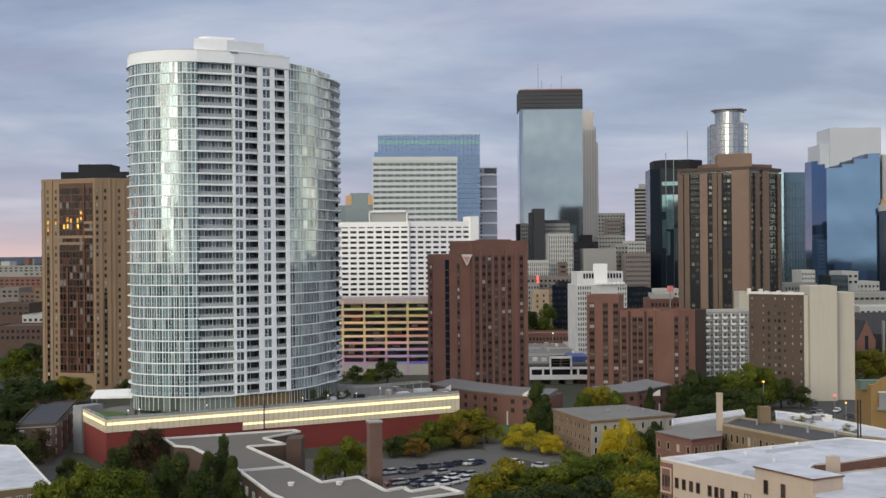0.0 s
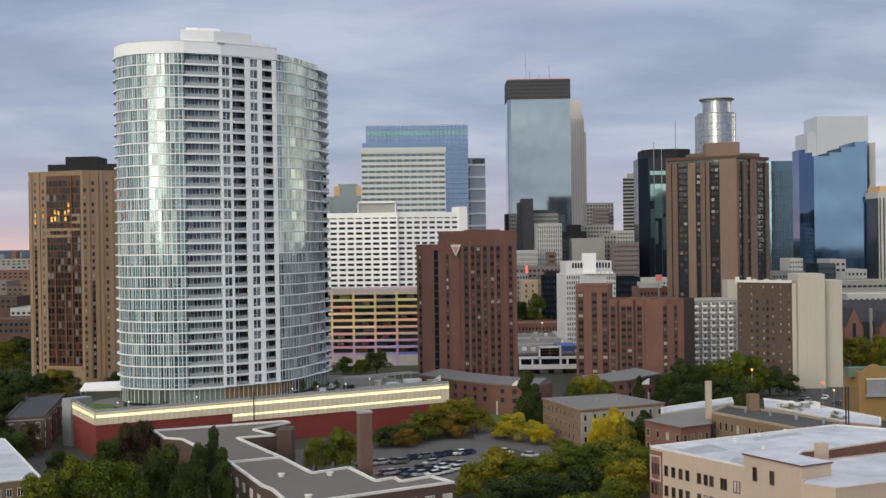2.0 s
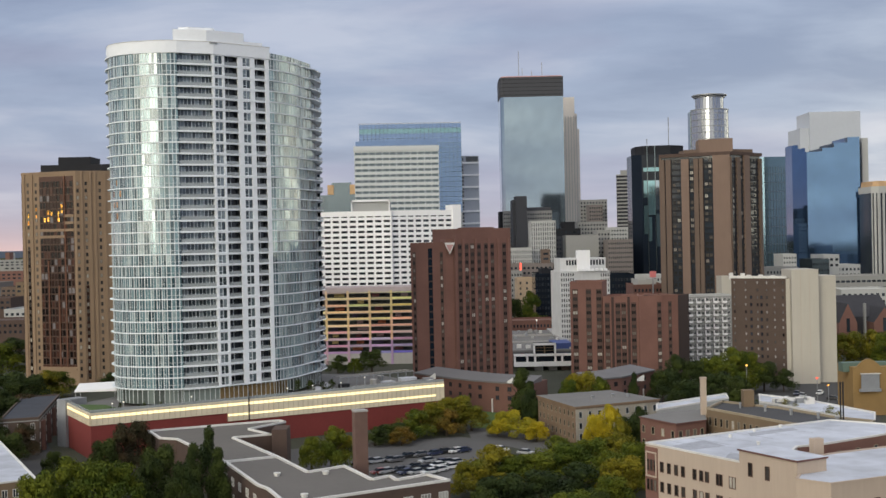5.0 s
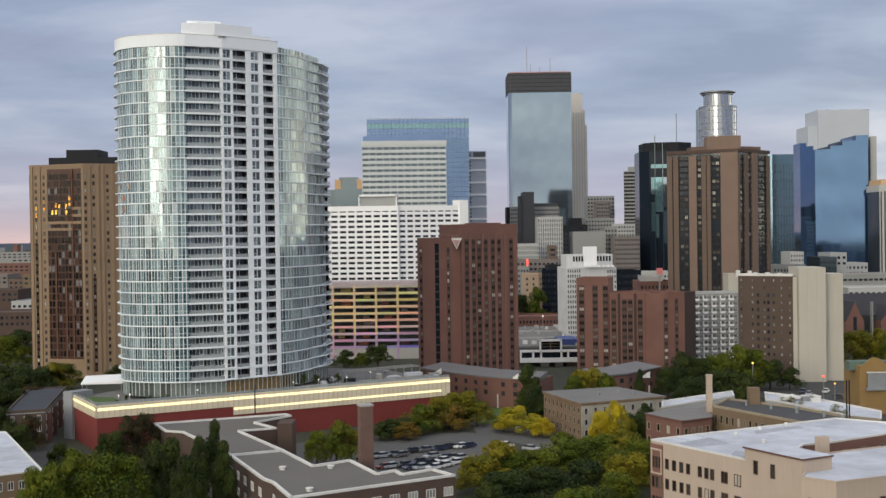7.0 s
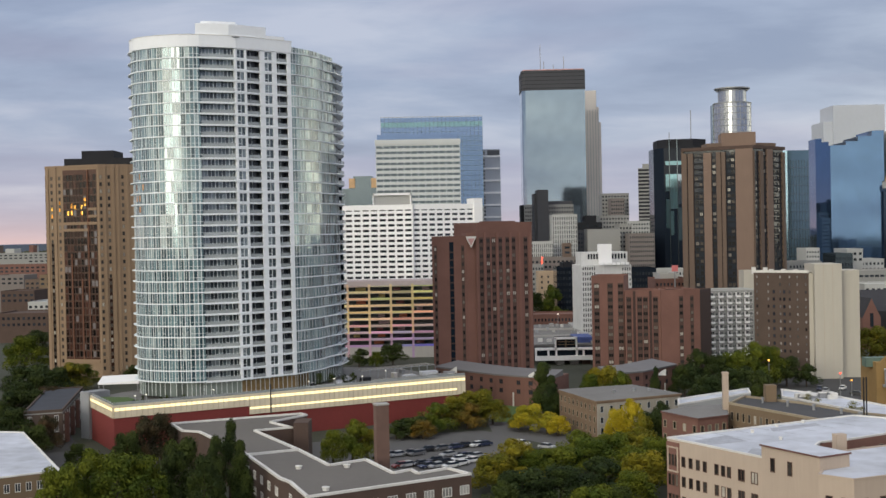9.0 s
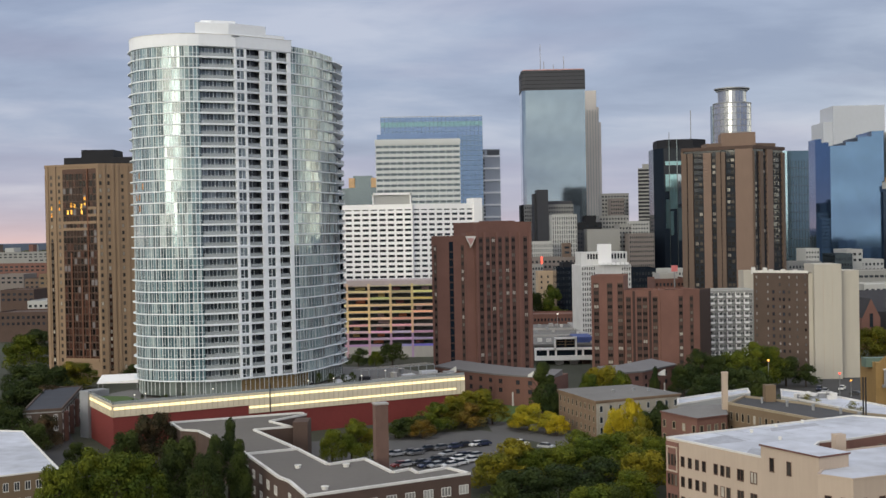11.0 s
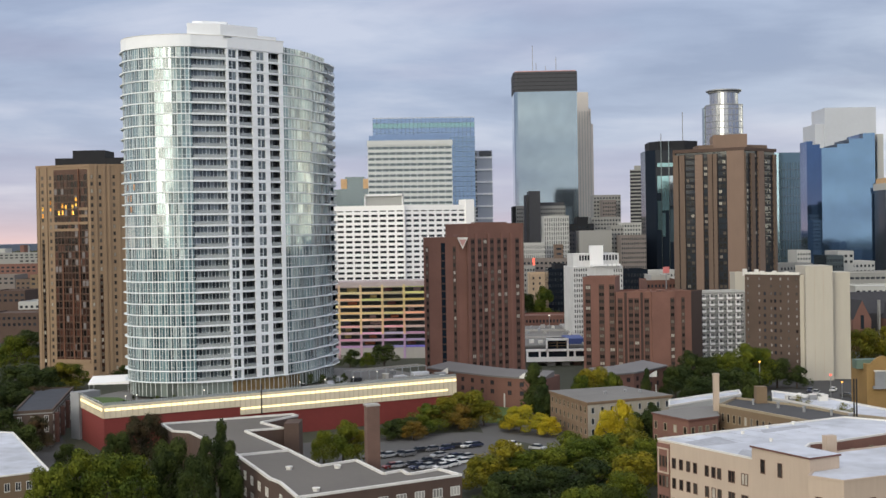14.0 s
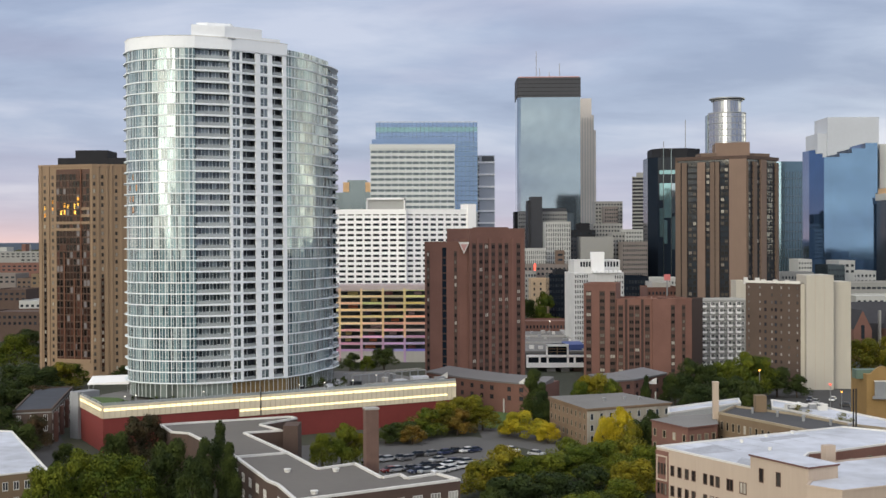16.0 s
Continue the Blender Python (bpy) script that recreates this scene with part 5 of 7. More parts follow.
def capella():
    T = thing("office_tower", "round steel and glass tower with a halo ring on top", "skyscraper", (357, 1570, 0))

    def ring(r, n=28):
        return [(r * math.cos(2 * math.pi * i / n), r * math.sin(2 * math.pi * i / n)) for i in range(n)]

    z = lambda y: 353.5 - y * 1570 / 2148.0
    for r, y0, y1, m, nm in ((23.5, 900, 189, "steel", "shaft"), (17.6, 189, 168, "steel", "upper_drum")):
        a = Acc()
        a.prism(ring(r), max(0, z(y0)), z(y1))
        part(nm, a, M[m], T, "curved steel and glass drum")
    for r, y0, y1 in ((24.2, 191, 189), (20.0, 168, 166.5), (22.6, 165, 163)):
        a = Acc()
        a.prism(ring(r), z(y0), z(y1))
        part("halo_ring", a, M["metal"], T, "projecting metal ring")
    for i in range(28):
        f = Acc()
        c, s = math.cos(2 * math.pi * i / 28), math.sin(2 * math.pi * i / 28)
        f.box(23.4 * c - 0.3, 23.4 * c + 0.3, 23.4 * s - 0.3, 23.4 * s + 0.3, 0, z(189))
        f.box(17.5 * c - 0.25, 17.5 * c + 0.25, 17.5 * s - 0.25, 17.5 * s + 0.25, z(189), z(165))
        part("fin", f, M["metal"], T)
    for k in range(14):
        a = Acc()
        a.prism(ring(23.65), z(190) - 6 - 8 * k, z(190) - 5 - 8 * k)
        part("floor_ring", a, M["metal"], T)
    for s in (-1, 1):
        a = Acc()
        a.box(s * 21.5 - 2.5, s * 21.5 + 2.5, 6, 20, 0, z(191))
        part("wing", a, M["greyglass"], T)


capella()


def right_towers():
    T = thing("office_tower", "grey-green glass office block with faint grid", "office tower", (317, 1100, 0))
    poly = quad((-18, 0), (14, 4), 30)
    zt = 123.9
    a = Acc()
    a.prism(poly, 0, zt)
    part("glass_facade", a, M["bluegrey"], T)
    fr = wall_frame(poly[0], poly[1])
    for i in range(13):
        a = Acc()
        s = fr[3] * i / 12
        a.wall(fr, s - 0.3, s + 0.3, 0, zt - 9, 0, 0.5)
        part("mullion", a, M["greyglass"], T)
    for k in range(14):
        a = Acc()
        a.wall(fr, 0, fr[3], 4 + k * 8, 4.8 + k * 8, 0, 0.3)
        part("floor_line", a, M["greyglass"], T)
    # blue mirrored tower with stepped top
    T = thing("office_tower", "deep blue mirrored tower with a stepped roofline", "office tower", (320, 985, 0))
    xl, xc, xr = 296.3 - 320, 302.4 - 320, 345.2 - 320
    tiers = [(1419, 1426, 250), (1426, 1434, 257), (1434, 1462, 264), (1462, 1482, 258), (1482, 1505, 250), (1505, 1525, 241)]
    for x0, x1, y in tiers:
        X0, X1 = (x0 - 784) / 2148.0 * 985 - 320 + 3.6, (x1 - 784) / 2148.0 * 985 - 320 + 3.6
        yy = lambda x: 12 * (xc - x) / (xc - xl) if x < xc else -13.0 * (x - xc) / (xr - xc)
        pts = [(X0, yy(X0)), (X1, yy(X1)), (X1, 34), (X0, 34)]
        if X0 < xc < X1:
            pts = [(X0, yy(X0)), (xc, 0), (X1, yy(X1)), (X1, 34), (X0, 34)]
        pts = [((320 + x) * (1 + min(0.0, y * 0.5) / 985) - 320, y) for x, y in pts]
        a = Acc()
        a.prism(pts, 0, 241.0 - y * 985 / 2148.0)
        part("mirror_tier", a, M["blueglass"], T, "blue mirrored glass tier")
    a = Acc()
    a.box(xr + 0.5, xr + 5.5, -5, 30, 0, 130.0)
    part("pale_side", a, M["stonelt"], T, "pale stone side wall")
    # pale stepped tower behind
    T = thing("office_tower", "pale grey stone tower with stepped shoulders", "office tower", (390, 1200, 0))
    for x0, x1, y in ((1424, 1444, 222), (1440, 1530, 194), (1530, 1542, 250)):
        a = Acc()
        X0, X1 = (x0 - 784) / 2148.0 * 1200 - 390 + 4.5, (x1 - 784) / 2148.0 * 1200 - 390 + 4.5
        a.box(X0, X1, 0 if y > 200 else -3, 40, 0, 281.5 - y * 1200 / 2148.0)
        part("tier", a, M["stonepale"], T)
    # ribbed tower at the edge, warm light put into the top's colour
    T = thing("office_tower", "ribbed grey stone tower with a warm-coloured top storey", "office tower", (334.5, 900, 0))
    zt = 90.8
    poly = [(-9, 4), (-5, 0), (26, 6), (26, 30), (-9, 30)]
    a = Acc()
    a.prism(poly, 0, zt - 6)
    part("glazing", a, M["dglass"], T)
    for i in (0, 1):
        fr = wall_frame(poly[i], poly[i + 1])
        n = 2 if i == 0 else 9
        for j in range(n + 1):
            a = Acc()
            s = fr[3] * j / n
            a.wall(fr, max(0, s - 0.8), min(fr[3], s + 0.8), 0, zt - 8, 0, 0.8)
            part("rib", a, M["stonelt"], T)
    a = Acc()
    a.prism(offset(poly, 0.6), zt - 8, zt - 3)
    part("upper_band", a, M["stonelt"], T)
    a = Acc()
    a.prism(offset(poly, -1), zt - 3, zt + 1)
    part("lit_top", a, M["copper"], T, "stone top storey with orange light put into its colour")


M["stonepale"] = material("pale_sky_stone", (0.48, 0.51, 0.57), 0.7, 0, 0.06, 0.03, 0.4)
right_towers()


def block(label, x0, x1, ytop, d, mat, depth=25, rows=0, cols=0, wmats=None, turn=0.0, name="building", ww=0.6, hh=0.5, xo=0.0):
    """A plain downtown block between two bearings, at a distance, with its rows of windows."""
    X0, X1 = (x0 - 784 + xo) / 2148.0 * d, (x1 - 784 + xo) / 2148.0 * d
    zt = 55 + (431.5 - 0.014 * ((x0 + x1) / 2 - 0) - ytop) / 2148.0 * d
    T = thing(name, label, "building", ((X0 + X1) / 2, d, 0))
    hw = (X1 - X0) / 2
    poly = quad((-hw, -turn), (hw, turn), depth)
    a = Acc()
    a.prism(poly, 0, zt)
    part("wall", a, mat, T)
    roof_rim(T, poly, zt, 0.8, 0.5, mat)
    if rows:
        fr = wall_frame(poly[0], poly[1])
        H = 3.4
        windows(T, fr, span(fr[3] * 0.5 / cols, fr[3] * (1 - 0.5 / cols), cols), [zt - 2.2 - H * i for i in range(rows)], fr[3] / cols * ww, H * hh, wmats or (M["dglass"], mat), 0, False)
    return T, poly, zt


def mid_city():
    B = block
    B("grey office block with close window rows", 904, 934, 372, 1050, M["stonegrey"], rows=12, cols=8)
    B("thin black roof shaft beside an office block", 897, 905, 373, 1060, M["blackcl"])
    B("dark grey windowless tower", 926, 946, 346, 1000, M["darkband"])
    B("low dark grey block against the tower", 920, 929, 353, 1004, M["darkband"])
    B("brown-grey office block with a flat dark roof", 946, 990, 372, 1020, M["stonegrey"], rows=6, cols=10)
    B("flat dark roof slab over an office block", 944, 988, 366, 1035, M["darkband"])
    B("pale stone office block with ribbed front", 952, 996, 390, 900, M["stonelt"], rows=9, cols=11, ww=0.45, hh=0.75)
    B("low pale ribbed stone block", 911, 953, 438, 870, M["stonelt"], rows=7, cols=12, ww=0.4, hh=0.75)
    B("small brown stone church tower", 970, 985, 441, 830, M["browncon"], 10, 2, 1)
    B("brown low roofs before the church", 905, 996, 466, 820, M["gridbrown"], rows=3, cols=12)
    B("dark cluster of rooftop plant", 996, 1040, 404, 1000, M["blackcl"], rows=4, cols=6)
    B("dark blue rooftop plant block", 1010, 1030, 392, 1030, M["blackcl"])
    B("grey stone hotel with a stepped top", 1040, 1088, 353, 1120, M["stonegrey"], rows=14, cols=9)
    B("brown stone wing with arched top", 1056, 1080, 362, 1100, M["gridbrown"], rows=10, cols=6)
    B("pale stepped stone block", 1036, 1088, 392, 1050, M["stonegrey"], rows=8, cols=10)
    B("pale stone low office wing", 1084, 1132, 402, 1040, M["stonelt"], rows=8, cols=10)
    B("grey windowless concrete block", 1014, 1072, 416, 900, M["stonegrey"])
    B("grey concrete block with window strips", 1070, 1092, 408, 920, M["stonegrey"], rows=8, cols=4)
    B("brown-grey grid office block", 1088, 1132, 424, 880, M["gridbrown"], rows=10, cols=12)
    B("dark office block behind the hotel tower", 996, 1016, 418, 950, M["darkband"], rows=8, cols=4)
    B("low pale block behind the red sign", 1112, 1190, 488, 760, M["stonelt"], rows=4, cols=14)
    B("black glass office block of low height", 958, 999, 484, 700, M["blackgl"], rows=9, cols=8, wmats=(M["dglass"], M["blackcl"]))
    B("dark rooftop box on the black block", 970, 990, 476, 706, M["blackcl"])
    B("low black glass office block", 1088, 1134, 486, 650, M["blackgl"], rows=9, cols=9, wmats=(M["dglass"], M["blackcl"]))
    B("small ochre brick block with dark windows", 926, 960, 492, 760, M["ochrestone"], rows=3, cols=3, ww=0.3)
    B("grey low block along the street", 905, 935, 478, 800, M["stonegrey"], rows=6, cols=6)
    B("brown low warehouse across the street", 916, 1000, 567, 645, M["brickred"], rows=2, cols=14)
    B("red brick low wing beside the tower", 1132, 1190, 505, 620, M["brickred"], rows=5, cols=9)
    B("pale box on a brick roof", 1140, 1172, 496, 628, M["stonelt"])
    # beside the cream slabs
    B("pale stair tower beside the white block", 1288, 1306, 492, 540, M["slabcream"], 10)
    B("pale parking ramp with open decks", 1490, 1600, 492, 640, M["stonegrey"], rows=5, cols=12, ww=0.85, hh=0.4)
    B("cream low block with dark windows", 1500, 1600, 516, 600, M["stonelt"], rows=4, cols=10)
    B("grey roof plant on a pale block", 1450, 1480, 462, 700, M["greyglass"], rows=3, cols=6)
    B("white rooftop plant box on a block", 1470, 1498, 454, 720, M["stonelt"], rows=2, cols=3)
    B("pale low office block", 1480, 1535, 472, 760, M["stonelt"], rows=4, cols=8)
    B("pale low block beside the brown tower", 1368, 1425, 476, 700, M["stonegrey"], rows=3, cols=10)
    B("white block glimpsed behind the brown tower", 1398, 1422, 452, 900, M["stonelt"], rows=4, cols=5)


M["ochrestone"] = material("pale_ochre_stone", (0.44, 0.33, 0.23), 0.85, 0, 0.2, 0.2, 1)
M["gridbrown"] = material("brown_grey_stone", (0.19, 0.165, 0.155), 0.8, 0, 0.1, 0.05, 1)
mid_city()


M["officewhite"] = material("white_office_stone", (0.60, 0.60, 0.60), 0.75, 0, 0.15, 0.2, 1.5, streak=1)


def white_office():
    T = thing("office_building", "white stone office building with open roof terrace and tall white shaft", "office building", (68, 565, 0))
    d = 560
    X = lambda x: (x - 784) / 2148.0 * d + 1.5 - 68
    Zt = lambda y: 55 + (416.5 - y) / 2148.0 * d
    a = Acc()
    a.prism(quad((X(998), 0), (X(1088), 2), 24), 0, Zt(478))
    part("wall", a, M["officewhite"], T)
    fr = wall_frame((X(998), 0), (X(1088), 2))
    windows(T, fr, span(0.8, 6.2, 6), [Zt(484) - 2.4 * i for i in range(14)], 0.62, 1.5, (M["dglass"], M["officewhite"]), 0)
    windows(T, fr, span(fr[3] - 4, fr[3] - 0.7, 4), [Zt(486) - 2.4 * i for i in range(10)], 0.6, 1.5, (M["dglass"], M["officewhite"]), 0)
    a = Acc()
    a.prism(quad((X(1000), 5), (X(1084), 7), 14), Zt(478), Zt(455))
    part("roof_storey", a, M["officewhite"], T)
    f2 = wall_frame((X(1000), 5), (X(1084), 7))
    windows(T, f2, span(f2[3] * 0.16, f2[3] * 0.46, 6) + span(f2[3] * 0.68, f2[3] * 0.94, 5), [Zt(463)], 1.1, 2.6, (M["blackgl"], M["officewhite"]), 0)
    a = Acc()
    a.box(X(1031), X(1054), 3, 9, Zt(478), Zt(441))
    part("white_shaft", a, M["hotelwhite"], T, "tall plain white shaft")
    a = Acc()
    for x in range(1030, 1086, 8):
        a.box(X(x), X(x + 5), -0.5, 2, Zt(478), Zt(474))
    part("roof_plant", a, M["hotelwhite"], T)


white_office()


def arcade():
    T = thing("skyway_bridge", "white concrete bridge building with dark glazing over the street", "bridge building", (40, 500, 0))
    d = 500
    X = lambda x: (x - 784) / 2148.0 * d + 1.2 - 40
    Zt = lambda y: 55 + (418 - y) / 2148.0 * d
    a = Acc()
    a.box(X(912), X(1024), 0.6, 12, Zt(644), Zt(625))
    part("glazing", a, M["blackgl"], T)
    for y0, y1, x0, x1 in ((646, 638, 912, 1024), (628, 624, 912, 1024), (628, 606, 947, 950), (628, 606, 984, 987), (609, 605, 947, 987)):
        a = Acc()
        a.box(X(x0), X(x1), -0.4 if y0 < 646 else -0.6, 0.7, Zt(y0), Zt(y1))
        part("white_beam", a, M["hotelwhite"], T)
    for x in (912, 934, 948, 984, 996, 1021):
        a = Acc()
        a.box(X(x), X(x + 3.5), -0.2, 0.65, Zt(638), Zt(628))
        part("white_post", a, M["hotelwhite"], T)
    a = Acc()
    a.box(X(950), X(984), 0.9, 10, Zt(625), Zt(607))
    part("upper_glazing", a, M["blackgl"], T)
    a = Acc()
    for y in (613, 618):
        a.box(X(950), X(984), 0.5, 0.8, Zt(y + 1), Zt(y))
    a.box(X(966), X(968), 0.5, 0.85, Zt(625), Zt(607))
    part("tan_bar", a, M["tanbrick"], T)
    for x in (950, 975, 996):
        a = Acc()
        a.box(X(x), X(x + 14), 1, 9, 0, Zt(646))
        part("pier", a, M["stonegrey"] if x < 990 else M["darkbrick"], T)
    a = Acc()
    a.box(X(902), X(1032), 12, 122, Zt(640), Zt(622))
    part("deck_roof", a, M["gravel"], T, "grey gravel deck roof")
    rnd = random.Random(3)
    for i in range(22):
        a = Acc()
        x, y, w = rnd.uniform(906, 1020), rnd.uniform(18, 116), rnd.uniform(0.6, 2.2)
        a.box(X(x), X(x) + w, y, y + rnd.uniform(0.8, 3.0), Zt(622), Zt(622) + rnd.uniform(0.5, 1.7))
        part("roof_box", a, rnd.choice((M["metal"], M["concrete"], M["blackcl"], M["coping"])), T)
    for s0, s1 in ((0, 122), (40, 41), (82, 83)):
        a = Acc()
        a.box(X(902) if s0 else X(1018), X(1032), 12 + s0 * 0.9, 12.4 + s1 * 0.9, Zt(622), Zt(622) + 0.8)
        part("deck_kerb", a, M["concrete"], T)
    a = Acc()
    a.box(X(988), X(1022), 16, 34, Zt(622), Zt(612))
    part("blue_canopy", a, M["bluecloth"], T, "blue roof canopy")


M["bluecloth"] = material("blue_canopy_cloth", (0.05, 0.08, 0.24), 0.7)
arcade()


def church():
    T = thing("church", "red brick church with steep gables and dark roof", "church", (184, 540, 0))
    d = 540
    X = lambda x: (x - 784) / 2148.0 * d + 1.4 - 184
    Zt = lambda y: 55 + (411 - y) / 2148.0 * d
    for x0, x1, y in ((1490, 1522, 540), (1552, 1590, 548)):
        a = Acc()
        xm = (x0 + x1) / 2
        b0 = len(a.v)
        pts = [(X(x0), 0, 0), (X(x1), 0, 0), (X(x1), 0, Zt(574)), (X(xm), 0, Zt(y)), (X(x0), 0, Zt(574))]
        a.v += pts + [(p[0], 22, p[2]) for p in pts]
        a.f += [(0, 1, 2, 3, 4), (9, 8, 7, 6, 5)] + [(i, i + 5, (i + 1) % 5 + 5, (i + 1) % 5) for i in range(5)]
        a.s += [0, 0, 0, 0, 1, 1, 0]
        part("gable", a, [M["brickred"], M["shingle"]], T, "red brick gable")
        w = Acc()
        w.box(X(xm - 3), X(xm + 3), -0.15, 0.1, Zt(590), Zt(566))
        part("window", w, M["dglass"], T)
    a = Acc()
    a.wedge([(X(1484), 10), (X(1600), 10), (X(1600), 26), (X(1484), 26)], 0, [Zt(566), Zt(566), Zt(530), Zt(530)])
    part("roof", a, M["shingle"], T, "dark shingle roof")
    a = Acc()
    a.box(X(1541), X(1544), 4, 6, 0, Zt(541))
    part("spire", a, M["stonegrey"], T)


church()

# ---- near buildings ----


def flat_building(label, pts, z1, wall, roof, at, rim=0.45, rim_t=0.5, rim_mat=None, name="building", low=0.5):
    T = thing(name, label, "building", (*at, 0))
    poly = [(x - at[0], y - at[1]) for x, y in pts]
    a = Acc()
    a.prism(poly, 0, z1)
    part("wall", a, wall, T)
    a = Acc()
    a.prism(offset(poly, -rim_t), z1, z1 + 0.02)
    part("roof", a, roof, T)
    roof_rim(T, poly, z1, rim, rim_t, rim_mat or M["coping"])
    return T, poly


def roof_cap(T, x, y, z, r=0.5, h=0.5, mat=None, name="roof_vent"):
    a = Acc()
    p = [(x + r * math.cos(i * math.pi / 5), y + r * math.sin(i * math.pi / 5)) for i in range(10)]
    a.prism(p, z, z + h)
    a.prism(offset(p, r * 0.25), z + h, z + h * 1.35)
    part(name, a, mat or M["coping"], T)


def grey_roof_building():
    at = (-30, 260)
    pts = [(-27.7, 214.3), (1.7, 232.6), (-2.8, 239.1), (-8.5, 234.4), (-10.0, 238.5), (-13.4, 235.3), (-19.8, 250.0), (-26.8, 244.4), (-35.2, 262.5), (-49.3, 289.6), (-40.8, 293.1), (-47.5, 302.5), (-39.8, 313.2), (-41.8, 316.4), (-73.1, 303.0), (-67.4, 291.1), (-62.9, 289.1), (-45.9, 257.2), (-35.3, 231.9), (-32.8, 228.0)]
    T, poly = flat_building("low dark brick building with a zigzag grey roof and white coping", pts, 8.6, M["darkbrick"], M["greyroof"], at, 0.45, 0.55)
    a = Acc()
    f = wall_frame((pts[17][0] - at[0], pts[17][1] - at[1]), (pts[8][0] - at[0], pts[8][1] - at[1]))
    a.wall(f, 0, f[3], 8.6, 9.1, -0.25, 0.25)
    part("roof_divider", a, M["coping"], T)
    for i, n in ((0, 9), (17, 5), (19, 3)):
        f = wall_frame(poly[i], poly[(i + 1) % len(poly)])
        if f[3] > 3:
            windows(T, f, span(1.6, f[3] - 1.6, n), [6.0, 2.6], min(2.1, f[3] / n * 0.72), 1.7, (M["curtainw2"], M["coping"]), 2)
    for x, y in ((-32.7, 241.8), (-25.0, 220.9), (-23.1, 242.3)):
        roof_cap(T, x - at[0], y - at[1], 8.6, 0.6, 0.5)
    a = Acc()
    x, y = -40.4 - at[0], 294.8 - at[1]
    a.box(x, x + 3.6, y - 4, y + 3, 0, 10.3)
    part("stair_block", a, M["darkbrick"], T, "dark brick stair block")
    C = thing("chimney", "square red-brown brick chimney beside the grey roof", "chimney", (-16.2, 252, 0))
    a = Acc()
    zt = 19.5
    a.prism(quad((-1.45, 0), (1.1, 0.9), 2.4), 0, zt)
    part("shaft", a, M["chimbrick"], C)
    a = Acc()
    a.prism(offset(quad((-1.45, 0), (1.1, 0.9), 2.4), 0.12), zt, zt + 0.35)
    part("cap", a, M["concrete"], C)


M["curtainw2"] = glass("bright_blind_window", (0.32, 0.32, 0.31), 0.2, 0.0, 0.03, 0.3, 0.5)
M["chimbrick"] = material("chimney_brick", (0.14, 0.085, 0.07), 0.9, 0, 0.15, 0.5, 5)
grey_roof_building()


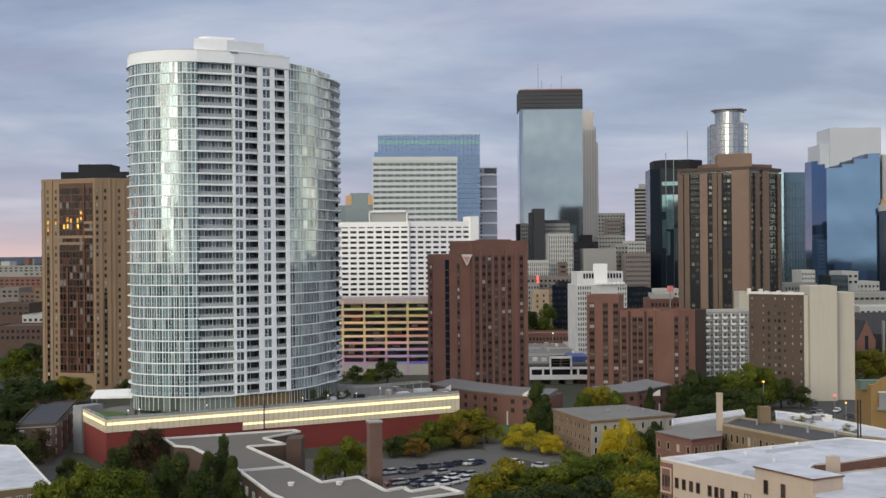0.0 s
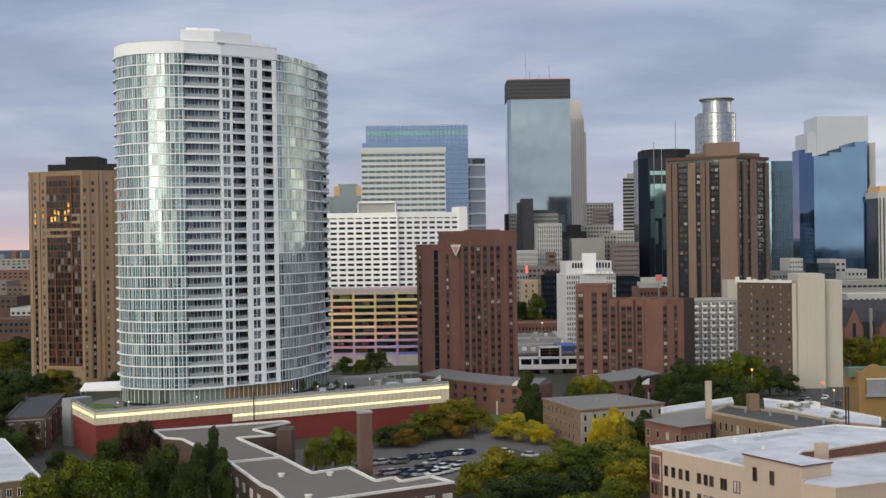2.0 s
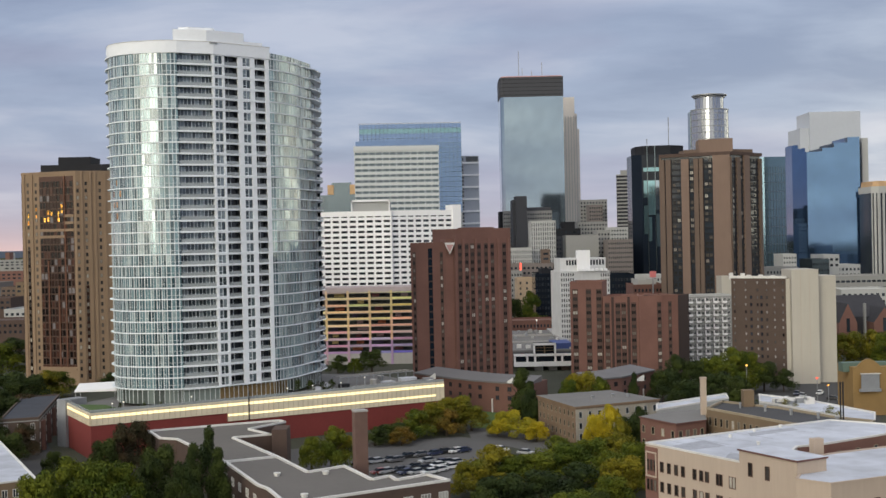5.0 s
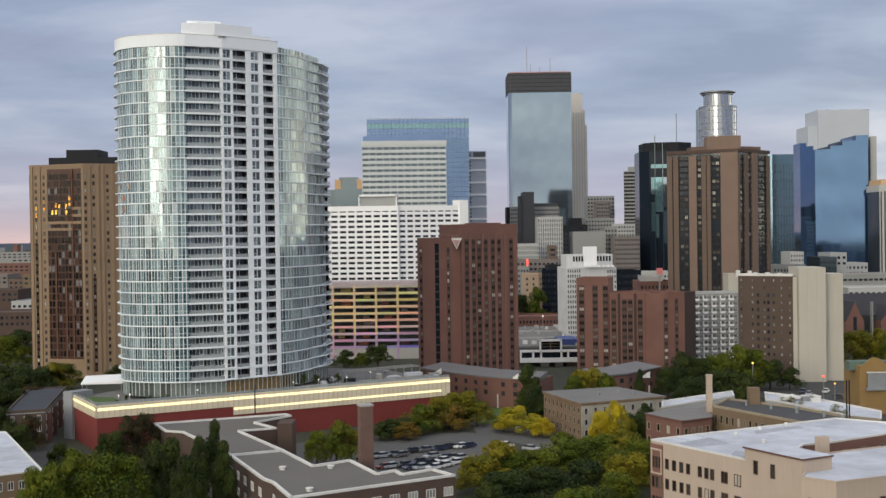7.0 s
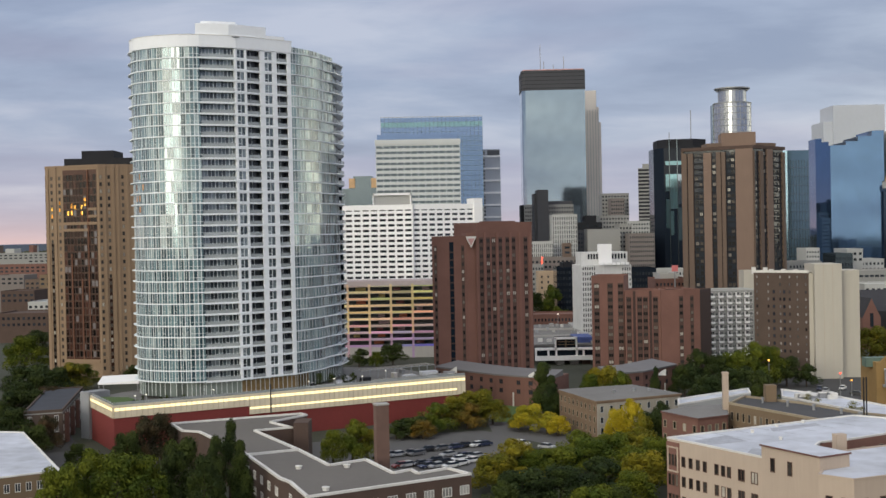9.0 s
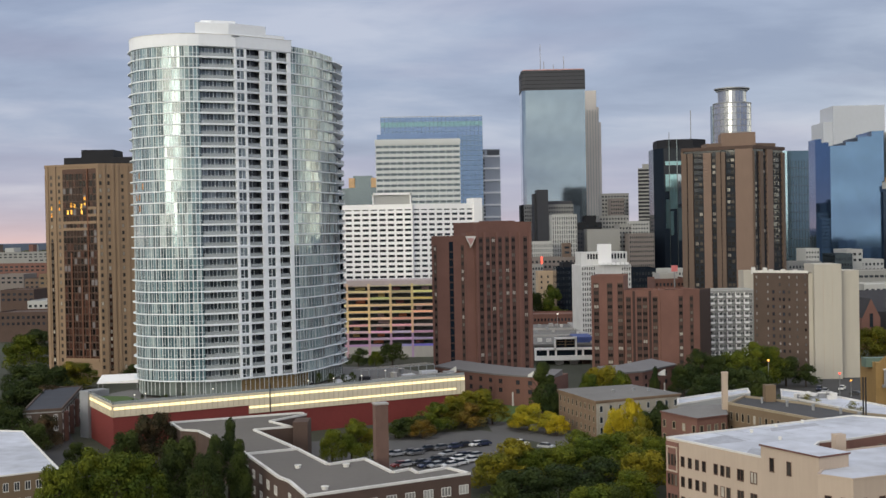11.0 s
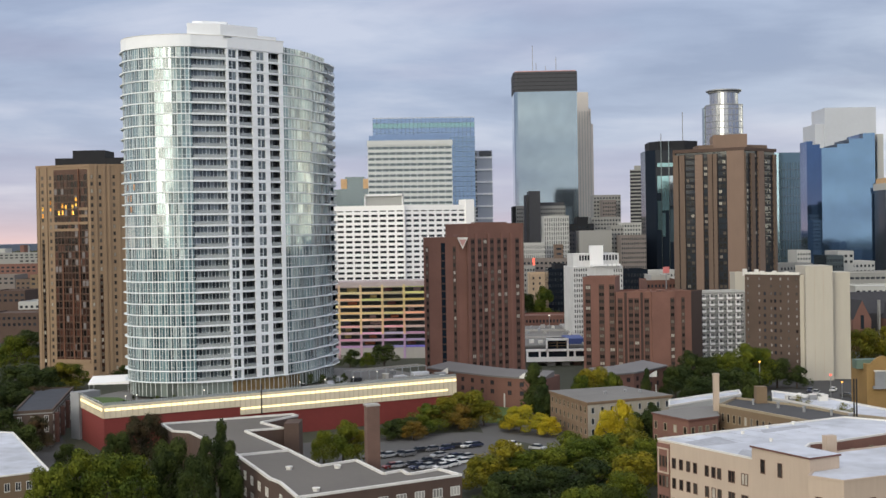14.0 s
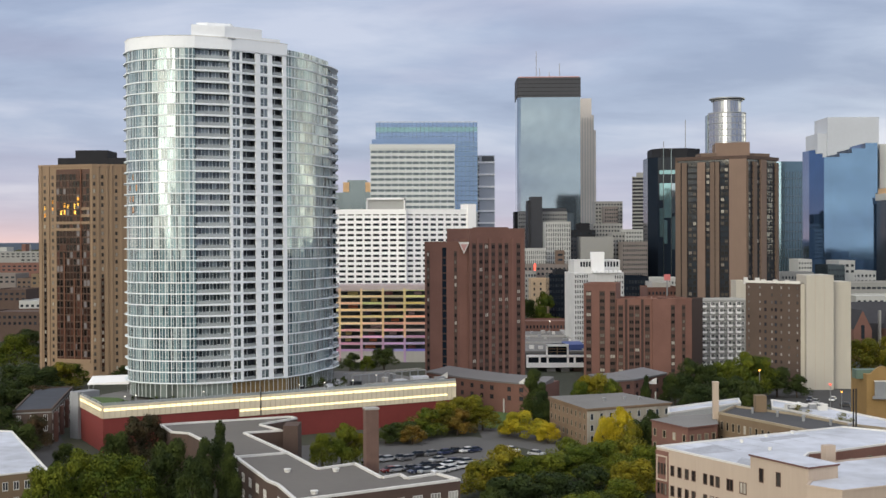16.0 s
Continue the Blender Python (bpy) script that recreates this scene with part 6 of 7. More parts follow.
def cream_building():
    at = (60, 205)
    o = lambda p: (p[0] - at[0], p[1] - at[1])
    T = thing("apartment_building", "cream stucco apartment building with a white flat roof", "apartment building", (*at, 0))
    zr = 18.0
    A, B = o((36.4, 215.1)), o((48.1, 195.2))
    body = [A, B, o((56.4, 198.1)), o((61.3, 207.9)), o((67.1, 210.2)), o((88.8, 223.8)), o((86.5, 228.7)), o((76.3, 236.7))]
    a = Acc()
    a.prism(body, 0, zr)
    part("wall", a, M["cream"], T)
    a = Acc()
    a.prism(offset(body, -0.3), zr, zr + 0.05)
    part("roof", a, M["whiteroof"], T, "weathered white membrane roof")
    roof_rim(T, body, zr, 0.3, 0.35, M["coping"])
    for i in (3, 4):
        f = wall_frame(body[i], body[i + 1])
        a = Acc()
        a.wall(f, 0, f[3], 6, zr - 0.05, 0.0, 0.12)
        part("court_wall", a, M["brickred"], T, "brown brick court wall")
        if f[3] > 12:
            windows(T, f, span(3, f[3] - 3, 5), [zr - 2.2], 1.0, 1.6, (M["dglass"], M["tanrim"]), 0, False, 0.12)
    fr = wall_frame(A, B)
    s = fr[3]
    a = Acc()
    a.wall(fr, 0.0, s * 0.14, 0, zr - 0.4, 0.0, 0.18)
    part("brick_corner", a, M["brickred"], T, "brown brick corner bay")
    a = Acc()
    for z in (12.4, 16.6):
        a.wall(fr, 0.3, s * 0.135, z, z + 0.25, 0.18, 0.4)
    for q in (0.02, 0.95):
        a.wall(fr, 0.3 + (s * 0.13 - 0.3) * q, 0.52 + (s * 0.13 - 0.3) * q, 12.65, 16.6, 0.18, 0.36)
    part("stone_trim", a, M["cream"], T)
    rows = [14.5, 11.0, 7.5, 4.0]
    wm = (M["roomglass"], M["winframe"])
    windows(T, fr, [s * c for c in (0.035, 0.075, 0.115)], rows, 0.7, 2.0, (M["roomglass"], M["winframe"]), 0, True, 0.18)
    windows(T, fr, [s * c for c in (0.185, 0.265, 0.345, 0.42, 0.545, 0.615, 0.675)], rows, 0.95, 1.8, wm, 0)
    windows(T, fr, [s * c for c in (0.80, 0.93)], rows, 1.5, 1.9, wm, 1)
    # raised penthouse
    P, Q, R = o((48.1, 195.2)), o((54.1, 183.9)), o((59.5, 186.8))
    pen = [P, Q, R, (P[0] + R[0] - Q[0], P[1] + R[1] - Q[1])]
    a = Acc()
    a.prism(pen, 0, 20.0)
    part("raised_block", a, M["cream"], T, "taller cream stucco block")
    a = Acc()
    a.prism(offset(pen, 0.22), 20.0, 20.28, 0, 1)
    part("raised_roof", a, [M["copperline"], M["whiteroof"]], T, "white roof with a dark red edge")
    f2 = wall_frame(P, Q)
    windows(T, f2, [f2[3] * 0.20, f2[3] * 0.50], [17.3], 1.0, 2.2, wm, 0)
    windows(T, f2, [f2[3] * 0.52, f2[3] * 0.70, f2[3] * 0.9], [11.4, 7.8], 1.05, 2.1, wm, 0)
    # front wing with its own white roof
    low = [o((52.9, 180.7)), o((56.9, 176.7)), o((72.8, 183.6)), o((83.1, 209.5)), o((64.2, 200.6)), o((60.7, 197.8))]
    a = Acc()
    a.prism(low, 0, 18.0)
    part("front_wing", a, M["cream"], T, "cream stucco wing")
    a = Acc()
    a.prism(offset(low, -0.25), 18.0, 18.06)
    part("wing_roof", a, M["whiteroof"], T, "white membrane roof")
    roof_rim(T, low, 18.0, 0.25, 0.3, M["cream"])
    f3 = wall_frame(low[0], low[1])
    windows(T, f3, [f3[3] * 0.3, f3[3] * 0.75], [14.2, 10.6], 1.1, 2.1, wm, 0)
    f3 = wall_frame(low[1], low[2])
    windows(T, f3, span(2, f3[3] - 2, 5), [14.2, 10.6], 1.1, 2.1, wm, 0)
    a = Acc()
    c = o((62.8, 200.7))
    a.prism(quad((c[0] - 0.9, c[1]), (c[0] + 0.9, c[1] + 0.5), 1.4), 15, 20.6)
    part("roof_pillar", a, M["cream"], T)
    for patch, h in (([(40.5, 211.8), (42.0, 207.4), (49.6, 210.6), (47.2, 217.0)], 0.010), ([(46.6, 199.0), (48.6, 196.6), (51.0, 201.0), (49.0, 204.6)], 0.018), ([(56.4, 220.0), (66.9, 226.2), (66.6, 228.8), (56.8, 223.7)], 0.012)):
        a = Acc()
        a.prism([o(p) for p in patch], zr + 0.05, zr + 0.06 + h)
        part("roof_patch", a, M["patch"], T, "darker grey patch in the roof membrane")
    ua, ub = body[0], body[7]
    for k in range(1, 9):
        # welded seams across the membrane
        t = k / 9
        p = (ua[0] + (ub[0] - ua[0]) * t, ua[1] + (ub[1] - ua[1]) * t)
        q = (body[1][0] + (body[5][0] - body[1][0]) * t, body[1][1] + (body[5][1] - body[1][1]) * t)
        f5 = wall_frame(p, q)
        a = Acc()
        a.wall(f5, 0.6, f5[3] * 0.45, zr + 0.05, zr + 0.075, -0.06, 0.06)
        part("roof_seam", a, M["patch"], T)
    for px, py in ((6, 12), (12, 18), (18, 22), (9, 4)):
        c = o((46.5, 207.4))
        roof_cap(T, c[0] + px, c[1] + py, zr + 0.05, 0.3, 0.4)


M["patch"] = material("grey_roof_patch", (0.36, 0.375, 0.42), 0.8, 0, 0.3, 0.3, 1.5)
M["winframe"] = material("red_brown_window_frame", (0.10, 0.055, 0.04), 0.8)
M["tanrim"] = material("tan_stone_rim", (0.30, 0.25, 0.18), 0.85)
M["copperline"] = material("dark_red_edge", (0.13, 0.06, 0.05), 0.7)
cream_building()


def apartment_row():
    # brown brick corner block
    at = (54, 275)
    o = lambda p: (p[0] - at[0], p[1] - at[1])
    T = thing("apartment_building", "brown brick apartment block with a pale grey roof", "apartment building", (*at, 0))
    pts = [(45.5, 275.3), (51.4, 263.8), (58.9, 268.5), (61.5, 284.0), (52.9, 281.5)]
    poly = [o(p) for p in pts]
    a = Acc()
    a.prism(poly, 0, 13.5)
    part("wall", a, M["brickred"], T)
    a = Acc()
    a.prism(offset(poly, 0.25), 13.5, 13.9, 0, 1)
    part("roof", a, [M["copperline"], M["gravel"]], T, "pale grey roof with a dark edge")
    wm = (M["roomglass"], M["tanrim"])
    for i in (0, 1):
        f = wall_frame(poly[i], poly[i + 1])
        windows(T, f, span(1.2, f[3] - 1.2, 4), [11.3, 8.2, 5.0], 1.1, 1.7, wm, 0)
    # tan brick block
    at2 = (72, 262)
    o2 = lambda p: (p[0] - at2[0], p[1] - at2[1])
    T = thing("apartment_building", "tan brick apartment block with a dark flat roof", "apartment building", (*at2, 0))
    poly = [o2(p) for p in [(60.2, 273.2), (72.3, 248.3), (84.0, 240.5), (89.8, 249.7), (83.9, 255.8), (76.4, 271.4), (66.3, 284.2)]]
    a = Acc()
    a.prism(poly, 0, 15.4)
    part("wall", a, M["tanbrick"], T)
    a = Acc()
    a.prism(offset(poly, -0.4), 15.4, 15.45)
    part("roof", a, M["darkroof"], T, "dark weathered flat roof")
    roof_rim(T, poly, 15.4, 0.5, 0.45, M["tanrim"])
    f = wall_frame(poly[0], poly[1])
    windows(T, f, span(1.2, f[3] - 1.2, 14), [13.0, 9.8, 6.6], 0.9, 1.9, wm, 0)
    a = Acc()
    a.box(-2.8, -0.4, 13.6, 16.0, 15.4, 19.2)
    part("lift_housing", a, M["tanbrick"], T)
    for x, y, r in ((0, 6, 0.3), (4, 0, 0.35), (8, -6, 0.3), (-4, 12, 0.25), (10, -12, 0.4)):
        roof_cap(T, x, y, 15.4, r, 1.0, M["metal"])
    C = thing("chimney", "tall square cream-painted chimney above the roofs", "chimney", (60.1, 276, 0))
    zt = 22.4
    a = Acc()
    a.box(-0.62, 0.62, -0.62, 0.62, 0, zt - 0.4)
    part("shaft", a, M["cream"], C)
    a = Acc()
    a.box(-0.70, 0.70, -0.70, 0.70, zt - 0.4, zt)
    part("cap", a, M["cream"], C)
    # long white roofs behind
    for lab, pp, z, wall, roof in (
        ("long low building with a bright white roof", [(51.8, 289.5), (73.4, 307.6), (74.8, 316.3), (53.5, 299.2)], 13, M["stonelt"], M["whiteroof"]),
        ("low building with white roof membrane", [(77.3, 292.7), (80.6, 286.1), (87.6, 266.9), (91.8, 255.3), (97.5, 271.0), (89.5, 293.6), (80.7, 305.9)], 14, M["stonelt"], M["whiteroof"]),
    ):
        c = (sum(p[0] for p in pp) / len(pp), sum(p[1] for p in pp) / len(pp))
        flat_building(lab, pp, z, wall, roof, c, 0.4, 0.3)
    # masts on the roof
    for x in (1498, 1503):
        P = thing("roof_mast", "slim dark metal roof mast", "mast", (83.0 + (x - 1500) * 0.11, 250, 15.4))
        a = Acc()
        a.box(-0.12, 0.12, -0.12, 0.12, 0, 8.5)
        part("pole", a, M["blackcl"], P)
        a = Acc()
        a.box(-0.35, 0.35, -0.35, 0.35, 0, 0.6)
        part("base", a, M["blackcl"], P)
    for i in range(14):
        x = random.uniform(1378, 1436)
        U = thing("roof_unit", "small pale rooftop vent unit", "roof unit", ((x - 784) / 2148.0 * 292, random.uniform(288, 293), 14.03))
        a = Acc()
        w, h = random.uniform(0.5, 1.6), random.uniform(0.5, 1.4)
        a.box(-w, w, -0.6, 0.6, 0, h)
        part("casing", a, M["metal"] if i % 2 else M["coping"], U)
        a = Acc()
        a.box(-w - 0.1, w + 0.1, -0.7, 0.7, h, h + 0.12)
        part("lid", a, M["coping"], U)


M["darkroof"] = material("dark_tar_roof", (0.06, 0.06, 0.065), 0.9, 0, 0.25, 0.15, 1.5)
apartment_row()


M["palefront"] = material("pale_weathered_front", (0.33, 0.30, 0.255), 0.85, 0, 0.3, 0.25, 2, streak=1)
M["walkup"] = material("pink_tan_brick", (0.20, 0.135, 0.09), 0.9, 0, 0.25, 0.3, 3)


def tan_house():
    at = (44, 336)
    o = lambda p: (p[0] - at[0], p[1] - at[1])
    T = thing("apartment_building", "tan brick walk-up with a grey flat roof", "apartment building", (*at, 0))
    poly = [o(p) for p in [(27.8, 342.1), (35.5, 317.4), (59.5, 329.2), (49.3, 349.8)]]
    a = Acc()
    a.prism(poly, 0, 10)
    part("wall", a, M["walkup"], T)
    f0, f1 = wall_frame(poly[0], poly[1]), wall_frame(poly[1], poly[2])
    a = Acc()
    a.wall(f1, 0.01, f1[3], 0, 9.7, 0.0, 0.06)
    part("pale_front", a, M["palefront"], T, "pale weathered stone front")
    a = Acc()
    a.prism(offset(poly, 0.35), 10, 10.5, 0, 1)
    part("roof", a, [M["walkup"], M["gravel"]], T, "grey gravel roof")
    wm = (M["dglass"], M["stonelt"])
    windows(T, f0, span(1.5, f0[3] - 1.5, 9), [8.3, 5.4, 2.6], 0.95, 1.6, (M["dglass"], M["tanrim"]), 0)
    windows(T, f1, span(1.5, f1[3] - 1.5, 9), [8.2, 5.3, 2.5], 1.0, 1.7, wm, 0, True, 0.06)
    for x, y in ((-2, -3), (4, 0), (8, -1)):
        roof_cap(T, x, y, 10.5, 0.4, 0.6, M["metal"])


tan_house()


M["slateroof"] = material("blue_grey_tar_roof", (0.045, 0.05, 0.065), 0.9, 0, 0.25, 0.2, 1.5)


def left_near():
    pts = [(-92.7, 233.7), (-80.6, 241.8), (-105.7, 291.1), (-116.2, 293.7)]
    T, poly = flat_building("brick house block with a broad white flat roof", pts, 9, M["tanbrick"], M["whiteroof"], (-90, 260), 0.3, 0.3)
    f = wall_frame(poly[0], poly[1])
    windows(T, f, span(2, f[3] - 2, 6), [6.8, 3.6], 1.1, 1.7, (M["dglass"], M["coping"]), 1)
    pts = [(-117.0, 322.5), (-107.6, 326.0), (-117.5, 376.0), (-128.0, 373.0)]
    T, poly = flat_building("low red-brown brick row house with a dark blue-grey roof", pts, 9.4, M["brickbr"], M["slateroof"], (-117, 350), 0.35, 0.4, M["brickbr"])
    for i, n in ((0, 3), (1, 12)):
        f = wall_frame(poly[i], poly[i + 1])
        windows(T, f, span(1.6, f[3] - 1.6, n), [7.4, 4.6, 1.9], 1.1, 1.6, (M["roomglass"], M["coping"]), 1)
        a = Acc()
        a.wall(f, 0, f[3], 8.7, 9.0, 0.0, 0.15)
        part("cornice", a, M["stonegrey"], T)
    f = wall_frame(poly[1], poly[2])
    for s in (0.12, 0.37, 0.62, 0.87):
        a = Acc()
        a.wall(f, f[3] * s - 1.3, f[3] * s + 1.3, 0, 8.0, 0.0, 0.9)
        part("bay", a, M["brickred"], T, "projecting red brick bay")


left_near()


def ochre_theatre():
    d = 360
    X = lambda x: (x - 784) / 2148.0 * d + 1.4 - 130
    Zt = lambda y: 55 + (410 - y) / 2148.0 * d
    T = thing("theatre", "ochre stucco building with an arched front and green trim", "theatre", (130, d, 0))
    a = Acc()
    a.box(X(1510), X(1580), 0, 14, 0, Zt(652))
    n = 12
    b = len(a.v)
    arc = [(X(1517) + (X(1560) - X(1517)) * i / n, Zt(652) + math.sin(math.pi * i / n) * 2.4) for i in range(n + 1)]
    a.v += [(x, 0, z) for x, z in arc] + [(x, 1, z) for x, z in arc]
    a.f += [tuple(b + i for i in range(n + 1)), tuple(b + n + 1 + i for i in reversed(range(n + 1)))]
    a.s += [0, 0]
    for i in range(n):
        a.f.append((b + i, b + n + 1 + i, b + n + 2 + i, b + i + 1))
        a.s.append(0)
    part("front", a, M["ochre"], T)
    a = Acc()
    a.box(X(1498), X(1590), 3, 7, Zt(662), Zt(646))
    part("green_trim", a, M["greengl"], T, "green copper roof trim")
    a = Acc()
    a.box(X(1522), X(1554), -1.4, -1.0, Zt(690), Zt(663))
    a.box(X(1519), X(1557), -1.5, -0.6, Zt(695), Zt(690))
    part("sign_board", a, [M["metal"]], T, "dark grey sign board in a pale frame")
    a = Acc()
    a.box(X(1520), X(1556), -1.6, -1.4, Zt(664), Zt(662))
    part("sign_frame", a, M["coping"], T)


ochre_theatre()

# ---- trees ----
TREES = {}


def crown_mesh(seed, h, r, leaf, n, tall, name):
    """Leaves on many uneven lobes, with gaps between and a ragged edge."""
    rnd = random.Random(seed)
    lobes = []
    for i in range(26):
        t = rnd.random()
        a = rnd.uniform(0, 6.28)
        k = r * (0.78 if not tall else 0.5) * math.sqrt(rnd.random()) * (1.12 - 0.75 * t * t)
        lobes.append((k * math.cos(a), k * math.sin(a), h * (0.24 + 0.68 * t), r * (rnd.uniform(0.20, 0.44) if not tall else rnd.uniform(0.38, 0.66)) * (1.1 - 0.4 * t)))
    v, f = [], []
    for i in range(n):
        x, y, z, q = rnd.choice(lobes)
        d = Vector((rnd.gauss(0, 1), rnd.gauss(0, 1), rnd.gauss(0.1, 0.9))).normalized()
        c = Vector((x, y, z)) + d * q * rnd.uniform(0.6, 1.0) ** 0.5 * rnd.choice((1.0, 1.0, 1.0, 1.18))
        u = Vector((rnd.gauss(0, 1), rnd.gauss(0, 1), rnd.gauss(0, 1)))
        nrm = (d * 1.0 + u * 0.42).normalized()
        e1 = nrm.orthogonal().normalized()
        e1.rotate(Matrix.Rotation(rnd.uniform(0, 6.28), 3, nrm))
        e2 = nrm.cross(e1)
        s = leaf * rnd.uniform(0.5, 1.2)
        b = len(v)
        v += [tuple(c + e1 * s), tuple(c + e2 * s * 0.62 + nrm * s * 0.15), tuple(c - e1 * s), tuple(c - e2 * s * 0.62 + nrm * s * 0.1)]
        f.append((b, b + 1, b + 2, b + 3))
    me = bpy.data.meshes.new(name)
    me.from_pydata(v, [], f)
    return me


def trunk_mesh(seed, h, r):
    rnd = random.Random(seed)
    v, f = [], []

    def limb(p, q, r0, r1, n=6):
        b = len(v)
        ax = (Vector(q) - Vector(p)).normalized()
        e1 = ax.orthogonal().normalized()
        e2 = ax.cross(e1)
        for c, rr in ((Vector(p), r0), (Vector(q), r1)):
            for i in range(n):
                a = 6.283 * i / n
                v.append(tuple(c + e1 * rr * math.cos(a) + e2 * rr * math.sin(a)))
        for i in range(n):
            j = (i + 1) % n
            f.append((b + i, b + j, b + n + j, b + n + i))

    limb((0, 0, 0), (0.1, 0.05, h * 0.35), 0.30, 0.2, 8)
    limb((0.1, 0.05, h * 0.35), (0, 0.1, h * 0.8), 0.24, 0.07)
    for i in range(6):
        a, z = rnd.uniform(0, 6.28), h * rnd.uniform(0.28, 0.5)
        limb((0.08, 0.05, z), (math.cos(a) * r * 0.6, math.sin(a) * r * 0.6, z + h * rnd.uniform(0.15, 0.3)), 0.13, 0.04)
    me = bpy.data.meshes.new("trunk")
    me.from_pydata(v, [], f)
    me.materials.append(M["bark"])
    return me


KINDS = {
    "green": ("leaf_green", "full green broadleaf street tree"), "dark": ("leaf_dark", "dark green tree with a dense crown"),
    "olive": ("leaf_olive", "olive-green tree turning yellow in autumn"), "yellow": ("leaf_yellow", "bright yellow autumn street tree"),
    "orange": ("leaf_orange", "orange-tinged autumn street tree"), "russet": ("leaf_red", "dark russet autumn tree"),
}


def tree(x, y, h, r, kind, seed=0, tall=False, z=0.0, detail=9000):
    key = (kind, seed % 3, tall, detail)
    if key not in TREES:
        me = crown_mesh(seed % 3 + (10 if tall else 0), 10.0, 4.5 if not tall else 2.6, 0.21 if detail > 1500 else 0.5, detail, tall, "crown")
        me.materials.append(M[KINDS[kind][0]])
        TREES[key] = (me, trunk_mesh(seed % 3, 10.0, 4.5))
    cm, tm = TREES[key]
    T = tagged(new("tree"), KINDS[kind][1], "tree", "street trees")
    T.location, T.rotation_euler = (x, y, z), (0, 0, seed * 1.7)
    k = r / (4.5 if not tall else 2.6)
    T.scale = (k, k, h / 10.0)
    part("trunk", tm, None, T)
    part("crown", cm, None, T)


def tree_at(px, top, d, h_or_r, kind, seed, tall=False, detail=9000):
    """A tree at a bearing and distance, its top at a height; r is the crown's radius."""
    X = (px - 784) / 2148.0 * d
    zt = 55 + (431.5 - 0.014 * px - top) / 2148.0 * d
    tree(X, d, max(4, zt) * 1.04, h_or_r, kind, seed, tall, 0.0, detail)


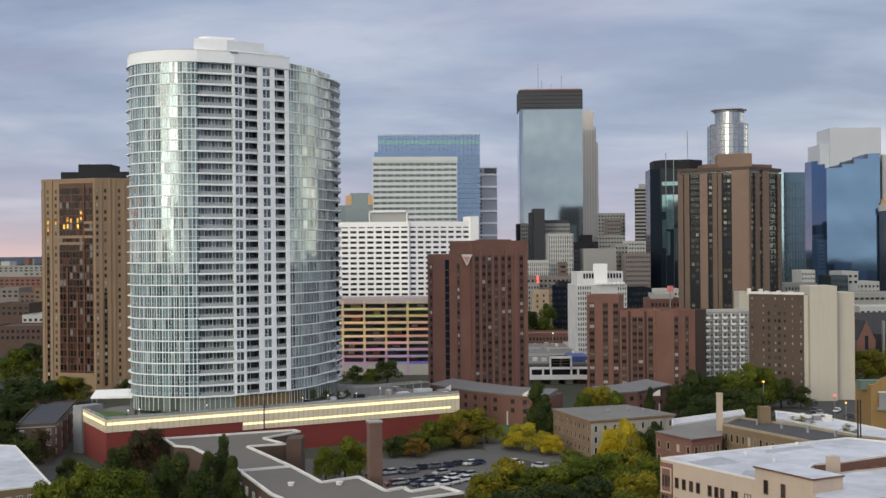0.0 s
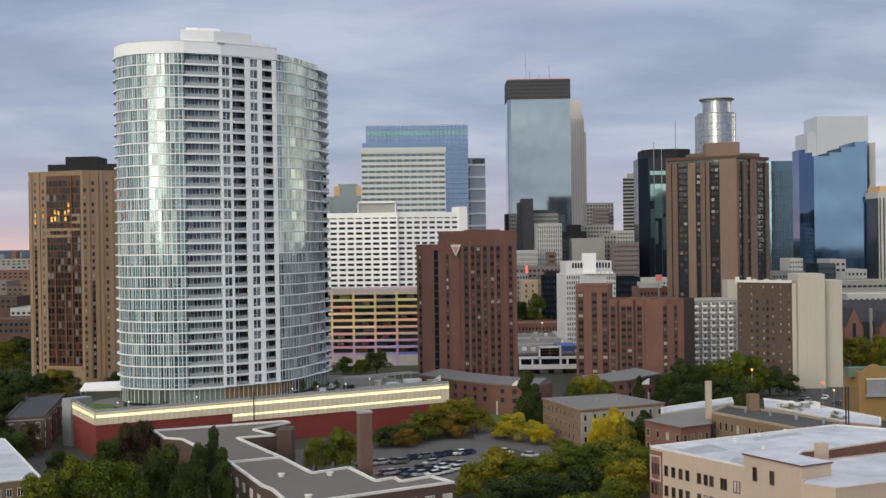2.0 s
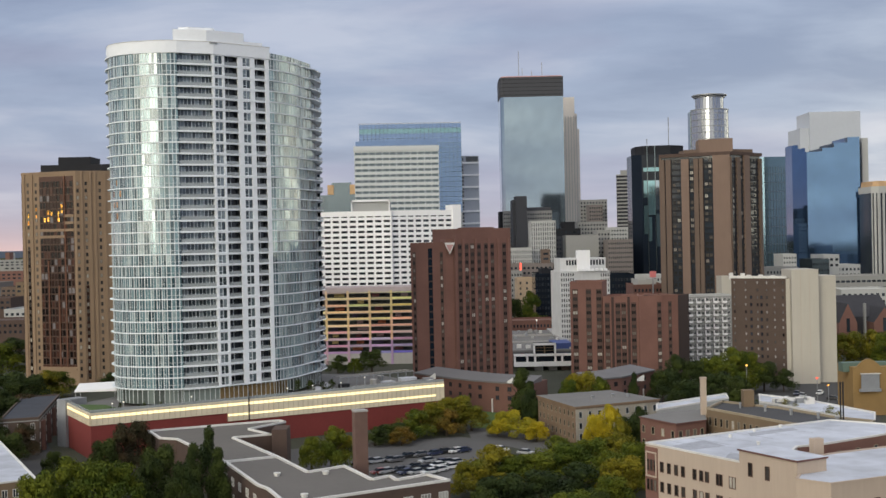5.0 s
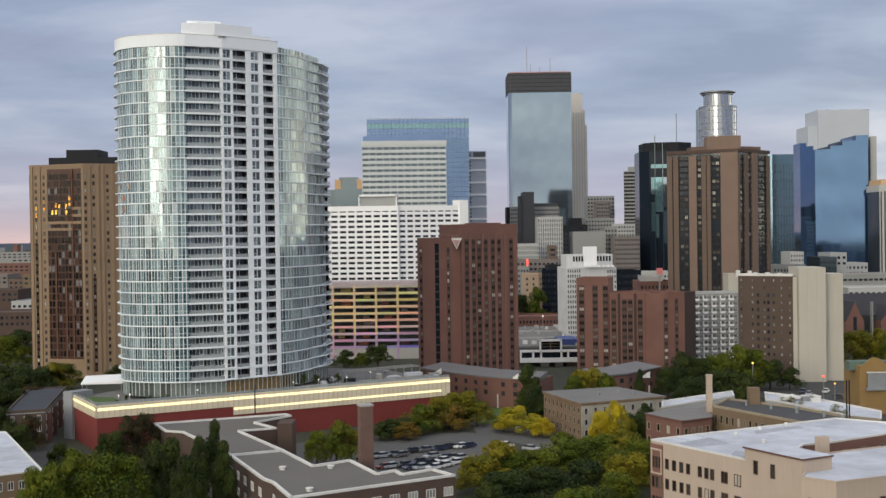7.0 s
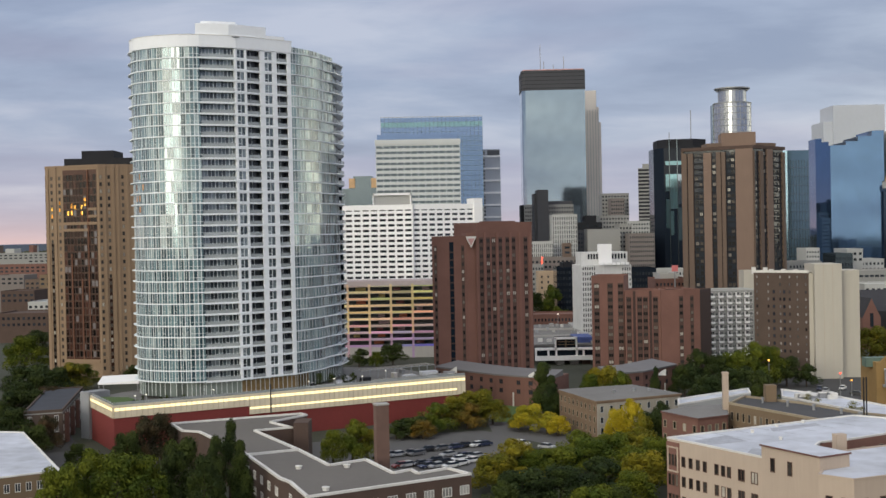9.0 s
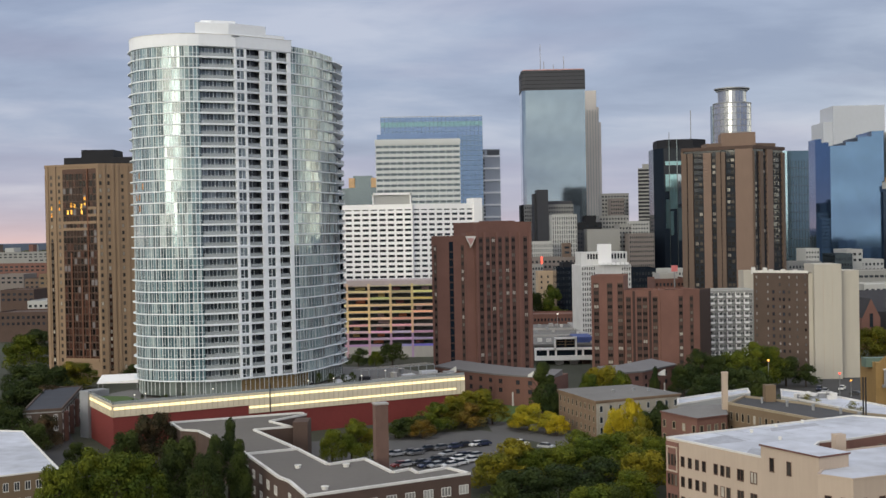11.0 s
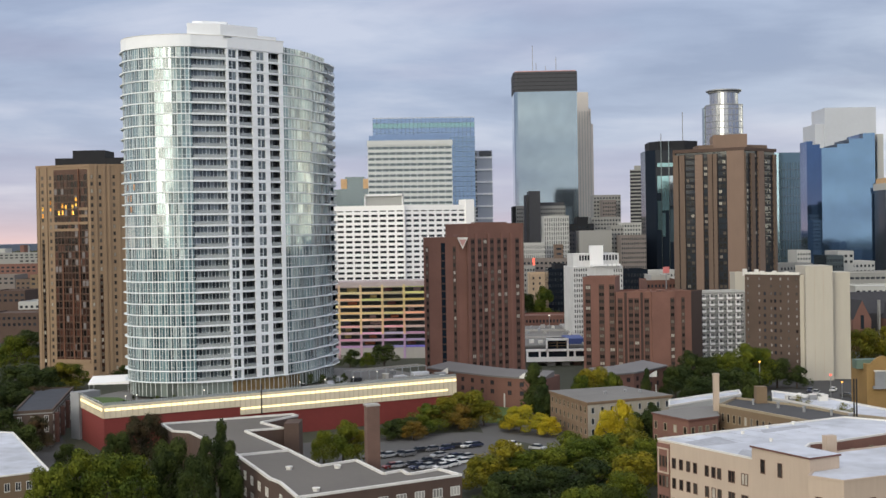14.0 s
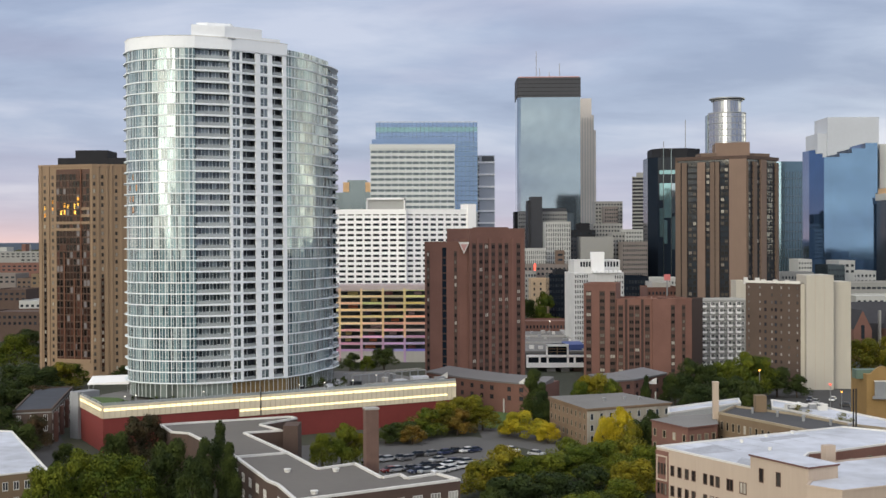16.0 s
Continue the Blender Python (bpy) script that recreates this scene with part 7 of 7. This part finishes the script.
for row in (
    # near row along the bottom
    (115, 805, 232, 6.0, "green", 1), (170, 812, 228, 6.0, "green", 2), (70, 828, 222, 5.0, "green", 0), (215, 815, 232, 5.2, "green", 2),
    (285, 782, 250, 5.0, "dark", 0), (262, 800, 240, 4.5, "dark", 1), (325, 815, 232, 4.0, "dark", 2),
    (215, 745, 288, 5.5, "russet", 1), (250, 740, 296, 4.5, "russet", 2), (190, 770, 282, 4.0, "dark", 0),
    (590, 752, 292, 5.0, "green", 1), (555, 770, 288, 3.6, "green", 2), (615, 768, 296, 3.4, "olive", 0),
    (700, 745, 330, 5.5, "dark", 0), (735, 722, 336, 5.8, "green", 1), (775, 710, 345, 6.2, "olive", 2), (812, 698, 350, 6.8, "olive", 0), (795, 722, 340, 4.6, "orange", 1), (840, 716, 348, 5.4, "olive", 2), (668, 752, 326, 4.0, "dark", 1), (715, 752, 325, 4.0, "orange", 2),
    (905, 724, 335, 5.0, "yellow", 0), (935, 738, 330, 4.2, "yellow", 1), (885, 742, 338, 3.6, "olive", 2), (955, 745, 326, 3.6, "yellow", 2),
    (868, 788, 262, 7.0, "olive", 1), (840, 812, 256, 5.0, "olive", 0), (905, 805, 262, 5.5, "green", 2), (950, 800, 266, 6.4, "green", 0), (985, 772, 280, 5.5, "green", 1), (1010, 785, 270, 6.4, "green", 2), (1050, 775, 276, 5.5, "green", 0), (1095, 768, 276, 6.6, "olive", 1), (1128, 785, 262, 5.2, "green", 2), (1075, 800, 256, 6.0, "green", 1), (1105, 808, 250, 6.0, "olive", 0), (1020, 820, 248, 6.5, "dark", 1), (960, 835, 240, 6.5, "dark", 2), (890, 838, 236, 6.5, "dark", 0), (1085, 845, 235, 5.0, "green", 2), (850, 862, 226, 4.5, "dark", 1), (1015, 868, 222, 5.5, "green", 0), (1060, 872, 220, 4.0, "dark", 2),
    (1080, 718, 300, 4.8, "yellow", 1), (1058, 735, 296, 3.6, "yellow", 2), (1120, 735, 298, 4.6, "dark", 0), (1135, 722, 306, 4.0, "dark", 1), (1100, 742, 292, 4.0, "olive", 1),
    (1035, 658, 372, 6.8, "olive", 0), (1065, 668, 366, 4.8, "green", 1), (1012, 672, 366, 4.2, "green", 2),
    (1200, 630, 400, 6.8, "dark", 1), (1180, 655, 392, 5.0, "dark", 0), (1235, 640, 398, 6.0, "dark", 2), (1265, 632, 405, 6.2, "green", 0), (1300, 618, 415, 8.0, "green", 1), (1330, 625, 418, 6.4, "green", 2), (1360, 642, 420, 6.0, "dark", 0), (1395, 655, 418, 4.5, "dark", 1), (1275, 660, 372, 7.0, "dark", 0), (1220, 675, 352, 7.0, "dark", 2), (1310, 668, 362, 6.0, "dark", 1),
    (1510, 590, 480, 8.0, "olive", 0), (1550, 588, 480, 9.0, "olive", 1), (1580, 592, 470, 7.0, "green", 2),
    (665, 615, 505, 6.5, "dark", 0), (605, 625, 505, 5.5, "dark", 1), (635, 630, 500, 3.6, "green", 2),
    (945, 515, 690, 9.0, "green", 1), (920, 528, 690, 7.0, "dark", 2),
    (85, 648, 440, 8.5, "olive", 1), (110, 650, 448, 7.0, "green", 2), (60, 655, 425, 7.5, "dark", 0), (25, 590, 560, 12.0, "dark", 1), (10, 600, 500, 10.0, "green", 2), (20, 650, 430, 10, "dark", 0), (200, 652, 470, 5.0, "dark", 1), (48, 690, 372, 6.5, "russet", 2), (15, 695, 360, 7.0, "dark", 0), (40, 742, 318, 5.0, "russet", 1), (98, 792, 285, 3.4, "dark", 2), (-20, 690, 352, 7.0, "dark", 1), (-14, 728, 322, 6.0, "dark", 2), (22, 758, 304, 5.0, "dark", 0), (30, 668, 400, 7.0, "dark", 2),
):
    tree_at(*row)
for row in ((370, 756, 250, 2.8, "dark", 0), (345, 785, 244, 2.4, "dark", 1), (390, 790, 240, 2.6, "dark", 2), (930, 655, 356, 4.2, "dark", 1), (1128, 662, 372, 2.0, "dark", 0), (945, 675, 350, 3.0, "dark", 2)):
    tree_at(*row, tall=True)

for row in ((81.8, 287.6, 2.4, 1.9), (83.0, 283.5, 1.8, 1.5), (87.2, 271.5, 2.8, 2.3), (88.3, 268.5, 2.0, 1.6)):
    tree(*row, "olive", 1, False, 13.2, 1600)

# ---- cars ----


def car_model(paint, label):
    T = thing("car", label, "car", (0, 0, -100), "parked cars")
    prof = [(-2.2, 0.35), (-2.25, 0.75), (-1.2, 0.92), (2.1, 0.95), (2.25, 0.7), (2.2, 0.35)]

    def loft(prof, w0, w1):
        a = Acc()
        n = len(prof)
        zs = [p[1] for p in prof]
        for sgn in (-1, 1):
            for x, z in prof:
                k = w0 + (w1 - w0) * (z - min(zs)) / (max(zs) - min(zs))
                a.v.append((x, sgn * k, z))
        a.f += [tuple(range(n)), tuple(reversed(range(n, 2 * n)))] + [(i, n + i, n + (i + 1) % n, (i + 1) % n) for i in range(n)]
        a.s += [0] * (n + 2)
        return a

    part("body", loft(prof, 0.9, 0.86), paint, T)
    part("cabin_glass", loft([(-1.25, 0.92), (-0.55, 1.40), (1.1, 1.42), (1.9, 0.95)], 0.82, 0.62), M["blackgl"], T)
    part("roof", loft([(-0.55, 1.405), (-0.5, 1.46), (1.05, 1.48), (1.1, 1.425)], 0.64, 0.60), paint, T)
    for x in (-1.4, 1.4):
        for y in (-0.82, 0.82):
            a = Acc()
            n = 10
            ring = [(x + 0.33 * math.cos(6.283 * i / n), 0.33 + 0.33 * math.sin(6.283 * i / n)) for i in range(n)]
            a.v += [(p, y - 0.1, q) for p, q in ring] + [(p, y + 0.1, q) for p, q in ring]
            a.f += [tuple(range(n)), tuple(reversed(range(n, 2 * n)))] + [(i, n + i, n + (i + 1) % n, (i + 1) % n) for i in range(n)]
            a.s += [0] * (n + 2)
            wheel = part("wheel", a, M["tyre"], T)
            b = Acc()
            hub = [(x + 0.19 * math.cos(6.283 * i / n), 0.33 + 0.19 * math.sin(6.283 * i / n)) for i in range(n)]
            o = 0.12 if y > 0 else -0.12
            b.v += [(p, y, q) for p, q in hub] + [(p, y + o, q) for p, q in hub]
            b.f += [tuple(range(n)), tuple(reversed(range(n, 2 * n)))] + [(i, n + i, n + (i + 1) % n, (i + 1) % n) for i in range(n)]
            b.s += [0] * (n + 2)
            part("rim", b, M["metal"], wheel)
    for y in (-0.6, 0.6):
        a = Acc()
        a.box(-2.27, -2.2, y - 0.18, y + 0.18, 0.62, 0.75)
        part("headlight", a, M["coping"], T)
    return T


PAINT = [("white", (0.75, 0.75, 0.76)), ("silver", (0.38, 0.39, 0.41)), ("black", (0.025, 0.025, 0.03)), ("dark blue", (0.03, 0.04, 0.09)), ("dark red", (0.16, 0.02, 0.02)), ("grey", (0.14, 0.14, 0.15))]
CARS = [car_model(material("car_paint_" + n.replace(" ", "_"), c, 0.3, 0.1, 0.02), "parked " + n + " car on the asphalt lot") for n, c in PAINT]
used = set()


def put_car(i, x, y, turn):
    if i not in used:
        used.add(i)
        CARS[i].matrix_basis = pose(x, y, 0.06, 0, 0, turn)
    else:
        copy_thing(CARS[i], pose(x, y, 0.06, 0, 0, turn))


for i, x, y, turn in ((0, -0.8, 292.7, 35), (0, -0.4, 286.9, 37), (0, 2.4, 290.3, 33), (1, 3.4, 296.1, 35), (1, -5.9, 284.5, 38), (2, -9.9, 287.6, 38), (4, -14.5, 285.8, 32), (1, -13.1, 286.4, 33), (2, -6.3, 291.7, 31), (3, 0.1, 296.4, 35), (5, 1.6, 297.0, 31), (5, -11.3, 301.1, 35), (2, -12.7, 302.0, 36), (2, -8.5, 306.4, 33), (5, -5.2, 307.8, 36), (3, -1.8, 309.1, 36), (2, 0.7, 311.4, 31), (0, 4.0, 312.0, 35), (3, 5.7, 312.7, 33), (1, -27.5, 308.7, 34), (3, -26.2, 306.2, 33), (1, -23.6, 318.5, 37), (2, -22.2, 315.0, 35), (0, 15.4, 312.8, 147), (1, 21.6, 307.3, 150), (2, -18.1, 300.1, 37), (1, -16.0, 299.9, 33), (0, -2.6, 284.3, 33), (5, -20.5, 293.5, 34), (2, -4.3, 289.3, 38), (3, -8.2, 284.7, 39), (1, -3.4, 298.9, 36),
                      (0, 112.9, 394.7, 60), (1, 120.8, 402.7, 65), (0, 128.2, 408.2, 62), (2, 128.5, 394.6, 150), (1, 130.4, 386.8, 148), (5, 118.0, 384.4, 60), (3, 120.6, 408.3, 64)):
    put_car(i, x, y, turn)

# ---- the far city and the horizon ----


def far_city():
    rnd = random.Random(5)
    B = block
    tints = [M["stonelt"], M["stonegrey"], M["brickred"], M["tanbrick"], M["browncon"], M["brickbr"], M["gravel"]]
    for lab, x0, x1, top, d, m in (
        ("long pale distant warehouse", -60, 75, 452, 1500, M["stonegrey"]), ("long low red brick warehouse", -60, 70, 473, 1150, M["brickred"]),
        ("distant shed with a pale roof", 20, 80, 462, 1350, M["stonegrey"]), ("low brown stone city block", -40, 12, 492, 950, M["gridbrown"]), ("low brown concrete city block", 14, 40, 500, 900, M["browncon"]),
        ("small tan brick city block", 40, 72, 492, 860, M["tanbrick"]), ("low dark brick city block", -30, 30, 520, 780, M["darkbrick"]), ("white shed with flat roof", 18, 66, 540, 700, M["stonelt"]), ("dark brick low city block", -40, 60, 560, 660, M["darkbrick"]),
    ):
        B(lab, x0, x1, top, d, m, 30, 2, max(3, int((x1 - x0) / 9)), name="far_building")
    for i in range(46):
        d = rnd.uniform(1700, 4200)
        x = rnd.choice((rnd.uniform(-80, 90), rnd.uniform(1480, 1620), rnd.uniform(560, 1500)))
        w = rnd.uniform(6, 16) * 1800 / d * 1.5
        B("small distant city block", x, x + w, 433 - 0.014 * x + rnd.uniform(4, 13) * 2000 / d, d, rnd.choice(tints), 30, name="far_building")
    # wooded belt
    v, f = [], []
    for i in range(9000):
        d = rnd.uniform(900, 4700) if i % 2 else rnd.uniform(4000, 4800)
        a = rnd.uniform(-0.56, 0.56)
        x, y = d * math.sin(a), d * math.cos(a)
        if abs(x / y) < 0.3 and d < 1700:
            continue
        r, h = rnd.uniform(4, 9) * (1.5 if d > 4000 else 0.8), rnd.uniform(9, 15) * (1.6 if d > 4000 else 0.8)
        b, n = len(v), 7
        for t, k in ((0.15, 0.75), (0.5, 1.0), (0.8, 0.7)):
            for j in range(n):
                q = 6.283 * j / n
                e = r * k * rnd.uniform(0.75, 1.2)
                v.append((x + e * math.cos(q), y + e * math.sin(q), h * t * rnd.uniform(0.85, 1.1)))
        v.append((x, y, h))
        for k in range(2):
            for j in range(n):
                j2 = (j + 1) % n
                f.append((b + k * n + j, b + k * n + j2, b + (k + 1) * n + j2, b + (k + 1) * n + j))
        f += [(b + 2 * n + j, b + 2 * n + (j + 1) % n, b + 3 * n) for j in range(n)]
    me = bpy.data.meshes.new("far_woods")
    me.from_pydata(v, [], f)
    me.materials.append(M["leaf_far"])
    tagged(new("far_woods", me), "dark distant wooded belt up to the horizon", "woods", kind="stuff")
    # added low hills close the horizon; distance haze is put into their colour
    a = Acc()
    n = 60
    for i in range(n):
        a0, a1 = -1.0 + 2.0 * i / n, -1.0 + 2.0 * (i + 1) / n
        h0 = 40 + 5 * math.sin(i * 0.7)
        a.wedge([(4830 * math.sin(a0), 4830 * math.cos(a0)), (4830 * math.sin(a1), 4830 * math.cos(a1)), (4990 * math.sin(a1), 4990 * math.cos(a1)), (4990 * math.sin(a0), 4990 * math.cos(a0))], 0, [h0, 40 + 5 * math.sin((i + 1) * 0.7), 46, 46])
    tagged(new("far_hills", a.mesh("far_hills", [M["farhill"]])), "low hills on the horizon, haze put into their blue-grey colour", "hills", kind="structure")


M["leaf_far"] = leafmat("far_tree_leaf", (0.035, 0.045, 0.028), (0.07, 0.066, 0.032))
M["farhill"] = material("haze_tinted_hill", (0.10, 0.125, 0.18), 1.0, 0, 0.1, 0.002, 0.02)
far_city()

# ---- lamps, signs and small fixtures ----


def glowmat(name, c, strength):
    return material(name, c, 0.5, glow=(c, strength))


M["neon"] = glowmat("red_neon", (1.0, 0.10, 0.06), 1.6)
M["sodium"] = glowmat("amber_lamp", (1.0, 0.45, 0.08), 2.2)
M["bulb"] = glowmat("white_lamp", (1.0, 0.93, 0.8), 1.0)


def street_lamp(x, y, h, mat, r=0.5, z=0.0, label="tall street lamp with a glowing amber head"):
    T = thing("street_lamp", label, "street lamp", (x, y, z))
    a = Acc()
    a.box(-0.09, 0.09, -0.09, 0.09, 0, h)
    part("pole", a, M["metal"], T)
    a = Acc()
    p = [(r * math.cos(i * math.pi / 4), r * math.sin(i * math.pi / 4)) for i in range(8)]
    a.prism([(q * 0.6, w * 0.6) for q, w in p], h, h + r * 0.5)
    a.prism(p, h + r * 0.5, h + r * 1.3)
    part("lamp_head", a, mat, T)
    a = Acc()
    a.box(-0.2, 0.2, -0.2, 0.2, 0, 0.4)
    part("base", a, M["metal"], T)


street_lamp(103.6, 408, 10.2, M["sodium"], 0.38)
street_lamp(32.1, 395, 6.5, M["neon"], 0.42, label="traffic signal pole with a red light")
street_lamp(118.0, 378, 9.0, M["neon"], 0.4, label="traffic signal pole with a red light")
street_lamp(126.0, 392, 5.0, M["sodium"], 0.3, label="short lamp post with an amber light")
street_lamp(45.6, 560, 16.6, M["bulb"], 0.4, label="tall street lamp with a pale head")
for px, py, d in ((225, 690, 322), (345, 690, 330), (515, 672, 345), (560, 668, 350), (430, 690, 338), (205, 704, 320), (610, 664, 355), (652, 655, 368)):
    X = (px - 784) / 2148.0 * d
    street_lamp(X, d, 2.4, M["bulb"], 0.2, 11.2, "slim garden lamp post on the podium roof")


def neon_sign(name, label, px, top, bottom, wpx, d, mat):
    X = (px - 784) / 2148.0 * d + 1.0
    z = lambda y: 55 + (431.5 - 0.014 * px - y) / 2148.0 * d
    T = thing(name, label, "sign", (X, d, 0))
    w = wpx / 2148.0 * d / 2
    a = Acc()
    a.box(-w, w, -0.4, 0, z(bottom), z(top))
    part("panel", a, mat, T)
    a = Acc()
    a.box(-0.3, 0.3, 0, 0.4, 0, z(top))
    part("post", a, M["metal"], T)


neon_sign("neon_sign", "glowing red upright neon sign on a post", 930, 463, 479, 3, 812, M["neon"])
M["redsign"] = glowmat("red_sign_panel", (0.55, 0.16, 0.16), 0.12)
neon_sign("roof_sign", "red panel sign above a low roof", 1163, 479, 490, 11, 610, M["redsign"])


def roof_clutter():
    rnd = random.Random(9)
    # planters, benches and plant units on the podium roof
    for i in range(26):
        s, n = rnd.uniform(46, 106), rnd.uniform(3, 24)
        x, y = -90.0 + 0.864 * s - 0.504 * n, 312.9 + 0.504 * s + 0.864 * n
        if s < 62 and n > 14:
            continue
        w, h = rnd.uniform(0.5, 1.8), rnd.uniform(0.4, 1.5)
        m, lab = rnd.choice((("whiteroof", "small white rooftop box on the podium"), ("metal", "small grey rooftop vent on the podium"), ("blackcl", "small dark rooftop box on the podium"), ("concrete", "pale concrete planter on the podium roof")))
        U = thing("roof_unit", lab, "roof unit", (x, y, 11.2))
        a = Acc()
        q = quad((-w, 0), (w * 0.64, w * 1.14), rnd.uniform(0.8, 2.0))
        a.prism(q, 0, h)
        part("casing", a, M[m], U)
        a = Acc()
        a.prism(offset(q, 0.08), h, h + 0.1)
        part("lid", a, M["coping"] if i % 3 else M[m], U)
    # shrubs along the podium edge
    for i in range(12):
        s, n = rnd.uniform(4, 40), rnd.uniform(2, 9)
        x, y = -90.0 + 0.864 * s - 0.504 * n, 312.9 + 0.504 * s + 0.864 * n
        tree(x, y, rnd.uniform(1.2, 2.4), rnd.uniform(0.6, 1.1), rnd.choice(("green", "dark")), i, False, 11.2, 500)
    for s in (58, 62, 66, 70, 73):
        x, y = -90.0 + 0.864 * s - 0.504 * 9, 312.9 + 0.504 * s + 0.864 * 9
        tree(x, y, rnd.uniform(3, 4.5), rnd.uniform(1.2, 1.7), "dark", int(s), False, 11.2, 500)


roof_clutter()
